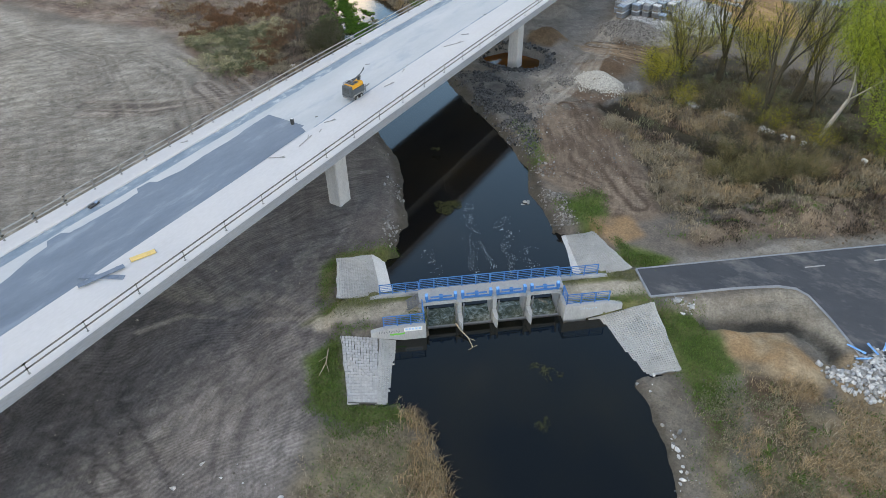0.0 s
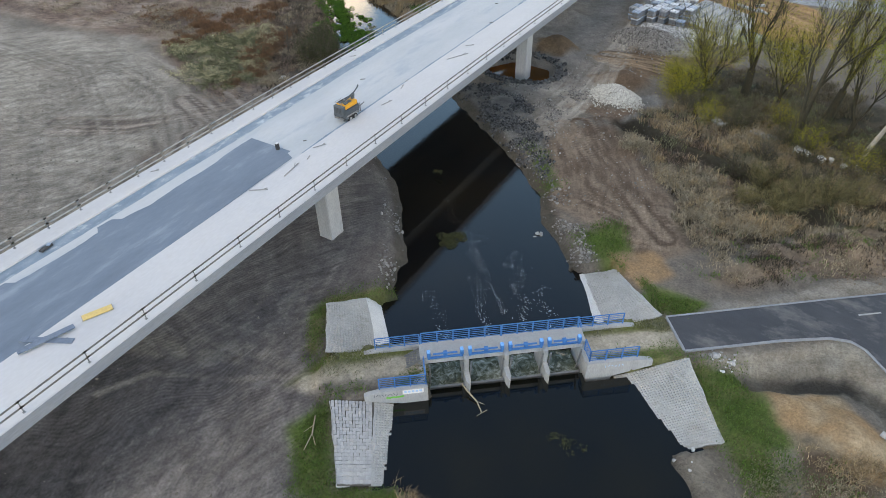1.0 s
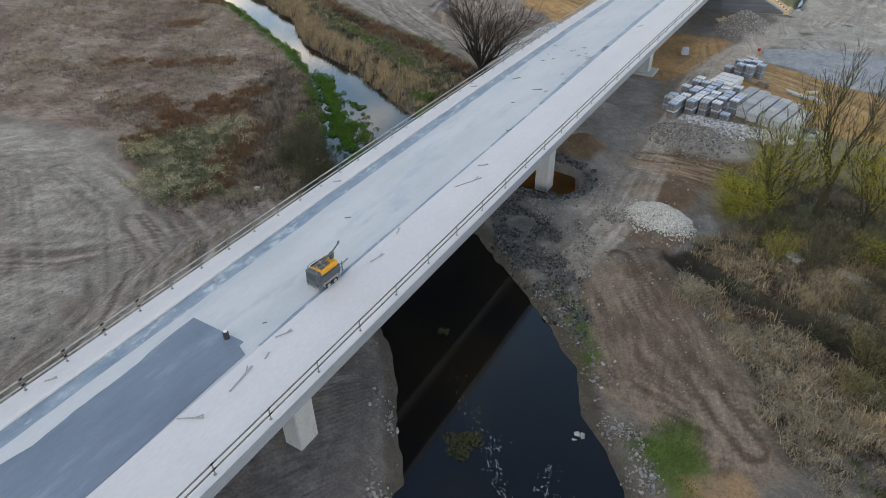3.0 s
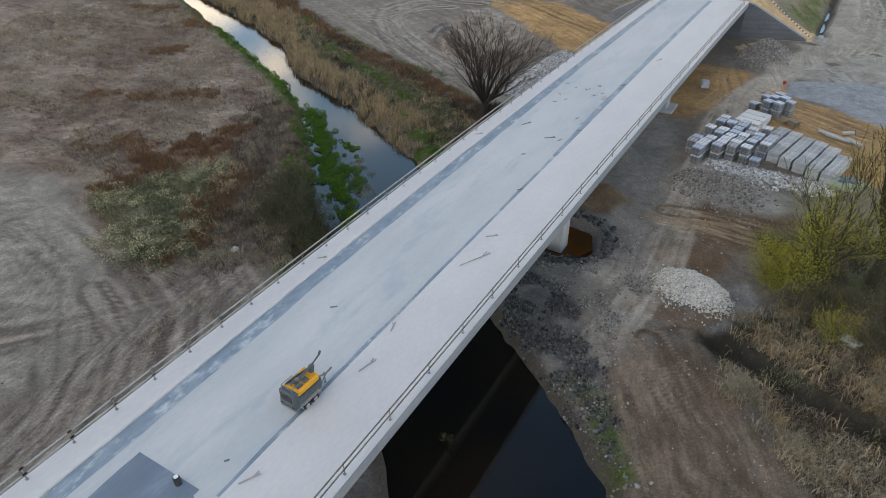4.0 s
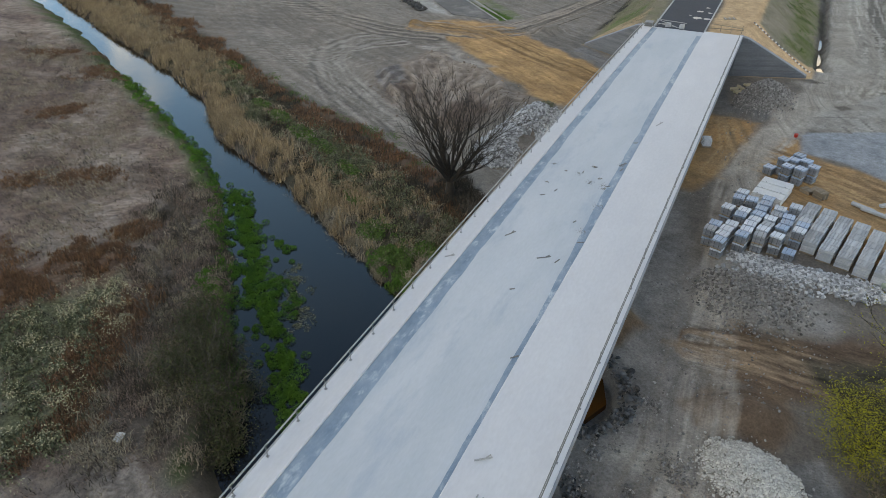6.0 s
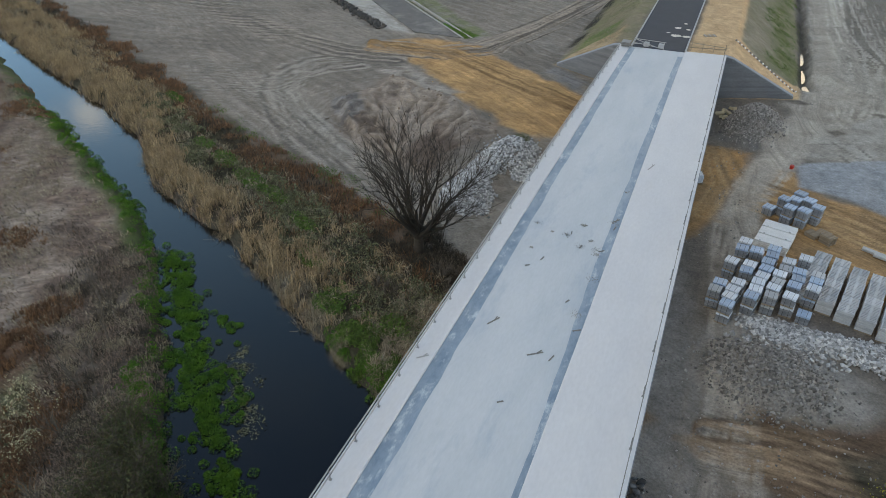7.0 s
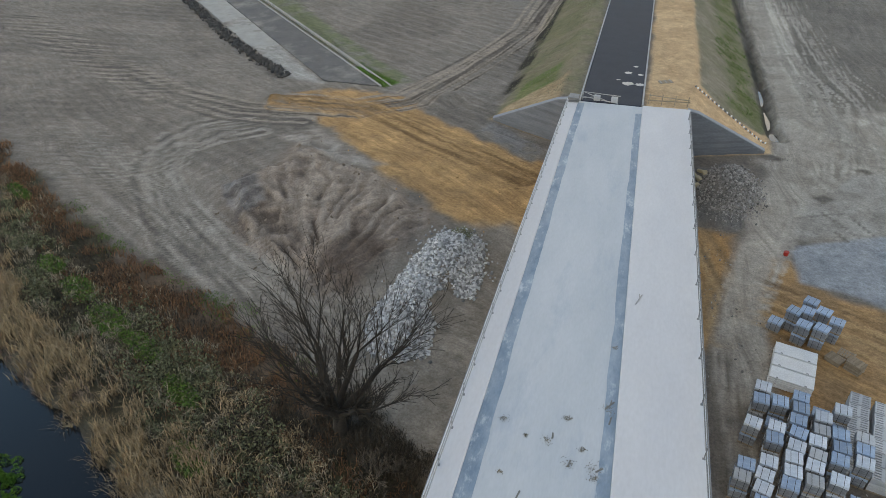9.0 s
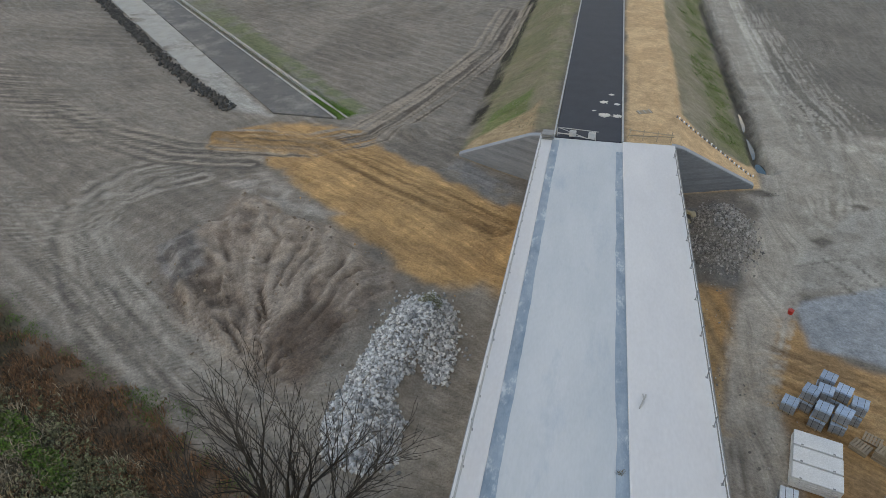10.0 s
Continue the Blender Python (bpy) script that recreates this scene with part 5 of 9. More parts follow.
# ---- bridge ----
def sweep(bm, x0, x1, lo, hi, y0, y1, step=4.0):
    """A bar along the bridge between two x, whose bottom and top stand lo and hi above the carriageway."""
    n = max(1, round((y1 - y0) / step))
    rings = []
    for k in range(n + 1):
        y = y0 + (y1 - y0) * k / n
        z = deck_z(y)
        rings.append([bm.verts.new((x, y, z + h)) for x, h in ((x0, lo), (x1, lo), (x1, hi), (x0, hi))])
    for a, b in zip(rings, rings[1:]):
        for i in range(4):
            bm.faces.new((a[i], a[(i + 1) % 4], b[(i + 1) % 4], b[i]))
    bm.faces.new(rings[0][::-1])
    bm.faces.new(rings[-1])
    bmesh.ops.recalc_face_normals(bm, faces=bm.faces)
    return bm


def section(bm, profile, y0, y1, step=4.0):
    n = max(1, round((y1 - y0) / step))
    rings = []
    for k in range(n + 1):
        y = y0 + (y1 - y0) * k / n
        rings.append([bm.verts.new((x(y) if callable(x) else x, y, deck_z(y) + h)) for x, h in profile])
    m = len(profile)
    for a, b in zip(rings, rings[1:]):
        for i in range(m):
            bm.faces.new((a[i], a[(i + 1) % m], b[(i + 1) % m], b[i]))
    bm.faces.new(rings[0][::-1])
    bm.faces.new(rings[-1])
    bmesh.ops.recalc_face_normals(bm, faces=bm.faces)
    return bm


def kerb_w(y):
    """Inner edge of the western kerb."""
    return -48.35 - 0.15 * min(1.0, max(0.0, (y - 45) / 15.0)) - 0.12 * min(1.0, max(0.0, (y - 118) / 30.0))


def kerb_e(y):
    """Inner edge of the eastern walkway."""
    return -40.42 - 0.52 * min(1.0, max(0.0, (y - 92) / 58.0))


DECK_W, DECK_E, DECK_N, DECK_S = -50.0, -35.45, 157.2, -45.0
bridge = thing("bridge", "long road bridge under construction with a pale bare concrete deck", "bridge")
part("deck_slab", section(bmesh.new(), [(DECK_W + 0.12, 0.0), (DECK_E - 0.12, 0.0), (DECK_E - 0.12, -0.32), (-38.6, -0.55), (-38.9, -1.75), (-46.7, -1.75), (-47.0, -0.55), (DECK_W + 0.12, -0.32)], DECK_S, DECK_N), M_DECK, bridge)
part("west_kerb", section(bmesh.new(), [(DECK_W, -0.55), (DECK_W, 0.20), (DECK_W + 0.06, 0.23), (lambda y: kerb_w(y) - 0.06, 0.17), (kerb_w, 0.13), (kerb_w, 0.004), (DECK_W + 0.3, 0.004), (DECK_W + 0.3, -0.55)], DECK_S, DECK_N), M_WALK, bridge, "white coated concrete edge strip")
part("sidewalk", section(bmesh.new(), [(DECK_E, -0.55), (DECK_E - 0.3, -0.55), (DECK_E - 0.3, 0.004), (kerb_e, 0.004), (kerb_e, 0.13), (lambda y: kerb_e(y) + 0.06, 0.17), (DECK_E - 0.06, 0.24), (DECK_E, 0.21)], DECK_S, DECK_N), M_WALK, bridge, "wide white coated concrete walkway")

# Strips over the deck's edges; their darker grey has side shade put in.
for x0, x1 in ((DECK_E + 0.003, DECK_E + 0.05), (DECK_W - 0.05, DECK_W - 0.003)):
    part("edge_beam", sweep(bmesh.new(), x0, x1, -0.62, 0.17, DECK_S, DECK_N), M_FASCIA, bridge, "grey concrete edge beam with side shade in its tone")


def ragged(bm, xa, xb, y0, y1, lift, wob, seed, step=0.7):
    """A thin coat on the deck whose two long edges wander."""
    n = int((y1 - y0) / step)
    rows = []
    for k in range(n + 1):
        y = y0 + (y1 - y0) * k / n
        da, db = wob[0] * fbm(np.array(y), np.array(3.0 + seed), 2.5, 4, seed), wob[1] * fbm(np.array(y), np.array(9.0 + seed), 2.5, 4, seed + 5)
        z = deck_z(y) + lift
        rows.append((bm.verts.new((xa(y) + float(da), y, z)), bm.verts.new((xb(y) + float(db), y, z))))
    for (a, b), (c, d) in zip(rows, rows[1:]):
        bm.faces.new((a, b, d, c))
    made = bmesh.ops.extrude_face_region(bm, geom=list(bm.faces))
    bmesh.ops.translate(bm, verts=[v for v in made["geom"] if isinstance(v, bmesh.types.BMVert)], vec=(0, 0, 0.006))
    bmesh.ops.recalc_face_normals(bm, faces=bm.faces)
    return bm


part("gutter", ragged(bmesh.new(), lambda y: kerb_w(y) + 0.01, lambda y: kerb_w(y) + 1.12 - 0.3 * min(1.0, max(0.0, (y - 80) / 40.0)), DECK_S, DECK_N - 0.6, 0.006, (0, 0.07), 3), M_GUTTER, bridge, "blue-grey waterproofing strip along the edge")
part("gutter", ragged(bmesh.new(), lambda y: kerb_e(y) - (0.33 if y < 82 else 0.74 if y > 96 else 0.33 + 0.41 * (y - 82) / 14), lambda y: kerb_e(y) - 0.01, 42.5, DECK_N - 2.4, 0.006, (0.07, 0), 7), M_GUTTER, bridge, "blue-grey waterproofing strip with pale smears")


def patch_west(y):
    if 26.4 < y < 28.0 or 18.2 < y < 19.6:
        return -47.0
    return -45.5 - 0.9 * float(smooth(13, 18, y)) + 0.5 * float(smooth(28, 31, y)) - 0.3 * float(smooth(37, 40, y))


part("sealing_coat", ragged(bmesh.new(), patch_west, lambda y: -40.55 - 0.25 * float(smooth(30, 42, y)) - (0.9 if y > 41.6 else 0.0), DECK_S, 42.3, 0.018, (0.16, 0.0), 11, 0.4), M_PATCH, bridge, "dark grey-blue sealing coat half way over the carriageway")


def piers_at(y):
    zt = deck_z(y) - 1.7
    for x in (-38.9, -46.4):
        zb = min(float(ground_z(x, y)), -1.9) - 0.8
        bm = bmesh.new()
        box(bm, (x, y, (zt + zb) / 2), (1.5, 1.8, zt - zb), bevel=0.09)
        part("pier", bm, M_CONC, bridge, "plain grey concrete pier")


for py in (2.5, 42.9, 84.2, 121.0):
    piers_at(py)
bm = bmesh.new()
box(bm, (-38.9, 121.0, -1.75), (3.4, 3.4, 0.5), bevel=0.06)
part("pier_footing", bm, M_CONC, bridge)

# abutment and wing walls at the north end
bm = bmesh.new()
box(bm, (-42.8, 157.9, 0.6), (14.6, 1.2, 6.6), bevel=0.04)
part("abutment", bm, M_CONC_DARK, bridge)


def wing(x0, x1, k, face):
    """A wall that runs back from the deck's corner, its top falling with the embankment; board-marked face, pale coping."""
    n, t = 8, 0.6
    for name, lo, hi, mat, grow in (("wing_wall", None, 0.0, face, 0.0), ("coping", 0.0, 0.11, M_FASCIA, 0.05)):
        bm = bmesh.new()
        rings = []
        for i in range(n + 1):
            x = x0 + (x1 - x0) * i / n
            y = 157.5 + abs(x - x0) * k
            top = 4.3 - max(0.0, abs(x - x0) - 0.6) * 0.60
            low = -2.6 if lo is None else top + lo
            rings.append([bm.verts.new(v) for v in ((x, y - t / 2 - grow, low), (x, y + t / 2 + grow, low), (x, y + t / 2 + grow, top + hi), (x, y - t / 2 - grow, top + hi))])
        for a, b in zip(rings, rings[1:]):
            for i in range(4):
                bm.faces.new((a[i], a[(i + 1) % 4], b[(i + 1) % 4], b[i]))
        bm.faces.new(rings[0][::-1])
        bm.faces.new(rings[-1])
        bmesh.ops.recalc_face_normals(bm, faces=bm.faces)
        wall = part(name, bm, mat, bridge)
        if name == "coping":
            continue
        way = 1 if x1 > x0 else -1
        for c in range(18):
            z0, z1 = -2.5 + 0.38 * c, -2.5 + 0.38 * c + 0.345
            reach = min(abs(x1 - x0), 0.6 + (4.24 - z1) / 0.60)
            if reach < 0.8 or z1 > 4.2:
                continue
            bm = bmesh.new()
            d = 0.012 + 0.014 * (c * 7 % 5) / 4
            quad = [(x0, 157.5 - t / 2, z0), (x0 + way * reach, 157.5 + reach * k - t / 2, z0)]
            fr = [bm.verts.new((px, py - d, z)) for z in (z0, z1) for px, py, _ in quad]
            bk = [bm.verts.new((px, py + 0.02, z)) for z in (z0, z1) for px, py, _ in quad]
            for q in ((fr[0], fr[1], fr[3], fr[2]), (fr[2], fr[3], bk[3], bk[2]), (fr[0], bk[0], bk[1], fr[1]), (fr[1], bk[1], bk[3], fr[3]), (fr[0], fr[2], bk[2], bk[0])):
                bm.faces.new(q)
            bmesh.ops.recalc_face_normals(bm, faces=bm.faces)
            part("board_course", bm, face, wall)


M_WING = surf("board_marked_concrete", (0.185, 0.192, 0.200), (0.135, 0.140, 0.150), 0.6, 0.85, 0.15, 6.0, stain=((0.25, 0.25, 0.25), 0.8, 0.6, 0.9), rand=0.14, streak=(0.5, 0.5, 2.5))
# East wing wall: a darker tone of the same board-marked concrete.
M_WING_E = surf("dark_board_marked_concrete", (0.088, 0.097, 0.110), (0.122, 0.131, 0.145), 0.6, 0.85, 0.15, 6.0, stain=((0.165, 0.172, 0.18), 0.8, 0.6, 0.9), rand=0.14, streak=(0.5, 0.5, 2.5))
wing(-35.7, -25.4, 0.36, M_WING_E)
wing(-50.0, -60.4, 0.48, M_WING)


def railing(name, x, y0, y1, gap, mat, r, label):
    t = thing(name, label, "railing")
    n = round((y1 - y0) / gap)
    ys = [y0 + (y1 - y0) * k / n for k in range(n + 1)]
    for y in ys:
        bm = bmesh.new()
        tube(bm, (x, y, deck_z(y) + 0.15), (x, y, deck_z(y) + 1.18), 0.035, n=5)
        box(bm, (x, y, deck_z(y) + 0.23), (0.16, 0.16, 0.05))
        part("post", bm, M_STEEL, t)
    for h in (0.68, 1.14):
        for a, b in zip(ys, ys[1:]):
            bm = bmesh.new()
            box(bm, (x + 0.04, (a + b) / 2, (deck_z(a) + deck_z(b)) / 2 + h), (0.05, b - a + 0.25, r), tilt=(math.degrees(math.atan2(deck_z(b) - deck_z(a), b - a)), 0, 0))
            part("rail", bm, mat, t)
    return t


railing("railing", -35.74, -40, 154, 4.1, M_RAILW, 0.10, "temporary railing of dark weathered planks on thin posts")
railing("railing", -49.72, -40, 154, 2.7, M_RAILG, 0.10, "temporary railing of grey planks on thin posts")

# road on the embankment
road = bmesh.new()
prism(road, [(-48.3, 157.4), (-41.1, 157.4), (-41.0, 215), (-40.6, 420), (-48.8, 420), (-48.5, 215)], 3.9, 4.24)
tagged(part("road_embankment", road, M_ASPH_NEW), "fresh black asphalt road on the embankment", "road", kind="structure")
for kx in (-48.5, -40.95):
    bm = bmesh.new()
    prism(bm, [(kx - 0.09, 157.6), (kx + 0.09, 157.6), (kx + 0.15, 420), (kx - 0.03, 420)], 3.9, 4.32)
    tagged(part("kerb", bm, M_CONC), "pale concrete kerb beside the new road", "kerb", kind="structure")

# paved farm road by the weir
road = bmesh.new()
prism(road, [(-8.55, 46.9), (-6.45, 44.25), (-0.5, 48.9), (2.6, 51.0), (4.0, 51.45), (5.2, 51.0), (7.0, 49.1), (9.0, 46.6), (14.0, 40.0), (24.0, 27.0), (40.0, 6.0), (44.4, 9.4), (28.4, 30.4), (19.0, 42.6), (15.5, 47.5), (14.2, 51.0), (14.6, 55.2), (17.5, 60.6), (24.0, 66.4), (60.0, 94.4), (60.0, 100.4), (10.4, 61.8), (0.9, 54.4)], -1.45, -1.16)
tagged(part("road_farm", road, M_ASPH), "grey worn asphalt road with a curved corner", "road", kind="structure")
for pts in ([(-8.62, 46.98), (0.86, 54.5), (10.36, 61.9), (60.0, 100.6)], [(-6.38, 44.16), (-0.44, 48.8), (2.64, 50.88), (4.0, 51.3), (5.1, 50.88), (6.9, 49.0), (8.9, 46.5), (13.9, 39.9), (23.9, 26.9), (39.9, 5.9)], [(-8.62, 46.9), (-6.5, 44.2)]):
    bm = bmesh.new()
    for (ax, ay), (bx, by) in zip(pts, pts[1:]):
        ll, ang = math.hypot(bx - ax, by - ay), math.degrees(math.atan2(by - ay, bx - ax))
        box(bm, ((ax + bx) / 2, (ay + by) / 2, -1.25), (ll + 0.1, 0.15, 0.26), rot=ang, bevel=0.02)
    tagged(part("kerb", bm, M_FASCIA), "grey concrete edging of the farm road", "kerb", kind="structure")
bm = bmesh.new()
for k in range(3):
    x, y = 5.0 + 5.2 * k, 55.2 + 4.1 * k
    box(bm, (x, y, -1.152), (1.9, 0.14, 0.008), rot=38.3)
tagged(part("road_marking", bm, M_LINE), "worn pale dashes on the asphalt", "road marking", kind="structure")

# farm road in the north-west with its gravel shoulder and kerbs
bm = bmesh.new()
prism(bm, [(-153.6, 222.9), (-113.6, 186.2), (-96.4, 171.0), (-90.1, 170.8), (-146.1, 223.5), (-240.2, 330.0), (-249.0, 330.0)], -3.2, -2.2)
tagged(part("road_shoulder", bm, M_GRAVEL), "wide pale gravel shoulder of the farm road", "shoulder", kind="structure")
road = bmesh.new()
prism(road, [(-146.0, 223.6), (-90.0, 171.0), (-80.4, 171.0), (-138.4, 224.4), (-232, 330), (-240, 330)], -3.2, -2.16)
tagged(part("road_track", road, M_TRACKWAY), "grey asphalt farm road under construction", "road", kind="structure")
for pts in ([(-80.2, 170.8), (-138.2, 224.2), (-231.6, 329.6)], [(-78.6, 171.2), (-136.4, 224.6), (-229.6, 329.6)]):
    bm = bmesh.new()
    for (ax, ay), (bx, by) in zip(pts, pts[1:]):
        box(bm, ((ax + bx) / 2, (ay + by) / 2, -2.3), (math.hypot(bx - ax, by - ay), 0.3, 0.5), rot=math.degrees(math.atan2(by - ay, bx - ax)))
    tagged(part("kerb", bm, M_GRAVEL), "pale concrete kerb of the farm road", "kerb", kind="structure")


# ---- weir with sluice gates ----
weir = thing("weir", "concrete weir with blue sluice gates across the river", "weir", m=SLUICE)
U0, U1 = -6.1, 5.6
PIERS = (-3.1, -0.15, 2.75)
for s, ui, uo, front in ((-1, U0, -10.6, -2.15), (1, U1, 10.6, -1.75)):
    bm = bmesh.new()
    a, b = min(ui, ui + s * 1.0), max(ui, ui + s * 1.0)
    box(bm, ((a + b) / 2, (front + 2.1) / 2, -2.7), (b - a, 2.1 - front, 3.1), bevel=0.05)
    part("abutment", bm, M_CONC, weir)
    for v in (front, 1.75):
        bm = bmesh.new()
        lo, hi = min(ui, uo), max(ui, uo)
        inner, outer = (hi, lo) if s < 0 else (lo, hi)
        pts = [(inner, -3.9), (inner, -0.78), (outer + (-s) * 1.2, -0.9), (outer, -1.15), (outer, -1.7), (outer - s * 3.0, -2.4), (outer - s * 3.4, -3.9)]
        fr = [bm.verts.new((p, v - 0.2, z)) for p, z in pts]
        bk = [bm.verts.new((p, v + 0.2, z)) for p, z in pts]
        bm.faces.new(fr)
        bm.faces.new(bk[::-1])
        for i in range(len(pts)):
            j = (i + 1) % len(pts)
            bm.faces.new((fr[i], fr[j], bk[j], bk[i]))
        bmesh.ops.recalc_face_normals(bm, faces=bm.faces)
        part("wing_wall", bm, M_CONC, weir, "pale concrete wing wall")
for u in PIERS:
    bm = bmesh.new()
    prism(bm, [(u - 0.17, 1.4), (u - 0.17, -1.7), (u, -2.15), (u + 0.17, -1.7), (u + 0.17, 1.4)], -4.2, -1.35)
    part("pier", bm, M_CONC, weir, "pointed pale concrete pier")
    bm = bmesh.new()
    box(bm, (u, 0.1, -0.75), (0.34, 1.9, 1.3), bevel=0.03)
    part("pier_head", bm, M_CONC, weir)
bm = bmesh.new()
box(bm, ((U0 + U1) / 2, 0.45, -0.2), (U1 - U0 + 0.6, 1.5, 0.22), bevel=0.02)
part("walkway", bm, M_CONC, weir, "narrow concrete walkway above the gates")
bm = bmesh.new()
box(bm, ((U0 + U1) / 2, -0.40, -0.34), (U1 - U0, 0.14, 0.36))
part("gate_beam", bm, M_CONC, weir)
BAYS = [(U0, PIERS[0]), (PIERS[0], PIERS[1]), (PIERS[1], PIERS[2]), (PIERS[2], U1)]
for a, b in BAYS:
    a, b = a + 0.22, b - 0.22
    bm = bmesh.new()
    box(bm, ((a + b) / 2, -1.22, -3.2), (b - a, 0.14, 1.9))
    for k in range(3):
        box(bm, ((a + b) / 2, -1.33, -3.9 + 0.6 * k), (b - a, 0.1, 0.1))
    part("gate", bm, M_STEEL, weir, "dark steel sluice gate")
    for u in (a + 0.08, b - 0.08):
        bm = bmesh.new()
        box(bm, (u, -0.86, -1.35), (0.10, 0.12, 2.6), tilt=(12, 0, 0))
        part("guide", bm, M_STEEL, weir)
        bm = bmesh.new()
        box(bm, (u, -0.42, 0.40), (0.27, 0.36, 0.42), bevel=0.04)
        box(bm, (u, -0.42, 0.06), (0.18, 0.22, 0.28))
        part("hoist_box", bm, M_BLUE, weir, "blue gate hoist casing")
        bm = bmesh.new()
        box(bm, (u, -0.42, 0.66), (0.25, 0.33, 0.12), bevel=0.04)
        part("hoist_cap", bm, M_BLUE_CAP, weir, "light blue cap of the gate hoist")
    bm = bmesh.new()
    tube(bm, (a + 0.4, -0.42, 0.36), (b - 0.4, -0.42, 0.36), 0.07, n=8)
    box(bm, ((a + b) / 2, -0.48, 0.05), (b - a - 0.3, 0.12, 0.14))
    box(bm, ((a + b) / 2, -0.42, 0.36), (0.3, 0.3, 0.3), bevel=0.03)
    part("drive_shaft", bm, M_BLUE, weir, "blue drive shaft between hoists")


def blue_railing(pts, base, label="blue painted steel railing beside the weir", h=1.1):
    """Railing through local points (u, v) with posts and horizontal bars."""
    t = thing("blue_railing", label, "railing", "blue railings of the weir", m=SLUICE)
    for (ua, va), (ub, vb) in zip(pts, pts[1:]):
        ll = math.hypot(ub - ua, vb - va)
        n = max(1, round(ll / 1.25))
        for k in range(n + 1):
            u, v = ua + (ub - ua) * k / n, va + (vb - va) * k / n
            bm = bmesh.new()
            box(bm, (u, v, base + h / 2), (0.08, 0.08, h))
            part("post", bm, M_BLUE, t)
        for z, r in ((h, 0.045), (h * 0.82, 0.022), (h * 0.64, 0.022), (h * 0.46, 0.022), (h * 0.28, 0.022), (h * 0.12, 0.03)):
            bm = bmesh.new()
            tube(bm, (ua, va, base + z), (ub, vb, base + z), r, n=5)
            part("bar", bm, M_BLUE, t)
    return t


blue_railing([(U0 - 0.1, 1.12), ((U0 + U1) / 2, 1.12)], -0.1)
blue_railing([((U0 + U1) / 2 + 0.08, 1.12), (U1 + 0.1, 1.12)], -0.1)
blue_railing([(-9.6, 1.75), (-6.3, 1.75), (-6.3, 1.1)], -0.85)
blue_railing([(9.5, 1.75), (5.9, 1.75), (5.9, 1.1)], -0.85)
blue_railing([(-9.5, -2.1), (-6.2, -2.1), (-6.2, -0.5)], -0.82)
blue_railing([(9.4, -1.7), (5.8, -1.7), (5.8, -0.5)], -0.82)

# grated steps at the west end of the walkway
steps = thing("steel_steps", "grey grated steps up to the weir's walkway", "steps", m=SLUICE)
for k in range(5):
    bm = bmesh.new()
    for j in range(5):
        box(bm, (-7.3 + 0.26 * k, 0.0 + 0.2 * j, -0.95 + 0.17 * k), (0.24, 0.14, 0.04))
    part("tread", bm, M_STEEL, steps)
for v in (-0.15, 0.95):
    bm = bmesh.new()
    box(bm, (-6.8, v, -0.68), (1.6, 0.05, 0.2), tilt=(0, -33, 0))
    part("stringer", bm, M_STEEL, steps)

# painted notices and spray paint on the upstream wing walls
notice = thing("wall_notice", "pale blue notice painted on the wing wall", "notice", m=SLUICE)
bm = bmesh.new()
box(bm, (-7.15, -2.355, -1.12), (1.5, 0.012, 0.42))
part("board", bm, M_WHITE, notice)
for k in range(5):
    bm = bmesh.new()
    box(bm, (-7.7 + 0.27 * k, -2.365, -1.08), (0.18, 0.012, 0.2))
    part("bar", bm, M_SKYB, notice)
graffiti = thing("graffiti", "green and dark spray paint on the concrete", "graffiti", m=SLUICE)
bm = bmesh.new()
for k in range(4):
    box(bm, (-8.9 + 0.3 * k, -2.355, -1.55 + 0.03 * (k % 2)), (0.34, 0.01, 0.16), tilt=(0, 12 - 8 * k, 0))
part("green_paint", bm, M_GRAFF, graffiti)
bm = bmesh.new()
for k in range(9):
    box(bm, (-9.9 + 0.2 * k, -2.357, -1.22 + 0.05 * math.sin(k * 2.1)), (0.05, 0.01, 0.24), tilt=(0, 40 * math.sin(k * 1.7), 0))
part("dark_paint", bm, M_GRAFFK, graffiti)
bm = bmesh.new()
for k in range(6):
    box(bm, (7.0 + 0.26 * k, -1.957, -1.25 + 0.05 * math.sin(k * 1.3)), (0.05, 0.01, 0.22), tilt=(0, 50 * math.sin(k * 2.3), 0))
part("blue_paint", bm, M_SKYB, graffiti)


# ---- stone-paved banks ----
def slope_sheet(name, side, s0, s1, mat, label, lift=0.0, ns=14, nf=12, parent=None):
    """A paved slope that follows the bank, 14 cm thick."""
    bm = bmesh.new()
    rows = []
    for i in range(ns + 1):
        row = []
        for j in range(nf + 1):
            s, f = s0 + (s1 - s0) * i / ns, j / nf
            edge = 0.022 * float(fbm(np.array(i * 0.9), np.array(j * 0.9), 3.0, 3, 6)) * (j in (0, nf) or i in (0, ns))
            x, y, z = apron_point(side, s + edge, f + edge)
            row.append(bm.verts.new((x, y, z + lift + 0.04 * float(fbm(np.array(x), np.array(y), 1.5, 3, 77)))))
        rows.append(row)
    for a, b in zip(rows, rows[1:]):
        for j in range(nf):
            bm.faces.new((a[j], a[j + 1], b[j + 1], b[j]))
    made = bmesh.ops.extrude_face_region(bm, geom=list(bm.faces))
    bmesh.ops.translate(bm, verts=[v for v in made["geom"] if isinstance(v, bmesh.types.BMVert)], vec=(0, 0, -0.14))
    bmesh.ops.recalc_face_normals(bm, faces=bm.faces)
    return tagged(part(name, bm, mat, parent), label, "" if parent else "pavement", kind="" if parent else "structure")


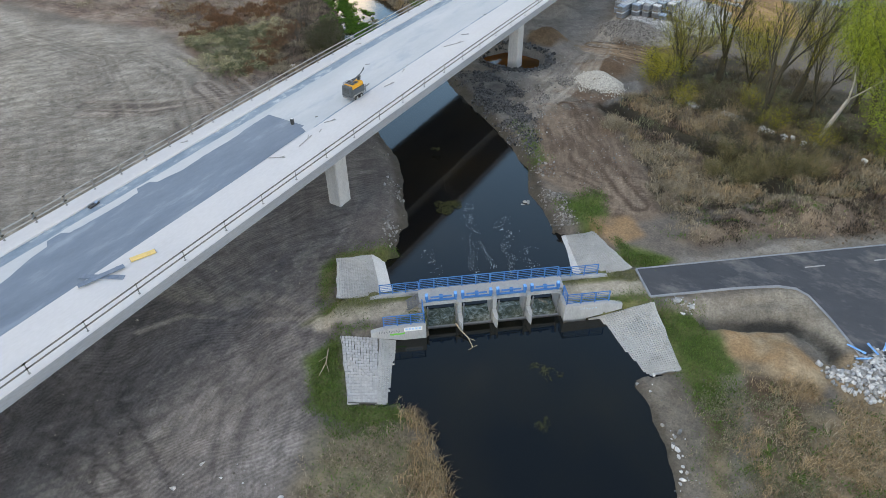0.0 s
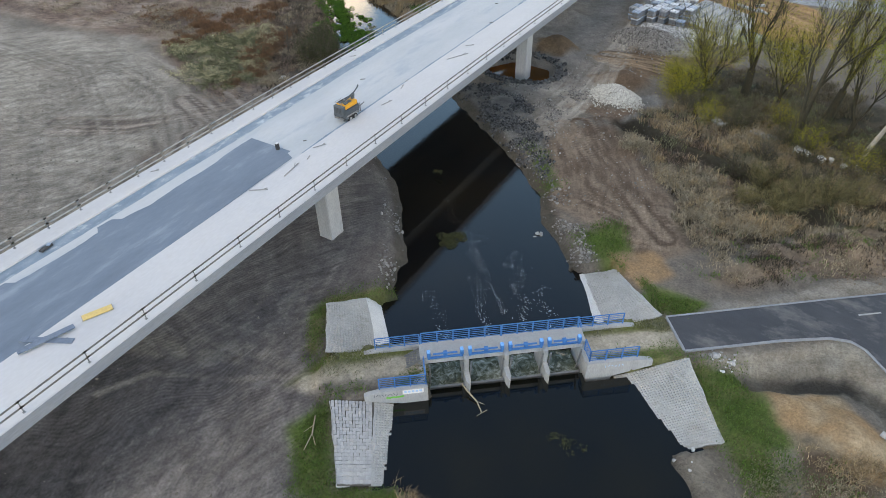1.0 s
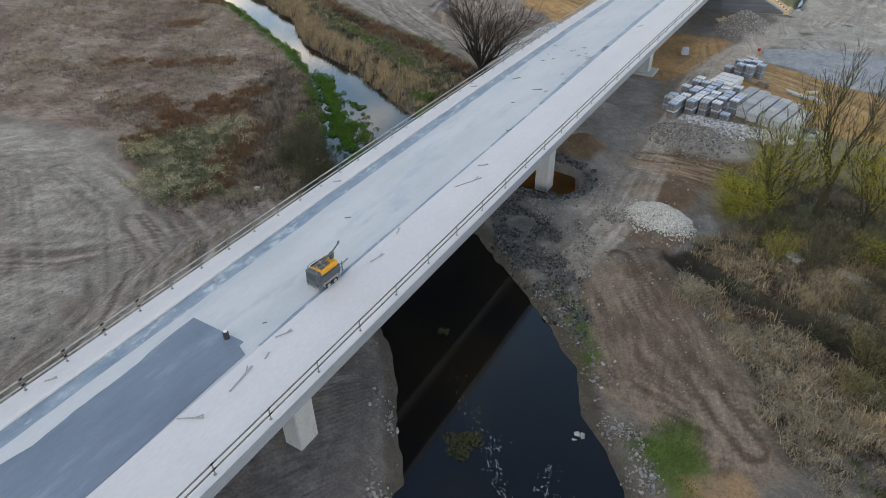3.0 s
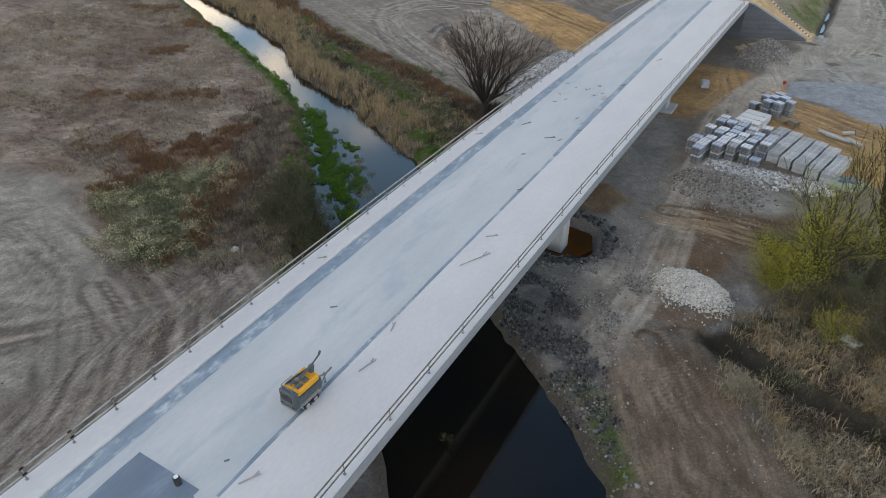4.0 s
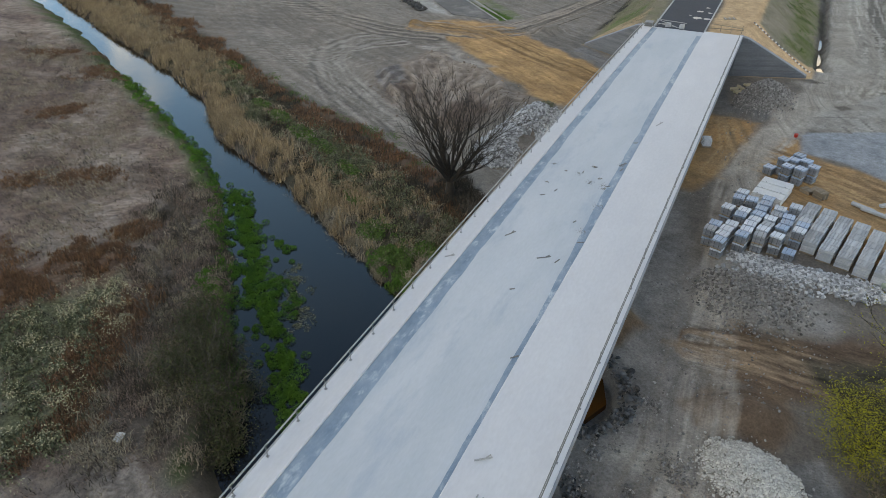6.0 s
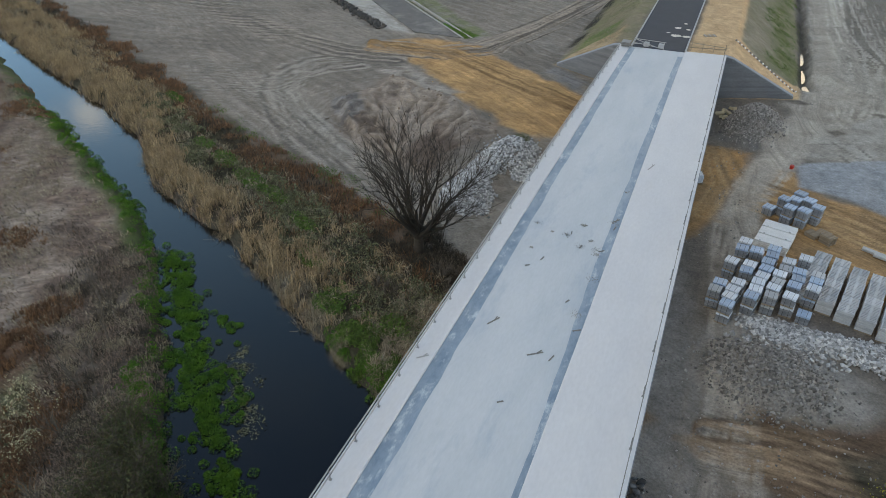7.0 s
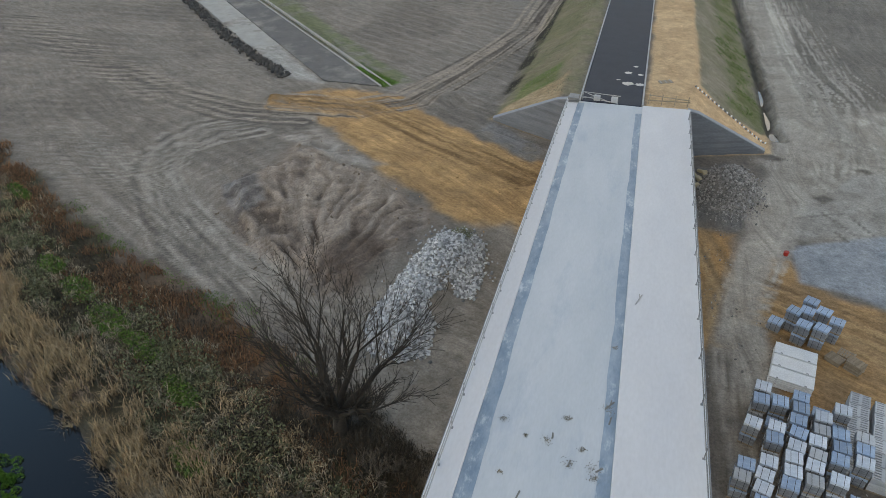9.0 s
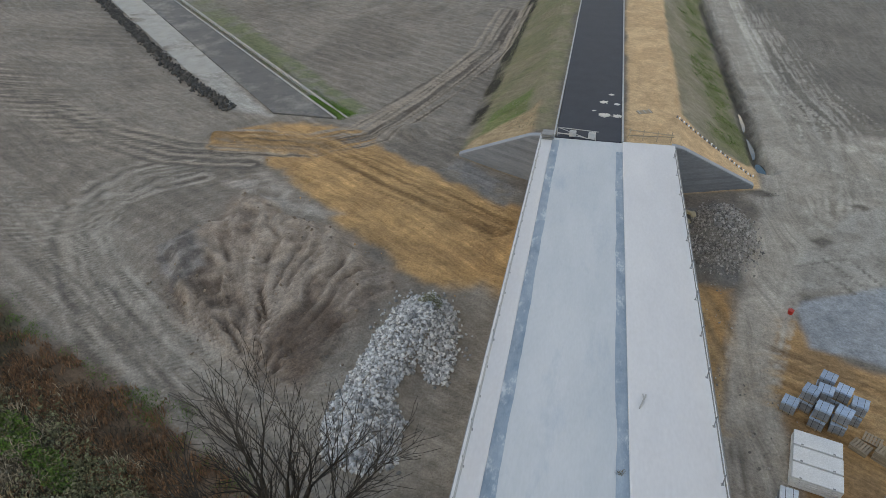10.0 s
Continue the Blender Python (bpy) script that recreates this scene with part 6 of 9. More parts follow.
apron_dl = slope_sheet("pavement_bank_a", (-1, 1), 0.0, 1.0, M_APRON, "worn pale stone paving on the sloping bank")
apron_dr = slope_sheet("pavement_bank_b", (1, 1), 0.0, 1.0, M_APRON, "worn pale stone paving on the sloping bank")
apron_ul = slope_sheet("pavement_bank_c", (-1, -1), 0.0, 1.0, M_APRON, "stone sett paving on the sloping bank above the weir")
apron_ur = slope_sheet("pavement_bank_d", (1, -1), 0.0, 1.0, M_APRON, "worn pale stone paving on the sloping bank above the weir")
slope_sheet("edge_slab", (-1, 1), 0.01, 0.27, M_SLAB, "", 0.03, 5, 12, apron_dl)
slope_sheet("edge_slab", (1, 1), 0.01, 0.16, M_SLAB, "", 0.03, 3, 12, apron_dr)

# churned water between the piers
bm = bmesh.new()
rows = []
for i in range(49):
    row = []
    for j in range(17):
        u, v = -6.0 + 11.5 * i / 48, -1.35 + 4.6 * j / 16
        x, y = world_xy(u, v)
        row.append(bm.verts.new((x, y, WATER_DOWN + 0.06 + 0.10 * float(fbm(np.array(x), np.array(y), 0.9, 3, 44)) - 0.015 * j)))
    rows.append(row)
for a, b in zip(rows, rows[1:]):
    for j in range(16):
        bm.faces.new((a[j], b[j], b[j + 1], a[j + 1]))
tagged(part("water_race", bm, M_RACE), "churning greenish water below the gates", "water", kind="structure")


# ---- trailer compressor on the deck ----
def compressor():
    y0 = 49.6
    t = thing("trailer_compressor", "yellow and dark grey trailer compressor with twin axles", "compressor", m=pose(-41.05, y0, deck_z(y0) + 0.01, 0, 0, -3) @ Matrix.Scale(0.88, 4))
    bm = bmesh.new()
    pts = [(-1.22, 0.58), (1.15, 0.58), (1.25, 0.9), (1.25, 1.42), (-1.25, 1.42), (-1.32, 0.8)]
    a = [bm.verts.new((-0.68, y, z)) for y, z in pts]
    b = [bm.verts.new((0.68, y, z)) for y, z in pts]
    bm.faces.new(a)
    bm.faces.new(b[::-1])
    for i in range(len(pts)):
        j = (i + 1) % len(pts)
        bm.faces.new((a[i], a[j], b[j], b[i]))
    bmesh.ops.recalc_face_normals(bm, faces=bm.faces)
    bmesh.ops.bevel(bm, geom=list(bm.edges), offset=0.05, segments=2, affect="EDGES")
    body = part("body", bm, M_GREYB, t, "slate grey lower bodywork")
    bm = bmesh.new()
    box(bm, (0, 0.12, 1.66), (1.38, 2.0, 0.52), bevel=0.12)
    part("hood", bm, M_YEL, t, "yellow hood")
    bm = bmesh.new()
    box(bm, (0, -1.06, 1.44), (1.36, 0.46, 0.86), bevel=0.08)
    rear = part("rear_panel", bm, M_GREYB, t)
    bm = bmesh.new()
    for k in range(5):
        box(bm, (0, -1.30, 1.14 + 0.13 * k), (0.95, 0.03, 0.05))
    part("grille", bm, M_DARKIT, rear)
    for s in (-1, 1):
        bm = bmesh.new()
        box(bm, (0.5 * s, -1.33, 0.78), (0.22, 0.04, 0.1))
        part("tail_light", bm, M_DARKIT, rear)
        for k in range(2):
            bm = bmesh.new()
            box(bm, (0.70 * s, -0.55 + 0.95 * k, 1.08), (0.03, 0.85, 0.5), bevel=0.01)
            part("side_door", bm, M_GREYB, body)
    for k, (x, y) in enumerate(((-0.3, -0.5), (0.34, -0.45), (-0.28, 0.1), (0.32, 0.15))):
        bm = bmesh.new()
        box(bm, (x, y, 1.98), (0.40, 0.44, 0.16), bevel=0.04)
        part("vent_box", bm, M_GREYB if k % 2 else M_STEEL, t)
    bm = bmesh.new()
    for s in (-1, 1):
        tube(bm, (0.45 * s, -1.15, 1.88), (0.45 * s, -1.15, 2.22), 0.025)
        tube(bm, (0.45 * s, -0.2, 1.88), (0.45 * s, -0.2, 2.22), 0.025)
        tube(bm, (0.45 * s, -1.15, 2.22), (0.45 * s, -0.2, 2.22), 0.025)
    tube(bm, (-0.45, -1.15, 2.22), (0.45, -1.15, 2.22), 0.025)
    part("roof_rack", bm, M_STEEL, t)
    bm = bmesh.new()
    tube(bm, (0.0, -0.2, 1.88), (0.0, -0.2, 2.25), 0.12, n=10)
    part("exhaust", bm, M_STEEL, t)
    bm = bmesh.new()
    for s in (-1, 1):
        box(bm, (0.5 * s, 0, 0.5), (0.1, 2.5, 0.14))
    box(bm, (0, -1.25, 0.5), (1.3, 0.1, 0.16))
    box(bm, (0, 1.2, 0.5), (1.1, 0.1, 0.14))
    part("chassis", bm, M_STEEL, t)
    for s in (-1, 1):
        for k in (-0.37, 0.37):
            bm = bmesh.new()
            tube(bm, (0.72 * s - 0.1, k, 0.33), (0.72 * s + 0.1, k, 0.33), 0.33, n=18)
            wheel = part("tyre", bm, M_RUB, t)
            bm = bmesh.new()
            tube(bm, (0.72 * s - 0.11, k, 0.33), (0.72 * s + 0.11, k, 0.33), 0.17, n=12)
            part("rim", bm, M_RAILG, wheel)
        bm = bmesh.new()
        box(bm, (0.74 * s, 0, 0.72), (0.3, 1.6, 0.04), bevel=0.01)
        box(bm, (0.74 * s, 0.85, 0.6), (0.3, 0.04, 0.24))
        box(bm, (0.74 * s, -0.85, 0.6), (0.3, 0.04, 0.24))
        part("mudguard", bm, M_RAILG, t)
    bm = bmesh.new()
    for s in (-1, 1):
        tube(bm, (0.45 * s, 1.2, 0.5), (0.0, 2.3, 0.55), 0.06)
    tube(bm, (0, 2.2, 0.55), (0, 2.75, 0.62), 0.07)
    box(bm, (0, 2.75, 0.64), (0.12, 0.22, 0.12), bevel=0.02)
    part("drawbar", bm, M_STEEL, t)
    bm = bmesh.new()
    tube(bm, (0.12, 2.0, 0.02), (0.12, 2.0, 0.95), 0.05)
    tube(bm, (0.12, 2.0, 0.02), (0.12, 2.0, 0.05), 0.1, n=8)
    part("jack", bm, M_STEEL, t)
    bm = bmesh.new()
    box(bm, (0.1, 0.98, 2.0), (0.3, 0.3, 0.9), bevel=0.03, tilt=(-14, 0, 0))
    part("mast", bm, M_GREYB, t)
    bm = bmesh.new()
    tube(bm, (0.0, -0.5, 1.98), (0.14, 1.1, 2.46), 0.10, n=8)
    tube(bm, (0.14, 1.1, 2.46), (0.26, 1.8, 2.96), 0.06, n=8)
    tube(bm, (0.25, 1.7, 2.9), (0.27, 1.85, 3.14), 0.08, n=8)
    part("boom", bm, M_GREYB, t)
    bm = bmesh.new()
    tube(bm, (-0.35, -0.9, 2.1), (-0.12, 0.4, 2.2), 0.06, n=8)
    tube(bm, (-0.12, 0.4, 2.2), (0.1, 1.0, 2.36), 0.06, n=8)
    part("hose", bm, M_DARKIT, t)
    return t


compressor()


# ---- loose things on the deck ----
bm = bmesh.new()
tube(bm, (0, 0, 0), (0, 0, 0.5), 0.19, n=14)
tube(bm, (0, 0, 0.5), (0, 0, 0.58), 0.1, n=10)
can = thing("canister", "dark canister with a pale lid beside the sealing coat", "canister", m=pose(-42.9, 42.0, deck_z(42) + 0.01))
part("drum", bm, M_DARKIT, can)
part("lid", tubes(((0, 0, 0.56), (0, 0, 0.62), 0.12), n=10), M_WHITE, can)
bm = bmesh.new()
box(bm, (0, 0, 0.09), (0.34, 1.0, 0.16), bevel=0.03)
crate = thing("tool_box", "dark tool box lying in the gutter strip", "tool box", m=pose(-48.0, 23.2, deck_z(23) + 0.02, 0, 0, 8))
part("case", bm, M_DARKIT, crate)
bm = bmesh.new()
box(bm, (0.02, 0.25, 0.22), (0.26, 0.3, 0.1), bevel=0.02, rot=20)
part("lid", bm, M_FILMB, crate)
for ang, zz in ((28.0, 0.235), (72.0, 0.345)):
    p = thing("plank", "blue-grey formwork plank lying crossed on the walkway", "plank", "crossed planks", m=pose(-39.55, 17.6, deck_z(17) + zz, 0, 0, ang))
    bm = bmesh.new()
    box(bm, (0, 0, 0), (3.3, 0.42, 0.09), bevel=0.012)
    part("board", bm, M_BBOARD, p)
    for k in (-1.2, 0, 1.2):
        bm = bmesh.new()
        box(bm, (k, 0, 0.055), (0.08, 0.42, 0.03))
        part("batten", bm, M_BBOARD, p)
p = thing("plank", "yellow formwork board lying on the walkway", "plank", m=pose(-38.9, 20.7, deck_z(20) + 0.26, 0, 0, 66))
bm = bmesh.new()
box(bm, (0, 0, 0), (1.9, 0.55, 0.06), bevel=0.012)
part("board", bm, M_YBOARD, p)
for s in (-0.93, 0.93):
    bm = bmesh.new()
    box(bm, (s, 0, 0.0), (0.04, 0.56, 0.065))
    part("end_strip", bm, M_RAILG, p)

rng = random.Random(7)
SCRAPS = [(-41.03, 107.2, 0.9), (-41.2, 102.3, 0.5), (-42.85, 102.3, 0.5), (-42.67, 89.2, 1.1), (-41.6, 89.2, 0.6), (-46.2, 91.2, 1.1), (-40.75, 92.4, 0.6), (-39.8, 118.0, 1.3),
          (-46.0, 98.3, 0.4), (-42.1, 95.2, 0.4), (-43.4, 84.5, 0.4), (-39.3, 70.0, 1.0), (-38.95, 66.6, 2.8), (-40.4, 58.7, 0.5), (-44.8, 57.1, 0.5), (-40.7, 78.1, 0.6), (-40.9, 106.0, 0.6), (-40.0, 57.3, 0.9), (-39.36, 53.6, 1.4),
          (-39.8, 44.0, 1.2), (-39.4, 42.0, 0.6), (-39.7, 36.2, 1.5), (-39.4, 39.8, 2.2), (-41.8, 44.3, 0.3), (-49.1, 86.0, 0.8), (-49.0, 61.0, 0.7), (-49.2, 34.0, 0.7), (-44.0, 104.0, 0.4), (-43.2, 105.5, 0.35), (-45.2, 99.6, 0.5)]
for x, y, ll in SCRAPS:
    on_walk = x > -40.5 or x < -48.2
    t = thing("timber_scrap", "weathered scrap of formwork timber on the deck", "timber scrap", "scraps on the deck", m=pose(x, y, deck_z(y) + (0.235 if on_walk else 0.03), 0, 0, 70 + rng.uniform(-40, 40)))
    bm = bmesh.new()
    box(bm, (0, 0, 0), (ll, 0.09, 0.05), bevel=0.008)
    part("strip", bm, M_RAILG if on_walk else M_RAILW, t)
    if ll > 0.65:
        bm = bmesh.new()
        box(bm, (ll * 0.3, 0.1, 0.005), (ll * 0.35, 0.07, 0.05), rot=25, bevel=0.008)
        part("strip", bm, M_RAILG if on_walk else M_RAILW, t)

# barrier across the road at the deck's end
barrier = thing("road_barrier", "grey tubular road barrier on concrete feet", "barrier", m=pose(-45.6, 157.4, 4.25, 0, 0, -3))
for x in (-0.9, 1.2):
    bm = bmesh.new()
    box(bm, (x, 0.55, 0.3), (0.75, 0.6, 0.6), bevel=0.05)
    part("block", bm, M_CONC, barrier)
for a, b in (((-2.6, 0.3, 1.0), (1.9, 0.2, 0.95)), ((-2.6, -0.1, 0.55), (1.6, -0.35, 0.25)), ((-2.4, 0.4, 0.9), (0.8, -0.5, 0.35)), ((-2.6, 0, 0.3), (-1.0, -0.2, 0.7)), ((1.6, 0.2, 0.9), (1.7, -0.3, 0.05)), ((-2.6, 0.1, 0.05), (-2.6, 0.2, 1.1))):
    part("pipe", tubes((a, b, 0.045), n=6), M_RAILG, barrier)
pack = thing("scaffold_stack", "dark stack of scaffold parts at the deck's corner", "stack", m=pose(-49.2, 156.6, deck_z(156.6) + 0.2, 0, 0, 4))
for k in range(5):
    bm = bmesh.new()
    box(bm, (0.05 * math.sin(k * 2), 0.06 * math.cos(k * 3), 0.08 + 0.13 * k), (1.2, 1.3, 0.09), rot=6 * math.sin(k * 1.3), bevel=0.01)
    part("frame", bm, M_RAILW if k % 2 else M_STEEL, pack)
fence = thing("site_fence", "rough timber fence across the walkway's end", "fence", m=pose(-38.0, 158.4, 4.2))
for k in range(4):
    part("post", tubes(((-2.3 + 1.5 * k, 0, 0), (-2.25 + 1.5 * k, 0.05, 1.3), 0.05)), M_WOOD, fence)
for z, s in ((1.0, 0.08), (0.55, -0.06)):
    bm = bmesh.new()
    box(bm, (0, 0.07, z), (4.9, 0.04, 0.12), tilt=(0, s * 40, 0))
    part("plank", bm, M_WOOD, fence)
form = thing("formwork_panel", "pale timber formwork panel lying on the sand", "panel", m=pose(-38.4, 166.6, 4.13, 3, 0, 25))
part("sheet", boxes(((0, 0, 0), (1.9, 0.9, 0.06)), bevel=0.01), M_WOOD, form)
for k in range(3):
    part("batten", boxes(((-0.7 + 0.7 * k, 0, 0.06), (0.08, 0.9, 0.06))), M_RAILG, form)
for k, (x, y, s) in enumerate(((-43.2, 168.4, 0.6), (-41.7, 168.0, 0.45), (-43.1, 164.4, 0.85), (-41.6, 164.4, 0.7), (-42.4, 171.0, 0.4), (-44.4, 165.6, 0.3))):
    bm = bmesh.new()
    bmesh.ops.create_icosphere(bm, subdivisions=3, radius=s * 0.75)
    for v in bm.verts:
        v.co = Vector((v.co.x * (1 + 0.9 * noise.noise(v.co * 4 + Vector((k, 0, 0)))), v.co.y * (0.7 + 0.9 * noise.noise(v.co * 5 + Vector((0, k, 0)))), max(v.co.z, -0.02) * 0.16))
    ob = part("spilt_mortar", bm, M_CHALK)
    ob.location = (x, y, 4.245)
    tagged(ob, "pale heap of spilt mortar on black asphalt", "mortar", "mortar heaps")

# stone-lined drain down the embankment
drain = thing("drain_chute", "row of small pale blocks lining a drain down the sand bank", "drain")
for k in range(34):
    f = k / 33
    x, y = -34.6 + 9.6 * f, 166.0 - 2.2 * f
    z = float(ground_z(x, y))
    bm = bmesh.new()
    box(bm, (x, y, z + 0.06), (0.17, 0.34, 0.18), rot=-13, bevel=0.02)
    part("block", bm, M_WHITE if k % 2 else M_CONC_DARK, drain)
DITCH_POOLS = [(-23.5, 167.2, 0.75, 1.5), (-24.0, 172.8, 0.55, 3.4), (-24.2, 181.4, 0.75, 3.6), (-24.4, 190.4, 0.3, 2.2), (-24.7, 197.5, 0.3, 2.6), (-24.9, 212.0, 0.3, 5.0)]
for k, (cx, cy, a, b) in enumerate(DITCH_POOLS):
    rim = []
    for i in range(18):
        th = 2 * math.pi * i / 18
        w = 1 + 0.22 * noise.noise(Vector((math.cos(th) * 1.5, math.sin(th) * 1.5, 4.0 * k)))
        rim.append((cx + a * w * math.cos(th), cy + b * w * math.sin(th)))
    bm = bmesh.new()
    prism(bm, rim, -3.2, -2.66)
    tagged(part("water_ditch", bm, M_POOL), "narrow puddle of still water in the ditch", "water", kind="structure")


# ---- pallets, slabs and packs in the yard ----
def pallet_base(t, w, d):
    for k in range(3):
        part("skid", boxes(((0, -d / 2 + 0.06 + k * (d - 0.12) / 2, 0.05), (w, 0.1, 0.1))), M_WOOD, t)
    part("pallet_deck", boxes(*[((-w / 2 + 0.08 + k * (w - 0.16) / 4, 0, 0.115), (0.14, d, 0.03)) for k in range(5)]), M_WOOD, t)


def slotted(bm, w, d, z0, z1, nx, ny):
    """One slab with nx by ny open slots through it."""
    xs, ys = [-w / 2], [-d / 2]
    for i in range(nx):
        xs += [-w / 2 + (i + 0.16) * w / nx, -w / 2 + (i + 0.84) * w / nx]
    for j in range(ny):
        ys += [-d / 2 + (j + 0.27) * d / ny, -d / 2 + (j + 0.73) * d / ny]
    xs, ys = xs + [w / 2], ys + [d / 2]
    grid = {(i, j, k): bm.verts.new((x, y, z)) for i, x in enumerate(xs) for j, y in enumerate(ys) for k, z in enumerate((z0, z1))}

    def solid(i, j):
        return 0 <= i < len(xs) - 1 and 0 <= j < len(ys) - 1 and not (i % 2 and j % 2)

    for i in range(len(xs) - 1):
        for j in range(len(ys) - 1):
            if not solid(i, j):
                continue
            bm.faces.new([grid[i, j, 1], grid[i + 1, j, 1], grid[i + 1, j + 1, 1], grid[i, j + 1, 1]])
            for (di, dj), (a, b) in (((-1, 0), ((i, j + 1), (i, j))), ((1, 0), ((i + 1, j), (i + 1, j + 1))), ((0, -1), ((i, j), (i + 1, j))), ((0, 1), ((i + 1, j + 1), (i, j + 1)))):
                if not solid(i + di, j + dj):
                    bm.faces.new([grid[(*a, 0)], grid[(*b, 0)], grid[(*b, 1)], grid[(*a, 1)]])


def paver_pack(name, label, group, w, d, h, body, film, holes=False, strap=True):
    """A pallet loaded with layers of pavers under a film hood, or with open slabs that show their slots."""
    t = thing(name, label, "pallet", group)
    pallet_base(t, w, d)
    layers = 5
    lh = (h - 0.13) / layers
    for k in range(layers):
        bm = bmesh.new()
        z = 0.13 + lh * (k + 0.5)
        if holes and k == layers - 1:
            slotted(bm, w, d, z - lh / 2 + 0.01, z + lh / 2, 2, 5)
        else:
            box(bm, (0.012 * math.sin(k * 2.3), 0, z), (w, d, lh - 0.022), bevel=0.012)
        # Covered and lower layers take a darker grey that paints in side shade.
        part("paver_layer", bm, M_PAVER if holes or (k == layers - 1 and not film) else M_PAVER_SHADED, t)
    if film:
        bm = bmesh.new()
        made = bmesh.ops.create_cube(bm, size=1.0, matrix=pose(0, 0, h - 0.03) @ Matrix.Diagonal((w + 0.05, d + 0.05, 0.17, 1)))
        bmesh.ops.subdivide_edges(bm, edges=list(bm.edges), cuts=3, use_grid_fill=True)
        for v in bm.verts:
            k = noise.noise(v.co * 4.0 + Vector((w * 10, h * 5, 0)))
            v.co += Vector((0.03 * k, 0.03 * noise.noise(v.co * 5), 0.05 * k))
        part("film_hood", bm, film, t)
    if strap:
        for s in (-1, 1):
            part("strap", boxes(((s * w * 0.22, 0, h + 0.075 if film else h + 0.01), (0.03, d + 0.06, 0.012)), ((s * w * 0.22, d / 2 + 0.032, h / 2), (0.03, 0.012, h)), ((s * w * 0.22, -d / 2 - 0.032, h / 2), (0.03, 0.012, h))), M_DARKIT, t)
    return t


pk_a = paver_pack("paver_pallet", "pallet of grey pavers under a pale film hood", "wrapped pallets in the yard", 1.02, 0.92, 0.98, M_PAVER, M_FILM)
pk_b = paver_pack("paver_pallet", "pallet of grey pavers under a bluish film hood", "wrapped pallets in the yard", 1.02, 0.92, 0.98, M_PAVER_SHADED, M_FILMB)
pk_d = paver_pack("paver_pallet", "pallet of bare grey pavers with straps", "wrapped pallets in the yard", 1.02, 0.92, 0.98, M_PAVER, None)
pk_c = paver_pack("slab_pallet", "pallet of grey slotted grass pavers", "slotted paver pallets in the yard", 1.32, 1.16, 1.35, M_PAVER, None, holes=True, strap=False)
YTURN = -13.0
YC, YS = math.cos(radians(YTURN)), math.sin(radians(YTURN))


def yard(ox, oy, i, j):
    return ox + i * YC - j * YS, oy + i * YS + j * YC


used = set()


def put(src, x, y, z, turn):
    m = pose(x, y, z, 0, 0, turn)
    if src.name in used:
        return copy_thing(src, m)
    used.add(src.name)
    src.matrix_basis = m
    return src


rng = random.Random(12)
COLUMNS = [(0, [0.2, 1.3, 5.1, 7.6, 8.9]), (1, [-1.3, -0.2, 1.0, 2.2, 4.4, 5.5, 6.7, 8.0, 9.2]), (2, [1.0, 2.1, 3.3, 4.4, 5.6, 6.8, 8.0, 9.1]), (3, [2.0, 3.2, 4.3, 5.5, 6.7, 7.9, 9.2]), (4, [2.8, 4.5, 5.6, 6.8, 8.1, 9.2]), (5, [2.4, 5.0, 6.2, 7.3, 8.5])]
for i, js in COLUMNS:
    for j in js:
        x, y = yard(-32.1, 108.6, i * 1.36 + rng.uniform(-0.1, 0.1), j)
        z = float(ground_z(x, y))
        for level in range(2 if rng.random() < 0.9 else 1):
            src = rng.choice((pk_a, pk_a, pk_b, pk_d, pk_a, pk_b))
            put(src, x + rng.uniform(-0.04, 0.04), y + rng.uniform(-0.04, 0.04), z + level * 1.06, YTURN + rng.uniform(-7, 7))
for i in range(6):
    for j in range(6 if i < 5 else 5):
        x, y = yard(-24.6, 112.4, i * 1.62, j * 1.24 - 0.35 * i + 0.15 * (i % 2))
        z = float(ground_z(x, y))
        put(pk_c, x + rng.uniform(-0.04, 0.04), y, z, YTURN + rng.uniform(-2, 2))
for k, (x, y, n) in enumerate([(-27.9, 126.6, 1), (-26.7, 127.0, 2), (-25.2, 128.6, 2), (-24.4, 127.4, 2), (-23.6, 126.3, 2), (-25.7, 127.2, 2), (-26.2, 125.4, 2), (-24.9, 125.2, 2)]):
    for level in range(n):
        put(pk_b, x + 0.05 * level, y, float(ground_z(x, y)) + level * 1.06, -25 + rng.uniform(-8, 8))


def slab_stack():
    for i in range(3):
        x, y = yard(-28.0, 120.0, 0.5, i * 1.5)
        t = thing("concrete_slabs", "stack of long pale concrete road slabs", "slab stack", "slab stacks in the yard", m=pose(x, y, float(ground_z(x, y)) + 0.04, 0, 0, YTURN))
        for k in range(5):
            bm = bmesh.new()
            box(bm, (0.02 * math.sin(k * 2 + i), 0, 0.10 + 0.2 * k), (3.1, 1.34, 0.18), bevel=0.02)
            s = part("slab", bm, M_SLAB, t)
            for e in (-1, 1):
                part("lifting_eye", boxes(((e * 1.0, -0.6, 0.2 + 0.2 * k), (0.16, 0.1, 0.02))), M_STEEL, s)


slab_stack()


def empty_pallet(x, y, n, turn):
    z = float(ground_z(x, y))
    for k in range(n):
        t = thing("wooden_pallet", "empty weathered wooden pallet on the sand", "pallet", "empty pallets", m=pose(x, y, z + 0.01 + 0.145 * k, 0, 0, turn + 3 * math.sin(k * 2)))
        for e in (-0.42, 0, 0.42):
            part("skid", boxes(((0, e, 0.05), (1.2, 0.1, 0.1))), M_WOOD, t)
        for e in range(6):
            part("slat", boxes(((-0.53 + 0.212 * e, 0, 0.12), (0.15, 0.98, 0.025))), M_WOOD, t)


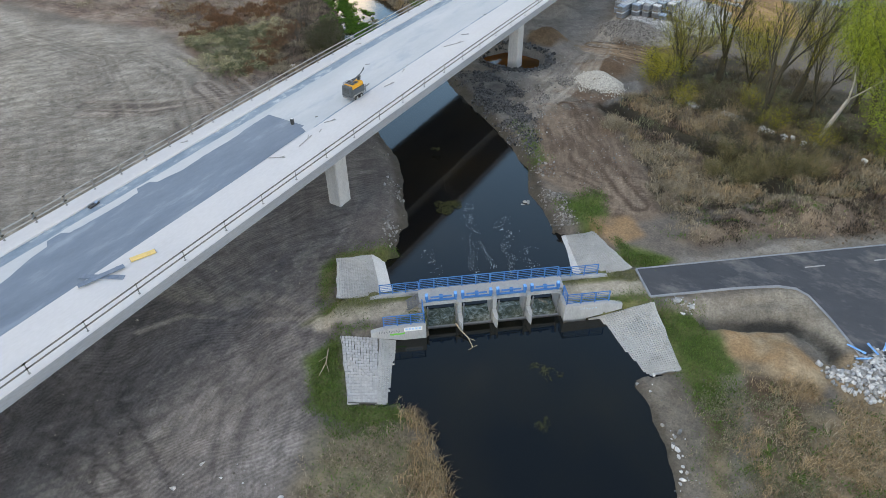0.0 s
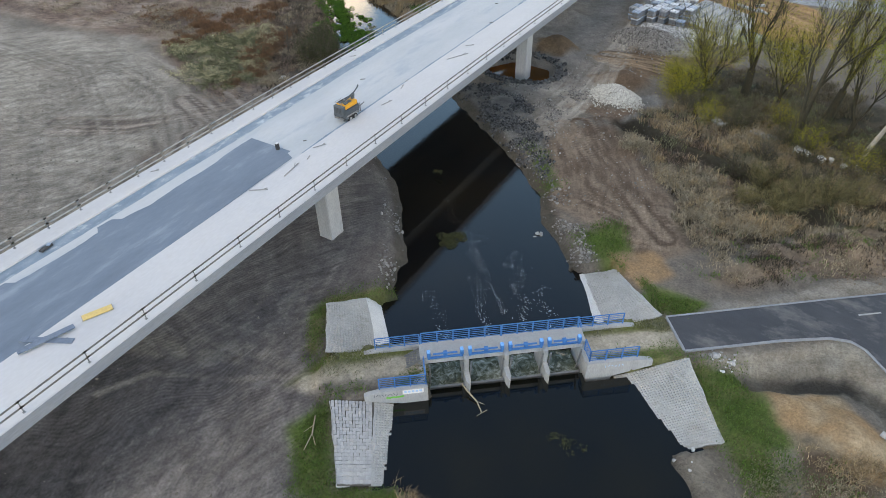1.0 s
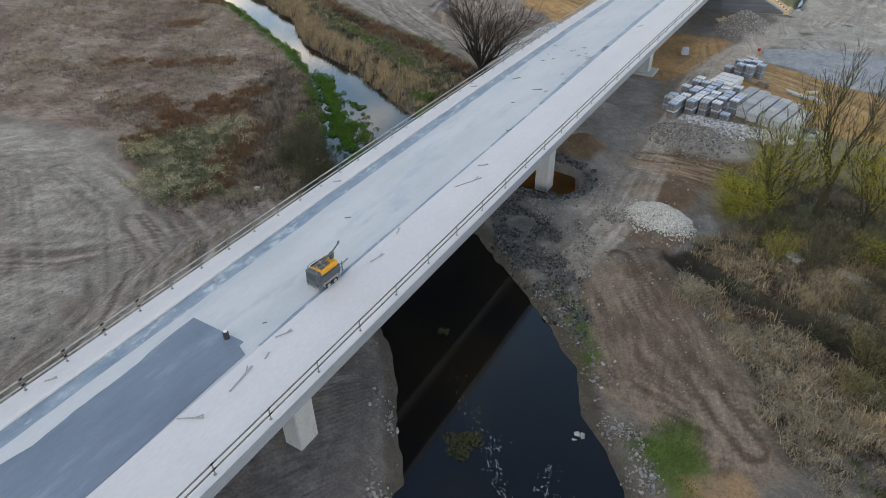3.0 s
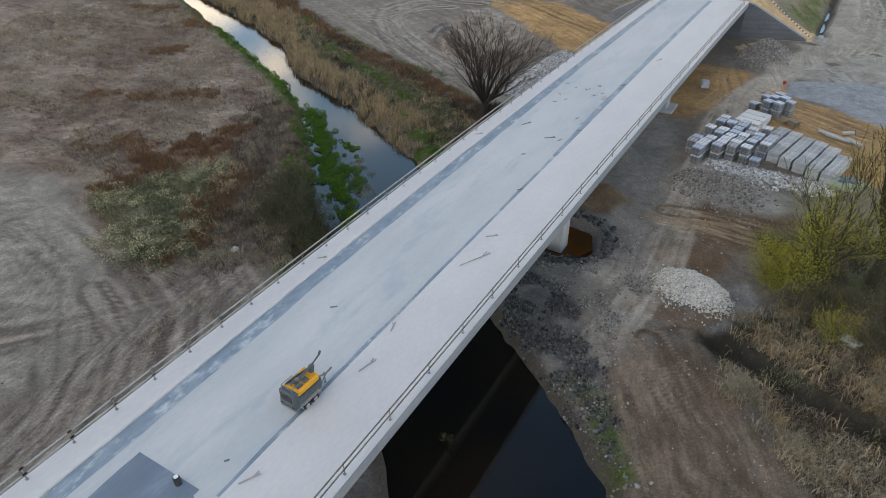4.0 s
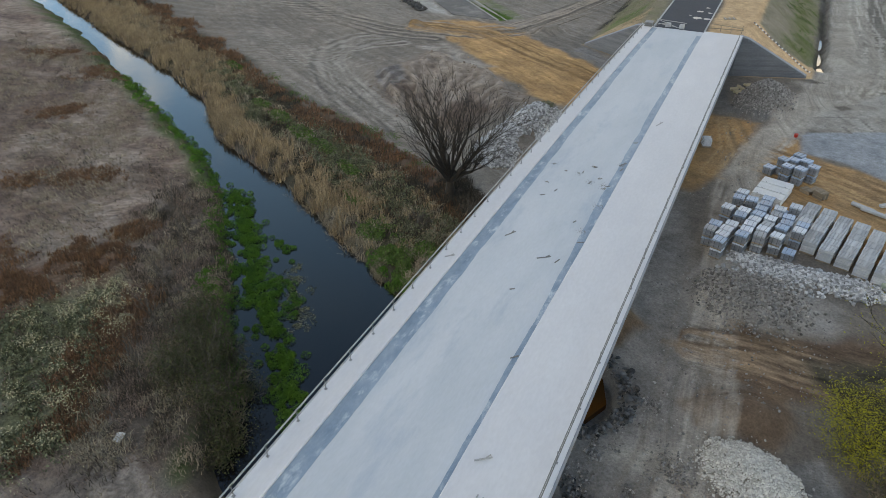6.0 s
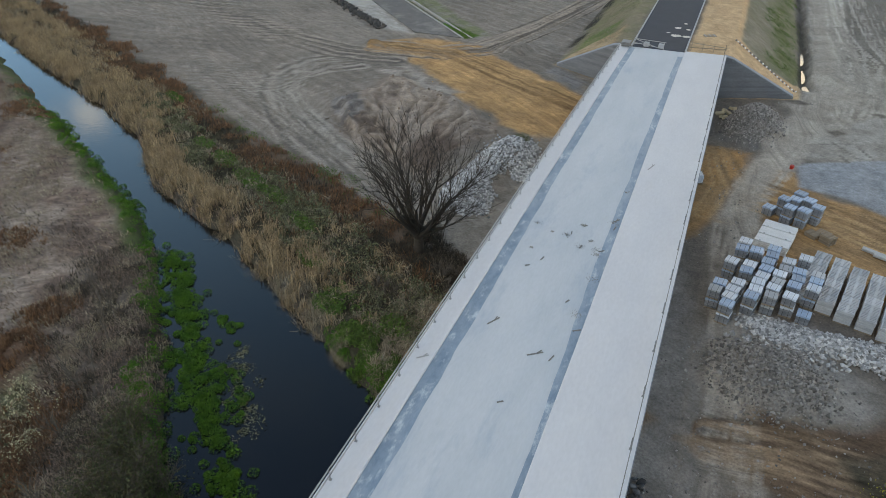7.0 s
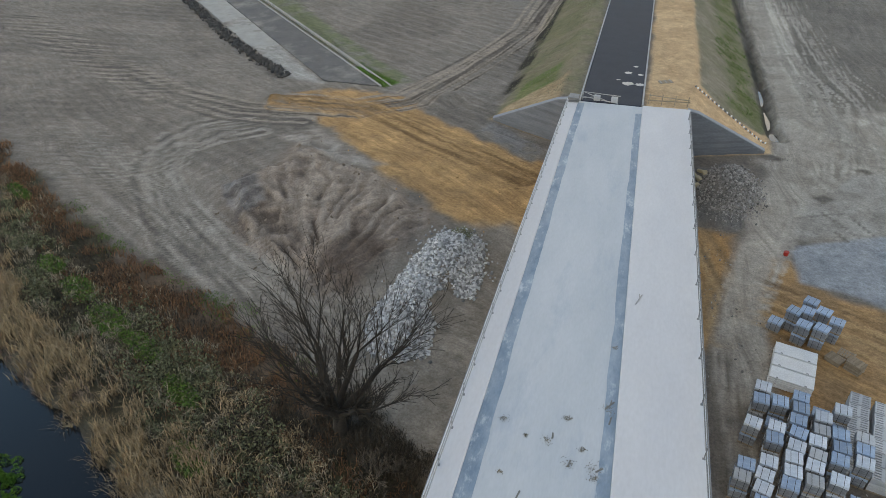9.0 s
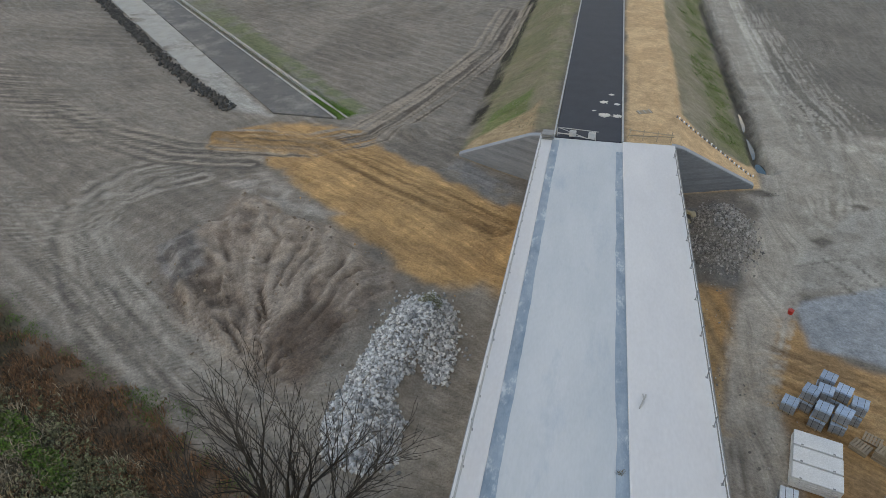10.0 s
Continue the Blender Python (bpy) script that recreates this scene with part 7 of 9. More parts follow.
empty_pallet(-23.7, 123.7, 3, -40)
empty_pallet(-22.4, 123.0, 6, -40)
empty_pallet(-22.6, 124.7, 1, -30)

# other yard things
for k, (x, y, ll, turn) in enumerate(((-18.2, 122.6, 2.4, -20), (-17.0, 121.8, 3.0, -15), (-15.2, 121.5, 2.2, -35), (-16.0, 124.0, 1.6, 40))):
    t = thing("concrete_beam", "pale broken concrete beam lying on sand", "beam", "broken beams", m=pose(x, y, float(ground_z(x, y)) + 0.2, 0, 3, turn))
    bm = bmesh.new()
    box(bm, (0, 0, 0), (ll, 0.5, 0.3), bevel=0.05)
    part("slab", bm, M_CONC, t)
    part("rebar", tubes(((ll / 2 - 0.1, 0.1, 0.05), (ll / 2 + 0.35, 0.15, 0.12), 0.015), ((ll / 2 - 0.1, -0.1, 0.0), (ll / 2 + 0.3, -0.15, 0.06), 0.015)), M_STEEL, t)
t = thing("water_tank", "pale square tank standing on the sand", "tank", m=pose(-35.5, 131.0, float(ground_z(-35.5, 131.0)) + 0.02, 0, 0, 20))
part("tank", boxes(((0, 0, 0.6), (1.0, 1.2, 0.95)), bevel=0.08), M_FILM, t)
part("cage", boxes(*[((s * 0.53, 0, 0.2 + 0.3 * k), (0.04, 1.26, 0.04)) for s in (-1, 1) for k in range(4)]), M_STEEL, t)
part("base", boxes(((0, 0, 0.06), (1.1, 1.3, 0.12))), M_WOOD, t)
t = thing("red_bucket", "small red bucket at the gravel's edge", "bucket", m=pose(-25.6, 138.2, float(ground_z(-25.6, 138.2))))
M_RED = surf("red_plastic", (0.45, 0.03, 0.02), (0.38, 0.03, 0.02), 3, 0.5, 0.05, 20.0)
bm = bmesh.new()
tube(bm, (0, 0, 0), (0, 0, 0.42), 0.2, 0.26, n=14)
part("pail", bm, M_RED, t)
part("handle", tubes(((-0.25, 0, 0.42), (-0.1, 0, 0.62), 0.012), ((-0.1, 0, 0.62), (0.1, 0, 0.62), 0.012), ((0.1, 0, 0.62), (0.25, 0, 0.42), 0.012)), M_STEEL, t)
t = thing("paper_sheet", "small pale board lying on churned soil", "board", m=pose(-65.6, 66.2, float(ground_z(-65.6, 66.2)) + 0.1, 4, 3, 20))
part("sheet", boxes(((0, 0, 0), (0.6, 0.8, 0.05)), bevel=0.01), M_SLAB, t)
for k, (x, y) in enumerate(((9.1, 46.0), (9.7, 45.2), (11.0, 47.4), (10.2, 46.6))):
    t = thing("blue_pipe", "bright blue plastic pipe piece among cobbles", "pipe", "blue pipes", m=pose(x, y, float(ground_z(x, y)) + 0.3, 0, 12, 40 * k))
    part("tube", tubes(((-0.7, 0, 0), (0.7, 0, 0), 0.07), n=10), M_BLUE_CAP, t)
    part("collar", tubes(((0.5, 0, 0), (0.72, 0, 0), 0.095), n=10), M_BLUE_CAP, t)
rng = random.Random(5)
for k in range(11):
    f = k / 10
    x, y = -3.4 + 10.4 * f + rng.uniform(-0.3, 0.3), 79.2 - 2.2 * f + rng.uniform(-0.25, 0.25)
    t = thing("concrete_block", "weathered pale concrete block in the undergrowth", "block", "row of blocks", m=pose(x, y, float(ground_z(x, y)) + 0.25, rng.uniform(-12, 12), rng.uniform(-10, 10), -18 + rng.uniform(-25, 25)))
    bm = bmesh.new()
    w = rng.uniform(0.5, 1.9) if k in (0, 2, 7) else rng.uniform(0.4, 0.8)
    box(bm, (0, 0, 0), (w, 0.6, 0.8), bevel=0.07)
    for v in bm.verts:
        v.co += Vector((noise.noise(v.co * 3 + Vector((k, 0, 0))), noise.noise(v.co * 3), noise.noise(v.co * 2))) * 0.09
    part("stone", bm, M_SLAB, t)

# long slabs in the undergrowth, covered heap and yellow stones
for x, y, ll, wd, turn in ((-13.2, 82.2, 3.2, 1.1, -34), (-6.9, 80.9, 4.3, 1.05, -12), (-10.0, 81.9, 1.0, 0.7, -50)):
    t = thing("concrete_slab", "weathered pale concrete slab lying in the undergrowth", "slab", "slabs in the undergrowth", m=pose(x, y, float(ground_z(x, y)) + 0.28, rng.uniform(-4, 4), rng.uniform(-3, 3), turn))
    bm = bmesh.new()
    box(bm, (0, 0, 0), (ll, wd, 0.36), bevel=0.05)
    bmesh.ops.subdivide_edges(bm, edges=[e for e in bm.edges if e.calc_length() > 0.5], cuts=3, use_grid_fill=True)
    for v in bm.verts:
        v.co += Vector((noise.noise(v.co * 3 + Vector((x, 0, 0))), noise.noise(v.co * 2.5), 0.6 * noise.noise(v.co * 2))) * 0.08
    part("slab", bm, M_APRON, t)


def sheet_heap():
    t = thing("covered_heap", "low heap under a pale green sheet and a dark blue tarpaulin", "covered heap", m=pose(-15.0, 109.4, float(ground_z(-15.0, 109.4)) - 0.05, 0, 0, 20))
    for name, a, b, h, mat, ox in (("sheet", 2.3, 1.3, 0.95, M_TARPG, 0.0), ("tarpaulin", 1.35, 0.8, 1.06, M_TARP, 0.25)):
        bm = bmesh.new()
        bmesh.ops.create_icosphere(bm, subdivisions=4, radius=1.0)
        for v in bm.verts:
            k = noise.noise(v.co * 2.2 + Vector((ox, 1, 0))) * 0.22 + noise.noise(v.co * 6) * 0.06
            z = max(v.co.z, 0.0) ** 0.7
            low = 0.0 if name == "sheet" else 0.72
            v.co = Vector((v.co.x * a * (1 + k) + ox, v.co.y * b * (1 + k), low * h + z * h * (1 - low) * (1 + k)))
        part(name, bm, mat, t)
    part("weight_stone", boxes(((0.9, -0.5, 0.98), (0.35, 0.25, 0.2)), bevel=0.05), M_SLAB, t)


sheet_heap()
for k, (x, y) in enumerate(((-34.0, 152.6), (-33.4, 151.4), (-34.2, 150.4), (-33.2, 153.6), (-33.9, 149.2), (-34.6, 151.4), (-32.8, 152.4))):
    t = thing("broken_stone", "pale yellow broken stone beside the rubble", "stone", "yellow stones", m=pose(x, y, float(ground_z(x, y)) + 0.22, rng.uniform(-20, 20), rng.uniform(-20, 20), rng.uniform(0, 180)))
    bm = bmesh.new()
    box(bm, (0, 0, 0), (rng.uniform(0.6, 1.1), rng.uniform(0.45, 0.7), 0.4), bevel=0.08)
    for v in bm.verts:
        v.co += Vector((noise.noise(v.co * 3 + Vector((k, 0, 0))), noise.noise(v.co * 3), noise.noise(v.co * 2))) * 0.12
    part("stone", bm, M_SANDST, t)


# ---- stones ----


def scatter(pts, n, seed, patchy=0.0, size=4.0, soft=1.2):
    """n random places inside a polygon with a ragged edge, thinned in patches."""
    r = np.random.RandomState(seed)
    p = np.array(pts)
    out = np.zeros((0, 2))
    while len(out) < n:
        q = r.uniform(p.min(0) - soft, p.max(0) + soft, (4 * n, 2))
        d = inside(q[:, 0], q[:, 1], pts) + soft * 1.3 * fbm(q[:, 0], q[:, 1], 3.0 + soft, 3, seed + 7)
        keep = d > r.uniform(-0.6, 0.6, len(q)) * soft
        if patchy:
            stand = 0.8 * fbm(q[:, 0], q[:, 1], size, 4, seed) + 0.6 * fbm(q[:, 0], q[:, 1], 1.3, 2, seed + 31)
            keep &= stand > r.uniform(-0.38, 0.38, len(q)) + patchy - 0.15
        out = np.concatenate([out, q[keep]])
    return out[:n]


def rot_matrices(r, n):
    q = r.normal(size=(n, 4))
    q /= np.linalg.norm(q, axis=1)[:, None]
    w, x, y, z = q.T
    return np.stack([np.stack([1 - 2 * (y * y + z * z), 2 * (x * y - z * w), 2 * (x * z + y * w)], 1),
                     np.stack([2 * (x * y + z * w), 1 - 2 * (x * x + z * z), 2 * (y * z - x * w)], 1),
                     np.stack([2 * (x * z - y * w), 2 * (y * z + x * w), 1 - 2 * (x * x + y * y)], 1)], 1)


def base_stone(kind):
    bm = bmesh.new()
    if kind in ("cobble", "sett"):
        bmesh.ops.create_cube(bm, size=1.0)
        if kind == "sett":
            bmesh.ops.bevel(bm, geom=list(bm.edges), offset=0.1, segments=1, affect="EDGES")
    else:
        bmesh.ops.create_icosphere(bm, subdivisions=1, radius=0.6)
    bmesh.ops.triangulate(bm, faces=bm.faces)
    v = np.array([x.co[:] for x in bm.verts])
    bm.verts.index_update()
    f = np.array([[x.index for x in y.verts] for y in bm.faces])
    bm.free()
    return v, f


SHAPES = {k: base_stone(k) for k in ("cobble", "rock")}


def stones(name, xy, lo, hi, mat, label, category, kind="cobble", sink=0.15, lift=None, seed=1, squash=0.25):
    r = np.random.RandomState(seed)
    n = len(xy)
    v, f = SHAPES[kind]
    size = lo + (hi - lo) * r.uniform(0, 1, n) ** 2
    sc = size[:, None] * (1 + (squash if kind == "cobble" else 0.5) * r.uniform(-1, 1, (n, 3)))
    local_v = v[None] * (1 + (0.22 if kind == "cobble" else 0.42) * r.uniform(-1, 1, (n, len(v), 1))) * sc[:, None, :]
    p = np.einsum("nij,nkj->nki", rot_matrices(r, n), local_v)
    z = ground_z(xy[:, 0], xy[:, 1]) + size * (0.5 - sink)
    if lift is not None:
        z = z + lift
    p += np.stack([xy[:, 0], xy[:, 1], z], 1)[:, None, :]
    faces = (f[None] + np.arange(n)[:, None, None] * len(v)).reshape(-1, 3)
    ob = mesh_np(name, p.reshape(-1, 3), faces, mat)
    return tagged(ob, label, category, kind="stuff")


def on_mound(n, cx, cy, a, b, turn, seed):
    r = np.random.RandomState(seed)
    rad, th = np.sqrt(r.uniform(0, 1, n)) * (0.92 + 0.12 * r.normal(size=n)), r.uniform(0, 2 * math.pi, n)
    p, q = a * rad * np.cos(th), b * rad * np.sin(th)
    c, s = math.cos(radians(turn)), math.sin(radians(turn))
    return np.stack([cx + p * c - q * s, cy + p * s + q * c], 1)


HEAP_W = [(-60.2, 131.6), (-58.6, 133.8), (-56.0, 133.6), (-54.4, 131.0), (-53.2, 126.4), (-53.4, 123.4), (-55.0, 123.2), (-56.2, 125.4), (-57.2, 121.6), (-55.6, 118.6), (-55.4, 115.6), (-57.4, 114.2), (-60.2, 115.0), (-61.6, 118.4), (-61.0, 124.6), (-60.8, 128.0)]
stones("cobble_heap", np.concatenate([scatter(HEAP_W, 6200, 1, 0.0, 4.0, 0.35), scatter(HEAP_W, 300, 2, 0.0, 4.0, 1.6)]), 0.12, 0.27, M_STONE, "long heap of pale granite cobbles", "cobbles", seed=2)
def ring(n, cx, cy, a, b):
    r = np.random.RandomState(15)
    rad, th = r.uniform(0.8, 1.06, n), r.uniform(0, 2 * math.pi, n)
    return np.stack([cx + a * rad * np.cos(th), cy + b * rad * np.sin(th)], 1)


stones("cobble_heap", np.concatenate([on_mound(1900, -25.6, 107.3, 4.3, 1.6, -8, 5), on_mound(1200, -19.8, 107.0, 3.6, 1.9, -4, 6), on_mound(160, -26, 105.5, 5, 2.5, 0, 7)]),
       0.13, 0.29, M_STONE, "spread heap of pale granite cobbles", "cobbles", seed=3)
stones("rubble_heap", np.concatenate([on_mound(3800, -27.4, 101.2, 4.9, 4.5, 15, 8), on_mound(700, -27.0, 101.2, 6.5, 5.6, 15, 9)]), 0.03, 0.24, M_SITE_RUBBLE, "flat heap of brownish-grey broken rubble", "rubble", "rock", seed=4)
stones("rubble_heap", on_mound(4600, -30.4, 149.0, 3.8, 7.0, -8, 10), 0.03, 0.20, M_SITE_RUBBLE, "steep heap of grey-brown rubble beside the abutment", "rubble", "rock", seed=5)
stones("rubble_heap", on_mound(900, -30.2, 149.0, 3.9, 7.1, -8, 31), 0.03, 0.26, M_SITE_RUBBLE, "larger lumps among grey rubble", "rubble", "rock", seed=15)
stones("gravel_heap", np.concatenate([on_mound(5200, -25.3, 82.0, 3.5, 2.6, -20, 11), on_mound(260, -25.2, 81.8, 4.6, 3.6, -20, 12)]), 0.08, 0.19, M_CHALK, "bright heap of pale crushed stone", "gravel", "rock", seed=6)
RIP = [(-44.2, 75.6), (-38.5, 79.2), (-33, 74.6), (-27.0, 66.0), (-24.6, 60.2), (-29.0, 63.4), (-33.0, 66.6), (-38.0, 70.6)]
stones("riprap", scatter(RIP, 6000, 13, 0.1, 2.5, 0.6), 0.04, 0.24, M_RIPRAP, "dark broken stone protecting the river bank", "riprap", "rock", seed=7)
def off_pit(p):
    return p[np.hypot((p[:, 0] + 39.4) / 5.2, (p[:, 1] - 85.0) / 4.3) > 0.9]


stones("riprap", off_pit(scatter([(-41, 79), (-33, 75.5), (-28, 68), (-28.5, 80), (-33, 88), (-38, 90)], 2200, 14, 0.35, 3.0)), 0.04, 0.2, M_SITE_RUBBLE, "grey broken stone scattered beside the bridge", "rubble", "rock", seed=8)
stones("riprap", ring(900, -39.4, 85.0, 5.9, 5.0), 0.1, 0.4, M_RIPRAP, "dark stone round the pier's pit", "riprap", "rock", seed=9)
stones("bank_stones", scatter([(-22.4, 55.4), (-19.4, 55.6), (-15.4, 51.4), (-15.6, 48.8), (-17.2, 49.6), (-19.2, 51.8)], 640, 16, 0.1, 2.0, 0.4), 0.05, 0.20, M_SITE_RUBBLE, "pale stones lining the river bank", "stones", "rock", seed=10)
stones("bank_stones", scatter([(-30.3, 66.8), (-29.0, 66.8), (-23.6, 60.4), (-21.8, 56.6), (-22.6, 56.0), (-25, 60.2)], 260, 17, 0.2), 0.06, 0.26, M_SITE_RUBBLE, "grey stones on the river bank", "stones", "rock", seed=11)
W_EDGE = [(x + 0.5, y + 0.2) for x, y in BANK_W[1:7]] + [(x - 0.9, y - 0.7) for x, y in BANK_W[6:0:-1]]
stones("bank_stones", np.concatenate([scatter(W_EDGE, 150, 18, 0.3, 3.0, 0.3), on_mound(20, -34.3, 47.6, 0.7, 0.5, 0, 19), on_mound(16, -31.4, 42.0, 0.8, 0.7, 0, 20)]), 0.05, 0.26, M_RUBBLE, "pale stones at the water's edge", "stones", "rock", seed=12)
stones("bank_stones", np.concatenate([on_mound(26, -23.0, 53.3, 0.9, 0.5, 20, 21)]), 0.2, 0.6, M_RUBBLE, "rocks breaking the river's surface", "stones", "rock", seed=13, lift=1.0)
stones("bank_stones", np.concatenate([scatter([(-4.0, 35.4), (-2.6, 35.6), (0.4, 31.8), (1.6, 27.8), (0.8, 27.2), (-1.0, 31)], 55, 22), scatter([(-5.2, 44.6), (-3.0, 44.8), (-1.4, 46.2), (-3.8, 45.4)], 40, 23), scatter([(-28, 12), (-20, 13), (-20, 16), (-28, 14)], 14, 24)]),
       0.08, 0.34, M_STONE, "scattered pale stones on bare soil", "stones", "rock", seed=14)
stones("cobble_heap", scatter([(7.6, 43.4), (9.2, 45.3), (13, 47.4), (16, 44), (13, 41.4), (9.8, 42.2)], 1500, 25), 0.14, 0.30, M_STONE, "heap of pale cobbles beside the asphalt corner", "cobbles", seed=16)
SITE = [(-34, 66), (-24, 58), (-14, 56), (-16, 70), (-22, 80), (-20, 100), (-30, 140), (-22, 160), (-30, 160), (-36, 120), (-34, 90)]
stones("site_pebbles", scatter(SITE, 1800, 26, 0.2, 7.0), 0.04, 0.17, M_SITE_RUBBLE, "loose stones strewn over the site", "stones", "rock", seed=17)
stones("soil_clods", np.concatenate([scatter(EXCAV, 200, 27, 0.35, 5.0), scatter([(-8, 53), (0, 61), (10, 70), (12, 65), (0, 57)], 500, 28, 0.2)]), 0.06, 0.26, surf("dry_clods", (0.22, 0.17, 0.13), (0.16, 0.12, 0.095), 2, 0.95, 0.3, 10, island=0.3), "dry brown clods of turned soil", "soil", "rock", seed=18)
stones("sand_clods", scatter(SAND_W, 500, 29, 0.3, 4.0), 0.04, 0.16, surf("sand_clods", (0.40, 0.23, 0.10), (0.30, 0.17, 0.075), 2, 0.95, 0.3, 10, island=0.3), "lumps of ochre sand", "sand", "rock", seed=19)
stones("field_clods", np.concatenate([scatter([(-80, 10), (-54, 12), (-60, 40), (-70, 55), (-100, 60), (-100, 20)], 900, 30, 0.1, 6.0), scatter([(-46, 0), (-20, 8), (-24, 25), (-34, 40), (-46, 45)], 260, 31, 0.1, 5.0)]),
       0.04, 0.16, surf("grey_clods", (0.20, 0.18, 0.155), (0.12, 0.108, 0.095), 2, 0.95, 0.3, 10, island=0.35), "small clods on harrowed ground", "soil", "rock", seed=20)


# ---- grasses, reeds and herbs ----
def blades(name, xy, h, w, lean, mat, label, category="grass", seed=1, dirn=None, z=None):
    """A stand of single tapering blades; h and lean as (low, high)."""
    r = np.random.RandomState(seed)
    n = len(xy)
    hh = r.uniform(h[0], h[1], n)
    az = r.uniform(0, 2 * math.pi, n) if dirn is None else radians(dirn) + r.normal(0, 0.7, n)
    ln = r.uniform(lean[0], lean[1], n)
    gz = ground_z(xy[:, 0], xy[:, 1]) if z is None else np.full(n, z)
    base = np.stack([xy[:, 0], xy[:, 1], gz - 0.03], 1)
    face = r.uniform(0, math.pi, n)
    side = np.stack([np.cos(face), np.sin(face), np.zeros(n)], 1) * (w * r.uniform(0.6, 1.4, n))[:, None] / 2
    mid = base + np.stack([np.cos(az) * ln * hh * 0.25, np.sin(az) * ln * hh * 0.25, hh * 0.6], 1)
    tip = base + np.stack([np.cos(az) * ln * hh, np.sin(az) * ln * hh, hh * np.sqrt(np.clip(1.05 - ln * 0.8, 0.08, 1))], 1)
    v = np.stack([base - side, base + side, mid + side * 0.7, mid - side * 0.7, tip], 1).reshape(-1, 3)
    o = np.arange(n)[:, None] * 5
    f = np.concatenate([o + np.array([0, 1, 2]), o + np.array([0, 2, 3]), o + np.array([3, 2, 4])])
    ob = mesh_np(name, v, f, mat)
    return tagged(ob, label, category, kind="stuff")


def leaves(name, p, size, mat, label="", category="", parent=None, seed=1, flat=0.0):
    """Small folded leaves at the given places, turned at random."""
    r = np.random.RandomState(seed)
    n = len(p)
    rot = rot_matrices(r, n)
    if flat:
        rot[:, 2, :] *= 1 - flat
    s = size * r.uniform(0.6, 1.4, n)
    q = np.array([[-0.5, 0, 0], [0, -0.28, 0.06], [0.5, 0, 0], [0, 0.28, 0.06]])
    v = np.einsum("nij,kj->nki", rot, q) * s[:, None, None] + p[:, None, :]
    f = np.arange(n)[:, None] * 4 + np.array([[0, 1, 2, 3]])
    ob = mesh_np(name, v.reshape(-1, 3), f, mat, parent)
    return ob if parent else tagged(ob, label, category, kind="stuff")


def tufts(centres, per, spread, seed):
    """Places of blades gathered in tussocks."""
    r = np.random.RandomState(seed)
    c = np.repeat(centres, per, 0)
    return c + r.normal(0, spread, c.shape) * np.repeat(r.uniform(0.5, 1.5, (len(centres), 1)), per, 0)


def between(line_a, line_b, t0, t1):
    """A polygon between two lines of equal length, at shares t0 and t1 of the way across."""
    a = [(xa + (xb - xa) * t0, ya + (yb - ya) * t0) for (xa, ya), (xb, yb) in zip(line_a, line_b)]
    b = [(xa + (xb - xa) * t1, ya + (yb - ya) * t1) for (xa, ya), (xb, yb) in zip(line_a, line_b)]
    return a + b[::-1]


SHORE = [(-54.5, 90.0), (-58.8, 91.5), (-63.8, 94.9), (-71.2, 98.8), (-80.6, 103.6), (-94.4, 108.7), (-107.0, 119.0), (-118.5, 124.4), (-150.0, 137.2), (-190.0, 154.0)]
FIELD_EDGE = [(-50.5, 102.5), (-56.5, 105.0), (-62.0, 109.0), (-70.5, 113.2), (-79.5, 117.6), (-90.0, 121.0), (-104.0, 128.0), (-112.0, 132.5), (-146.0, 149.0), (-185.0, 166.0)]
REED_LINE = between(SHORE[2:], FIELD_EDGE[2:], -0.10, 0.30)
blades("reed_belt", scatter(REED_LINE, 15000, 40, 0.42, 3.5, 0.9), (0.8, 1.8), 0.06, (0.1, 0.7), M_STRAW, "golden dry reeds along the river", "reeds", 40)
blades("reed_belt", scatter(between(SHORE[6:], FIELD_EDGE[6:], -0.05, 0.75), 16000, 140, 0.2, 4.0, 0.9), (0.7, 1.6), 0.07, (0.1, 0.7), M_STRAW, "golden dry reeds along the far river", "reeds", 140)
blades("reed_belt", scatter([(-100.2, 112.6), (-98.5, 114.2), (-95.0, 113.6), (-92.6, 110.6), (-93.2, 108.6), (-96.0, 109.8)], 2600, 240, 0.1, 2.0, 0.5), (0.6, 1.5), 0.06, (0.2, 0.9), M_STRAW, "clump of golden reed standing in the river", "reeds", 240)
blades("reed_belt", scatter(between(SHORE[:4], FIELD_EDGE[:4], -0.14, 0.12), 5200, 341, 0.2, 2.0, 0.7), (0.3, 0.9), 0.05, (0.5, 1.15), M_STRAWG, "bleached grass hanging over the water's edge", "grass", 341)
blades("reed_belt", scatter(between(SHORE[1:], FIELD_EDGE[1:], -0.12, 0.08), 6500, 241, 0.3, 3.0, 0.7), (0.3, 0.9), 0.06, (0.5, 1.1), M_BROWNG, "broken brown reeds at the water's edge", "reeds", 241)
blades("reed_belt", scatter(between(SHORE, FIELD_EDGE, 0.2, 0.8), 12000, 41, 0.4, 3.5), (0.3, 0.9), 0.06, (0.3, 1.0), M_STRAWG, "bleached tangled grass behind the reeds", "grass", 41)
blades("bank_herbs", scatter(between(SHORE, FIELD_EDGE, 0.66, 1.02), 26000, 42, 0.12, 4.0), (0.3, 0.9), 0.07, (0.2, 0.9), M_RUSTG, "rust-brown dead stems along the field's edge", "stems", 42)
blades("bank_herbs", scatter(between(SHORE, FIELD_EDGE, 0.3, 0.7), 7000, 242, 0.45, 3.0), (0.3, 0.8), 0.07, (0.2, 0.9), M_RUSTG, "rust-brown dead stems between herbs", "stems", 242)
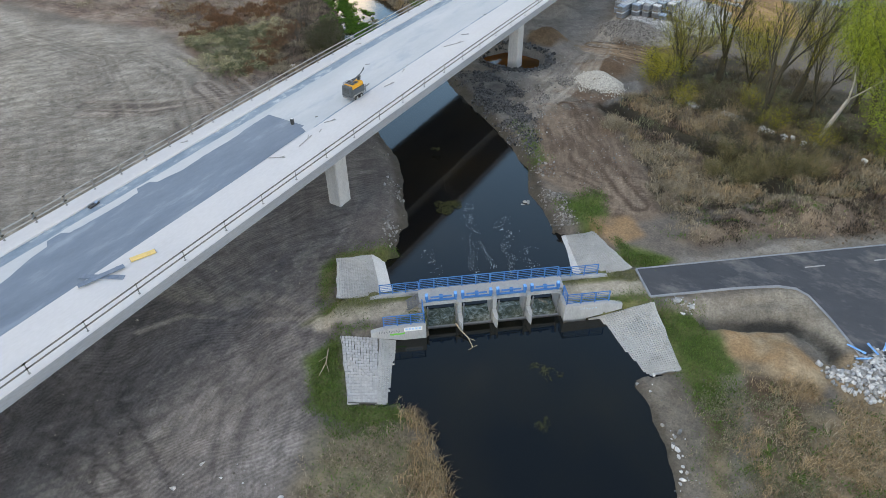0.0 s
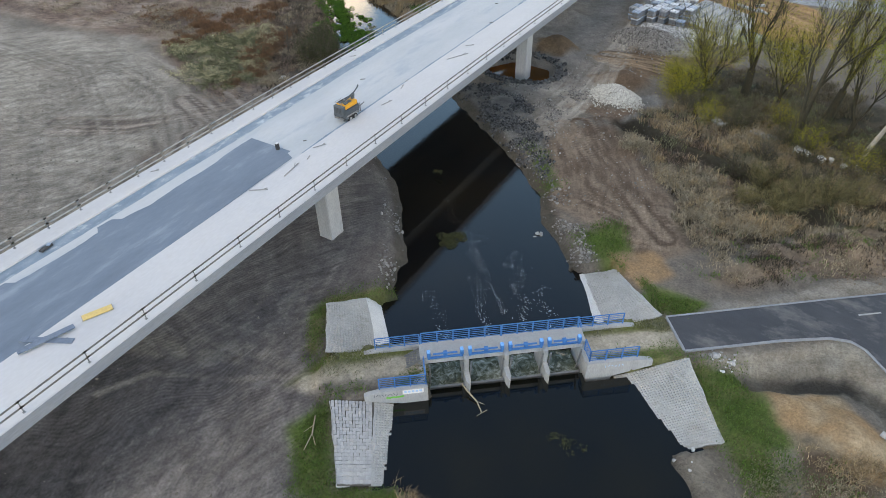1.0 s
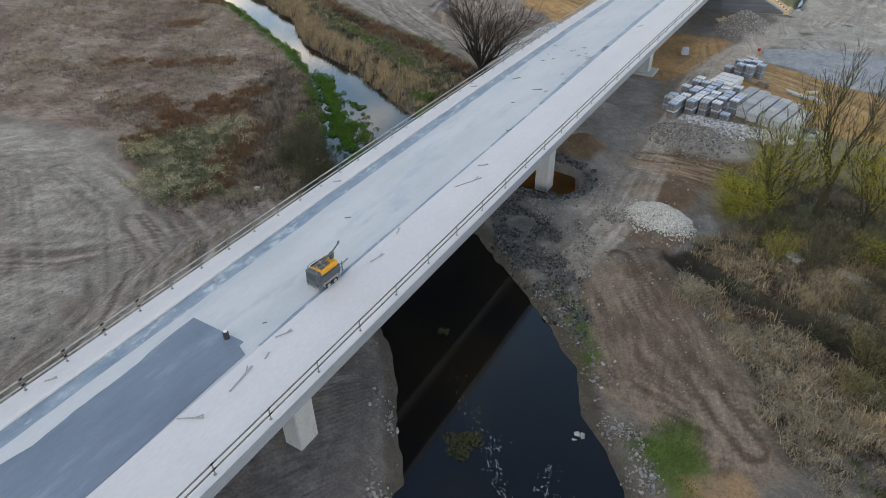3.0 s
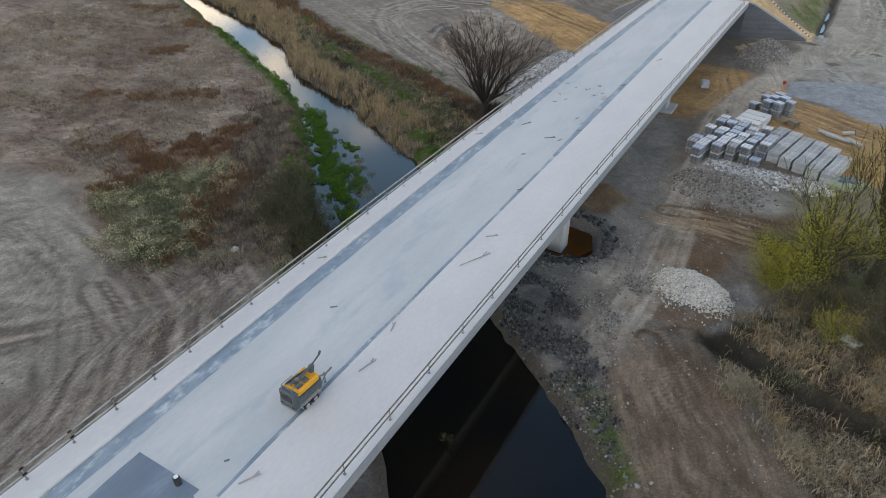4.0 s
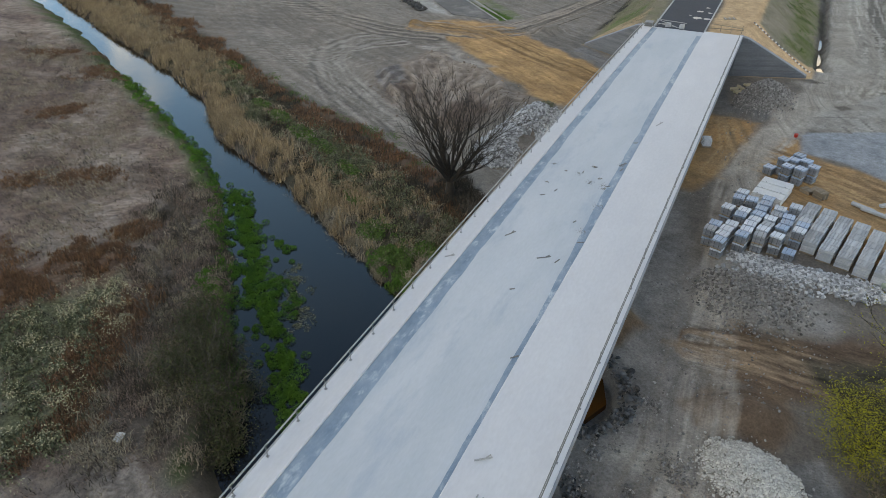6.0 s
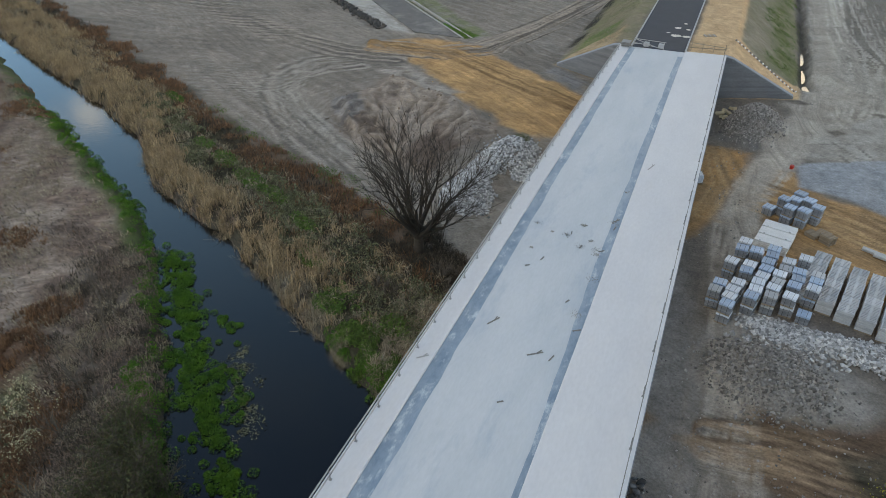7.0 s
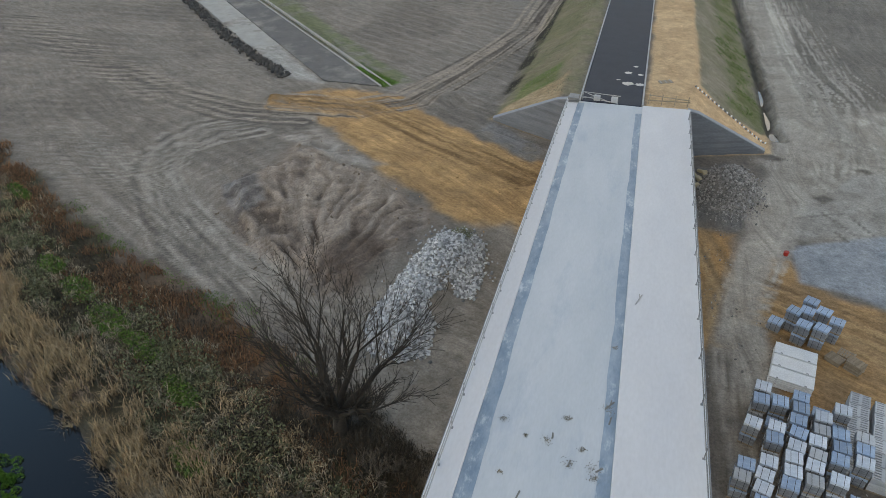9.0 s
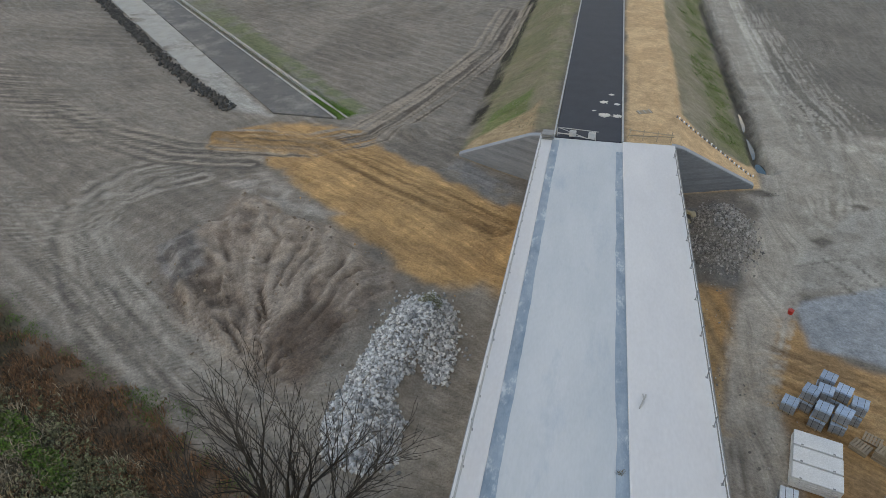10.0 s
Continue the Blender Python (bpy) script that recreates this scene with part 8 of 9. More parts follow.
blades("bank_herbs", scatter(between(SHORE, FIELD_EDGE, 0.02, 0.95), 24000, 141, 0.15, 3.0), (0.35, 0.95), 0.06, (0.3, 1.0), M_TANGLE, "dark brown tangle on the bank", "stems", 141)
sage = scatter(between(SHORE[:8], FIELD_EDGE[:8], 0.26, 0.74), 26000, 43, 0.28, 4.5)
leaves("bank_herbs", np.column_stack([sage, ground_z(sage[:, 0], sage[:, 1]) + np.random.RandomState(6).uniform(0.05, 0.6, len(sage))]), 0.24, M_SAGE, "sage-green herbs between the reeds", "herbs", seed=43)
for k, (cx, cy, a, b) in enumerate(((-89.4, 115.2, 2.6, 1.2), (-83.4, 112.0, 3.4, 1.3), (-78.6, 110.0, 2.6, 1.1), (-94.6, 117.6, 2.2, 1.0), (-68.4, 101.3, 2.0, 1.0), (-63.2, 96.2, 1.9, 1.2), (-59.2, 93.6, 1.8, 1.1), (-72.6, 106.6, 2.2, 0.9), (-109.0, 128.4, 2.6, 0.8), (-56.4, 95.6, 1.6, 1.2))):
    green = on_mound(1900, cx, cy, a, b, -26, 400 + k)
    leaves("bank_herbs", np.column_stack([green, ground_z(green[:, 0], green[:, 1]) + np.random.RandomState(k).uniform(0.05, 0.55, len(green))]), 0.24, M_GREEN, "dark green leafy patch between the reeds", "herbs", seed=400 + k)
blades("bank_herbs", scatter([(-50.2, 85.5), (-54, 90.5), (-58, 93), (-57, 100), (-51, 101)], 6000, 45, 0.3, 3.0), (0.3, 1.0), 0.06, (0.3, 1.0), M_STRAWG, "bleached tangled grass under the bridge's edge", "grass", 45)
blades("bank_herbs", scatter([(-50.0, 84), (-54.4, 89.6), (-58, 91.8), (-58, 95), (-55, 98), (-50.5, 98)], 5200, 145, 0.5, 2.0), (0.2, 0.65), 0.10, (0.2, 0.9), M_GREEN, "lush green tufts at the water's edge", "grass", 145)
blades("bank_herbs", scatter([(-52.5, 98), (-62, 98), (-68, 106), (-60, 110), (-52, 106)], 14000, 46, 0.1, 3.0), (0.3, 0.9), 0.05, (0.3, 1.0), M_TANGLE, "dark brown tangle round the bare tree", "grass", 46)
blades("reed_tussocks", tufts(scatter(REED_LINE, 330, 146, 0.3, 4.0), 26, 0.22, 1), (0.8, 1.9), 0.06, (0.25, 0.95), M_STRAW, "tussocks of golden dry reed", "reeds", 146)
blades("reed_tussocks", tufts(scatter(between(SHORE, FIELD_EDGE, 0.25, 0.8), 240, 147, 0.1, 4.0), 26, 0.25, 2), (0.5, 1.2), 0.06, (0.4, 1.1), M_STRAWG, "tussocks of bleached grass", "grass", 147)
blades("reed_tussocks", tufts(scatter(between(SHORE[:4], FIELD_EDGE[:4], 0.1, 0.8), 60, 148, 0.1, 4.0), 28, 0.25, 3), (0.6, 1.4), 0.06, (0.3, 1.0), M_STRAW, "tussocks of golden reed near the bridge", "reeds", 148)
blades("verge_grass", scatter(between(SHORE[2:7], FIELD_EDGE[2:7], 1.0, 1.1), 2600, 243, 0.4, 4.0), (0.1, 0.3), 0.07, (0.3, 1.0), M_GREEN, "thin green grass at the field's edge", "grass", 243)
# west of the river
MEADOW_NEAR = [(-61, 69), (-69, 80), (-86, 97), (-106, 108.5), (-150, 130), (-170, 120), (-150, 80), (-116, 66), (-93, 68), (-77, 62), (-68, 57)]
blades("meadow_grass", scatter(MEADOW_NEAR, 34000, 47, 0.25, 5.0), (0.18, 0.5), 0.07, (0.5, 1.1), M_BROWNG, "flattened brown grass of the meadow", "grass", 47, dirn=200)
blades("meadow_grass", scatter(MEADOW_NEAR, 9000, 248, 0.45, 6.0), (0.2, 0.5), 0.07, (0.5, 1.1), M_TANGLE, "dark flattened grass of the meadow", "grass", 248, dirn=200)
blades("meadow_grass", scatter(MEADOW_NEAR, 30000, 48, 0.42, 5.0), (0.2, 0.55), 0.07, (0.7, 1.15), M_STRAWG, "bleached flattened grass of the meadow", "grass", 48, dirn=200)
W_BANK = [(-60.0, 67.6), (-66.6, 79.6), (-74.0, 87.2), (-85.0, 96.6), (-88.0, 92.0), (-80.0, 82.0), (-72.0, 70.0), (-66.0, 64.0)]
blades("bank_tangle", scatter(W_BANK, 9500, 350, 0.3, 2.5, 2.5), (0.3, 0.9), 0.05, (0.4, 1.1), M_TANGLE, "dark tangled stems along the western bank", "stems", 350)
blades("bank_tangle", scatter(W_BANK, 11000, 351, 0.25, 3.0, 2.5), (0.3, 0.8), 0.05, (0.6, 1.15), M_BROWNG, "brown flattened grass along the western bank", "grass", 351)
blades("bank_tangle", scatter(W_BANK, 9000, 352, 0.4, 2.5, 2.5), (0.3, 0.8), 0.05, (0.6, 1.15), M_STRAWG, "bleached grass along the western bank", "grass", 352)
RUST = [(-89.5, 67), (-90.5, 77), (-86, 87), (-77, 80), (-68, 67.5), (-70, 62), (-74, 68), (-81, 80), (-84.5, 74), (-86.5, 66)]
blades("dock_stems", scatter(RUST, 22000, 49, 0.1, 3.0, 2.0), (0.3, 0.8), 0.07, (0.1, 0.6), M_RUSTG, "rust-red dead dock stems", "stems", 49)
for k, (cx, cy, a, b) in enumerate(((-100, 92, 5, 2.6), (-118, 104, 6, 2.4), (-126, 116, 7, 2.4), (-98, 76, 5, 2.4), (-140, 122, 8, 3), (-112, 86, 6, 2))):
    q = [(cx - a, cy - 0.4 * a), (cx, cy - b), (cx + a, cy + 0.4 * a), (cx, cy + b)]
    blades("dock_stems", scatter(q, 2200, 60 + k, 0.1, 3.0, 2.2), (0.2, 0.55), 0.09, (0.3, 1.0), M_RUSTG, "patch of rust-red dead stems in the meadow", "stems", 60 + k)
HERB = [(-86, 66), (-84, 73.5), (-80.8, 80), (-72, 70), (-67.8, 64), (-73.5, 58.6)]
p2 = scatter(HERB, 15000, 50, 0.35, 2.0, 2.6)
leaves("herb_patch", np.column_stack([p2, ground_z(p2[:, 0], p2[:, 1]) + np.random.RandomState(1).uniform(0, 0.5, len(p2))]), 0.24, M_SAGE, "patch of sage-green herbs", "herbs", seed=50)
p2 = scatter(HERB, 7500, 250, 0.35, 1.6, 2.4)
leaves("herb_patch", np.column_stack([p2, ground_z(p2[:, 0], p2[:, 1]) + np.random.RandomState(2).uniform(0.3, 0.65, len(p2))]), 0.16, M_CREAM, "cream seed heads over the herb patch", "herbs", seed=250)


def clumps(name, centres, n, radius, height, size, mat, label, category, seed, floor):
    r = np.random.RandomState(seed)
    c = centres[r.randint(0, len(centres), n)]
    d = r.normal(size=(n, 3))
    d /= np.linalg.norm(d, axis=1)[:, None]
    d *= (r.uniform(0.5, 1, n) ** 0.5)[:, None]
    s = 0.6 + 0.8 * vnoise(c[:, 0] * 3, c[:, 1] * 3, seed)
    p = np.stack([c[:, 0] + d[:, 0] * radius * s, c[:, 1] + d[:, 1] * radius * s, np.maximum(floor, ground_z(c[:, 0], c[:, 1])) + np.abs(d[:, 2]) * height * s], 1)
    return leaves(name, p, size, mat, label, category, seed=seed)


def strip(pts, n, wide, seed):
    """Places of clumps strewn along a line."""
    r = np.random.RandomState(seed)
    p = np.array(pts, float)
    d = np.concatenate([[0], np.cumsum(np.hypot(*np.diff(p, axis=0).T))])
    s = r.uniform(0, d[-1], n)
    return np.stack([np.interp(s, d, p[:, 0]), np.interp(s, d, p[:, 1])], 1) + r.normal(0, wide, (n, 2))


STRIPS = [([(-82.8, 98.0), (-79.4, 95.0), (-76.0, 91.8), (-73.8, 90.2), (-71.6, 87.2), (-68.6, 84.6), (-66.0, 82.6), (-62.8, 80.0), (-59.4, 77.0), (-57.0, 73.8)], 420, 0.75),
          ([(-74.0, 83.4), (-71.6, 81.6), (-69.6, 79.6), (-67.0, 78.0), (-64.0, 75.4), (-61.0, 73.0)], 150, 0.5),
          ([(-73.0, 92.8), (-70.6, 91.2), (-68.6, 89.8)], 16, 0.4), ([(-69.0, 87.4), (-66.4, 85.8), (-63.4, 83.2)], 34, 0.6)]
gc = np.concatenate([strip(p, n, w, 51 + k) for k, (p, n, w) in enumerate(STRIPS)])
clumps("water_plants", gc, 78000, 0.42, 0.36, 0.125, M_LUSH, "lush bright green plants in the shallow water", "water plants", 51, WATER_DOWN)
stones("spoil_windrow", np.concatenate([strip([(-155.2, 221.9), (-132.2, 200.9), (-114.4, 184.7), (-101.9, 174.6), (-96.6, 170.7)], 2600, 0.5, 92), strip([(-240, 318), (-155.2, 221.9)], 900, 0.6, 93)]), 0.15, 0.6, surf("dark_spoil", (0.045, 0.043, 0.041), (0.07, 0.066, 0.062), 1.5, 0.95, 0.3, 8, island=0.4), "low windrow of dark spoil beside the farm road", "spoil", "rock", seed=94)
edge = strip([(x + 0.25, y + 0.15) for x, y in BANK_W[9:16]], 330, 0.5, 58)
clumps("water_plants", edge, 36000, 0.55, 0.4, 0.14, M_LUSH, "bright green fringe along the river bank", "water plants", 52, WATER_DOWN)
clumps("water_plants", strip([(-68.8, 90.0), (-66.4, 87.4), (-63.4, 84.0), (-61.4, 81.6)], 60, 0.6, 59), 1300, 0.5, 0.05, 0.18, M_OLIVE, "thin olive weeds floating beside the plants", "water plants", 53, WATER_DOWN)
clumps("water_weeds", on_mound(16, -29.6, 48.6, 1.3, 1.4, 0, 54), 1800, 0.45, 0.2, 0.13, M_THICKET, "drifting green weeds on the dark river", "water plants", 54, WATER_DOWN)
clumps("water_weeds", np.concatenate([on_mound(12, -11.2, 33.0, 1.3, 0.9, 30, 55), on_mound(6, -9.2, 28.4, 0.6, 0.6, 0, 56), on_mound(5, -36.0, 57.5, 0.8, 0.5, 0, 57)]), 520, 0.3, 0.05, 0.12, M_THICKET, "thin drifting weeds on calm water", "water plants", 55, WATER_UP)
# around the weir and the pool
LAWNS = [([(-27.6, 24.3), (-27, 27.3), (-22.5, 22.1), (-19, 24.4), (-17.4, 23.6), (-20.8, 20.6), (-24.4, 21.0)], 5200), ([(-33.6, 33.6), (-33.4, 36), (-29.6, 40), (-28.6, 38.6), (-32.8, 34.6), (-30.2, 30), (-31.6, 30.4)], 1700),
         ([(-18.6, 54), (-16.2, 57), (-14.2, 54.5), (-14.2, 51)], 2200), ([(-11.6, 50.7), (-6.4, 50.6), (-7.4, 48.4), (-10.4, 48.1)], 1800), ([(-30.2, 66.6), (-27.4, 66), (-23.5, 60.6), (-24.2, 59.8)], 1300),
         ([(-5.6, 43.4), (-2.4, 45.2), (-0.6, 43.2), (2.5, 38.5), (1.0, 35.5), (-1.5, 37.0), (-3.3, 39.5)], 3600), ([(-22, 20), (-18, 23), (-13.5, 20), (-9, 14), (-14, 9), (-20, 14)], 3200), ([(-1, 36), (4, 40), (8, 36), (13, 33), (6, 26), (3, 29)], 1900)]
for k, (pts, n) in enumerate(LAWNS):
    blades("grass_patch", scatter(pts, n, 70 + k, 0.0, 2.5), (0.10, 0.32), 0.06, (0.2, 0.9), M_GREEN, "short fresh green grass", "grass", 70 + k)
for k, (v0, v1, s) in enumerate(((1.0, 2.3, -1), (-2.2, -1.0, -1), (1.0, 2.3, 1), (-2.2, -1.0, 1))):
    q = [world_xy(s * 7.0, v0), world_xy(s * 13.0, v0), world_xy(s * 13.0, v1), world_xy(s * 7.0, v1)]
    blades("grass_patch", scatter(q, 1300, 80 + k), (0.08, 0.25), 0.06, (0.2, 0.9), M_GREEN if k % 2 else M_OLIVE, "grass strip beside the weir's path", "grass", 80 + k)
blades("straw_grass", scatter([(-23, 20), (-18, 23), (-13.2, 20.6), (-8, 14), (-14, 7), (-20, 13)], 7000, 85, 0.2, 3.0), (0.12, 0.4), 0.05, (0.4, 1.0), M_STRAWG, "bleached grass on the pool's bank", "grass", 85)
blades("straw_grass", scatter([(-18.6, 24.6), (-17.2, 24.8), (-14.8, 22.8), (-12.0, 20.0), (-8.5, 15), (-10, 13.5), (-14, 19), (-17, 22)], 2600, 86, 0.3, 2.5), (0.5, 1.2), 0.05, (0.2, 0.9), M_STRAW, "golden reeds leaning over the pool", "reeds", 86)
blades("straw_grass", scatter([(-1, 35), (3, 40.5), (9, 41), (16, 42), (24, 30), (16, 14), (4, 24)], 15000, 87, 0.25, 3.0), (0.12, 0.36), 0.045, (0.5, 1.1), M_STRAWG, "bleached meadow grass beside the pool", "grass", 87)
blades("straw_grass", scatter([(7.5, 38.6), (11, 41), (18, 42), (20, 32), (11, 31)], 5000, 88, 0.3, 3.0), (0.25, 0.7), 0.045, (0.4, 1.1), M_STRAWG, "golden tussocks of dry grass", "grass", 88)
blades("straw_grass", tufts(scatter([(2.6, 39), (7, 41), (13, 40.5), (15, 30), (6, 26), (4, 33)], 170, 288, 0.15, 2.5), 34, 0.3, 9), (0.3, 0.8), 0.05, (0.5, 1.15), M_STRAW, "tussocks of golden dead grass on the rough ground", "grass", 289)
blades("herb_patch", scatter([(0, 36), (5, 39), (12, 38), (14, 28), (6, 24)], 11000, 89, 0.1, 2.0), (0.12, 0.36), 0.06, (0.3, 0.9), M_OLIVE, "grey-green herbs in the meadow", "herbs", 89)
# brush strip on the east
BRUSH = [(-21.5, 76.6), (-20.6, 80), (-16, 86), (-8, 84), (2, 80), (9, 79), (22, 82), (20, 72), (9.8, 71), (0, 67), (-8.5, 59), (-13, 66), (-17, 71.5)]
def off_ditch(p, gap=1.5):
    d, _ = line_dist(p[:, 0], p[:, 1], DITCH_BRUSH)
    return p[d + 0.4 * fbm(p[:, 0], p[:, 1], 2.0, 3, 3) > gap]


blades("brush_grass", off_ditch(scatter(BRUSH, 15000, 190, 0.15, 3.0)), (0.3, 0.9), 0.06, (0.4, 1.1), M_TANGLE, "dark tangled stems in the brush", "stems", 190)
blades("brush_grass", off_ditch(scatter(BRUSH, 15000, 90, 0.4, 3.0)), (0.3, 0.95), 0.06, (0.5, 1.15), M_STRAWG, "bleached tangled grass and reeds", "grass", 90)
blades("brush_grass", off_ditch(scatter(BRUSH, 6000, 91, 0.5, 3.0)), (0.4, 1.2), 0.06, (0.4, 1.1), M_STRAW, "golden dry reeds in the brush", "reeds", 91)
blades("brush_grass", off_ditch(scatter(BRUSH, 14000, 191, 0.2, 3.0)), (0.3, 0.9), 0.06, (0.4, 1.1), M_BROWNG, "brown dead stems in the brush", "stems", 191)
blades("brush_grass", scatter(BRUSH, 8000, 92, 0.4, 4.0), (0.3, 0.8), 0.08, (0.3, 1.0), M_OLIVE, "olive undergrowth in the brush", "undergrowth", 92)
blades("brush_grass", off_ditch(scatter([(-14.5, 67), (-9, 58), (-7.5, 59), (-12, 67), (-18, 73), (-21, 76), (-21, 73.5)], 6500, 93, 0.1, 2.0)), (0.3, 0.9), 0.06, (0.5, 1.15), M_STRAWG, "bleached grass on the brush's edge", "grass", 93)
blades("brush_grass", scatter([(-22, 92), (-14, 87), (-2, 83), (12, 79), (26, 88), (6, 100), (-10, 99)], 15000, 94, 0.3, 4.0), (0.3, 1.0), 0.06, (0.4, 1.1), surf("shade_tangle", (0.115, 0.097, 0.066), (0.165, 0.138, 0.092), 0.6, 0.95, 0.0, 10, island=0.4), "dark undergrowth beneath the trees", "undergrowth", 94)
blades("brush_grass", scatter([(-15, 88), (-2, 84.5), (10, 80), (14, 84), (0, 90), (-12, 94)], 8000, 95, 0.2, 3.0), (0.2, 0.7), 0.08, (0.3, 1.0), M_OLIVE, "olive undergrowth beneath the trees", "undergrowth", 95)
VERGE_E = [(-8.6, 55.0), (-4.0, 54.6), (2, 59.6), (12, 67), (12, 71), (4, 68), (-2, 63.5), (-8.4, 59)]
blades("brush_grass", scatter(VERGE_E, 4200, 360, 0.45, 2.5), (0.2, 0.6), 0.05, (0.5, 1.1), M_TANGLE, "dark brambles on the soil mounds", "brambles", 360)
blades("brush_grass", scatter(VERGE_E, 3200, 361, 0.45, 2.5), (0.2, 0.6), 0.05, (0.5, 1.1), M_STRAWG, "bleached grass on the soil mounds", "grass", 361)
blades("brush_grass", scatter(VERGE_E, 1600, 362, 0.6, 2.0), (0.15, 0.4), 0.06, (0.4, 1.0), M_GREEN, "green tufts on the soil mounds", "grass", 362)
blades("brush_tussocks", off_ditch(tufts(scatter(BRUSH, 340, 196, 0.1, 4.0), 28, 0.25, 4)), (0.6, 1.5), 0.06, (0.4, 1.1), M_STRAWG, "tussocks of bleached grass in the brush", "grass", 196)
blades("brush_tussocks", off_ditch(tufts(scatter(BRUSH, 320, 197, 0.1, 4.0), 28, 0.25, 5)), (0.6, 1.5), 0.06, (0.4, 1.1), M_STRAW, "tussocks of golden reed in the brush", "reeds", 197)
blades("brush_tussocks", tufts(scatter([(0, 35), (4, 40), (10, 40.6), (18, 41), (20, 30), (8, 26)], 150, 198, 0.1, 3.0), 26, 0.22, 6), (0.15, 0.45), 0.05, (0.4, 1.1), M_STRAWG, "tussocks of bleached meadow grass", "grass", 198)
blades("brush_tussocks", tufts(scatter([(0, 35), (4, 40), (10, 40.6), (18, 41), (20, 30), (8, 26)], 90, 199, 0.2, 3.0), 40, 0.3, 7), (0.15, 0.4), 0.08, (0.3, 1.0), M_GREEN, "fresh green tussocks in the meadow", "grass", 199)
blades("bank_grass", scatter([(-60, 172), (-51.6, 160), (-51.2, 230), (-59, 230)], 9000, 96, 0.0, 4.0), (0.08, 0.22), 0.08, (0.3, 1.0), M_OLIVE, "thin grass on the embankment", "grass", 96)
blades("bank_grass", scatter([(-30.0, 168), (-25, 166.5), (-25.2, 230), (-29.0, 230)], 3600, 97, 0.5, 3.0), (0.08, 0.22), 0.08, (0.3, 1.0), M_GREEN, "thin green grass on the embankment", "grass", 97)
blades("bank_grass", scatter([(-88, 178.0), (-79.6, 171.2), (-78.2, 172.5), (-87, 179.6)], 2500, 98), (0.08, 0.22), 0.08, (0.3, 1.0), M_GREEN, "bright green verge beside the farm track", "grass", 98)
blades("verge_grass", scatter([(-66, 60), (-58, 66), (-54, 63), (-57, 56), (-62, 52)], 800, 99, 0.35, 3.0), (0.2, 0.6), 0.05, (0.4, 1.0), M_STRAWG, "tufts of dry grass by the inlet", "grass", 99)
leaves("cobble_weeds", np.column_stack([on_mound(1400, -56.8, 131.2, 1.2, 1.7, 0, 100), float(ground_z(-56.8, 131.4)) + np.random.RandomState(4).uniform(-0.1, 0.3, 1400)]), 0.16, M_OLIVE, "green weeds growing on the cobbles", "weeds", seed=100)


clumps("bank_herbs", strip([(-51.0, 85.6), (-54.2, 89.4), (-58.4, 91.6), (-61.0, 93.4)], 60, 0.5, 95), 9000, 0.5, 0.55, 0.13, M_LUSH, "bright lush green herbs at the water's edge", "herbs", 96, WATER_DOWN)
clumps("bank_herbs", strip([(-56.0, 93.0), (-60.0, 96.0), (-64.4, 99.2)], 26, 0.9, 97), 5000, 0.5, 0.6, 0.14, M_GREEN, "green leafy clumps near the bare tree", "herbs", 98, -1.9)


def leaf_litter():
    """Small clumps of dead leaves blown onto the deck."""
    r = np.random.RandomState(8)
    c = np.array(LITTER)
    k = r.randint(0, len(c), 900)
    p = c[k, :2] + r.normal(0, 1, (900, 2)) * c[k, 2:3]
    z = np.array([deck_z(v) for v in p[:, 1]]) + 0.03
    leaves("leaf_litter", np.column_stack([p, z]), 0.09, M_LITTER, "small clumps of dead brown leaves on the deck", "leaf litter", seed=8, flat=0.85)


LITTER = [(-41.06, 106.97, 0.22), (-43.44, 105.54, 0.12), (-42.28, 103.46, 0.12), (-41.59, 102.29, 0.2), (-42.92, 102.3, 0.2), (-41.47, 101.66, 0.14), (-44.25, 103.6, 0.14), (-45.5, 103.6, 0.08), (-46.4, 100.75, 0.08), (-41.0, 98.4, 0.25), (-41.1, 112.5, 0.12), (-41.2, 94.0, 0.22), (-47.0, 104.5, 0.15)]
leaf_litter()


# ---- foam on the river ----
def foam():
    r = np.random.RandomState(9)
    c = []
    for u0, u1, n, a, b in ((-3.8, -4.6, 150, 2, 10), (-0.9, 0.2, 380, 2, 17), (2.4, 3.6, 420, 2, 14), (4.6, 5.0, 200, 2, 9), (1.2, -1.5, 240, 6, 24)):
        w = a + (b - a) * r.uniform(0, 1, n) ** 1.4
        f = (w - a) / (b - a)
        c.append(np.stack([u0 + (u1 - u0) * f + 0.5 * np.sin(w * 1.7 + u0) * f + r.normal(0, 0.16 + 0.3 * f, n), w], 1))
    c = np.concatenate(c)
    x, y = world_xy(c[:, 0], c[:, 1])
    n = len(x)
    k = 7
    th = np.arange(k) * 2 * math.pi / k
    rad = (0.006 + 0.024 * r.uniform(0, 1, n) ** 2.2)[:, None] * (1 + 0.4 * r.uniform(-1, 1, (n, k)))
    turn = r.normal(0, 0.8, n)[:, None]
    eu, ev = rad * np.cos(th) * 0.55, rad * np.sin(th) * 3.4
    du, dv = eu * np.cos(turn) - ev * np.sin(turn), eu * np.sin(turn) + ev * np.cos(turn)
    v = np.stack([x[:, None] + du * CU - dv * SU, y[:, None] + du * SU + dv * CU, np.full((n, k), WATER_DOWN + 0.012)], 2)
    o = np.arange(n)[:, None] * k
    f = np.concatenate([o + np.array([0, i, i + 1]) for i in range(1, k - 1)])
    return tagged(mesh_np("foam", v.reshape(-1, 3), f, M_FOAM), "white flecks of foam drifting below the weir", "foam", kind="stuff")


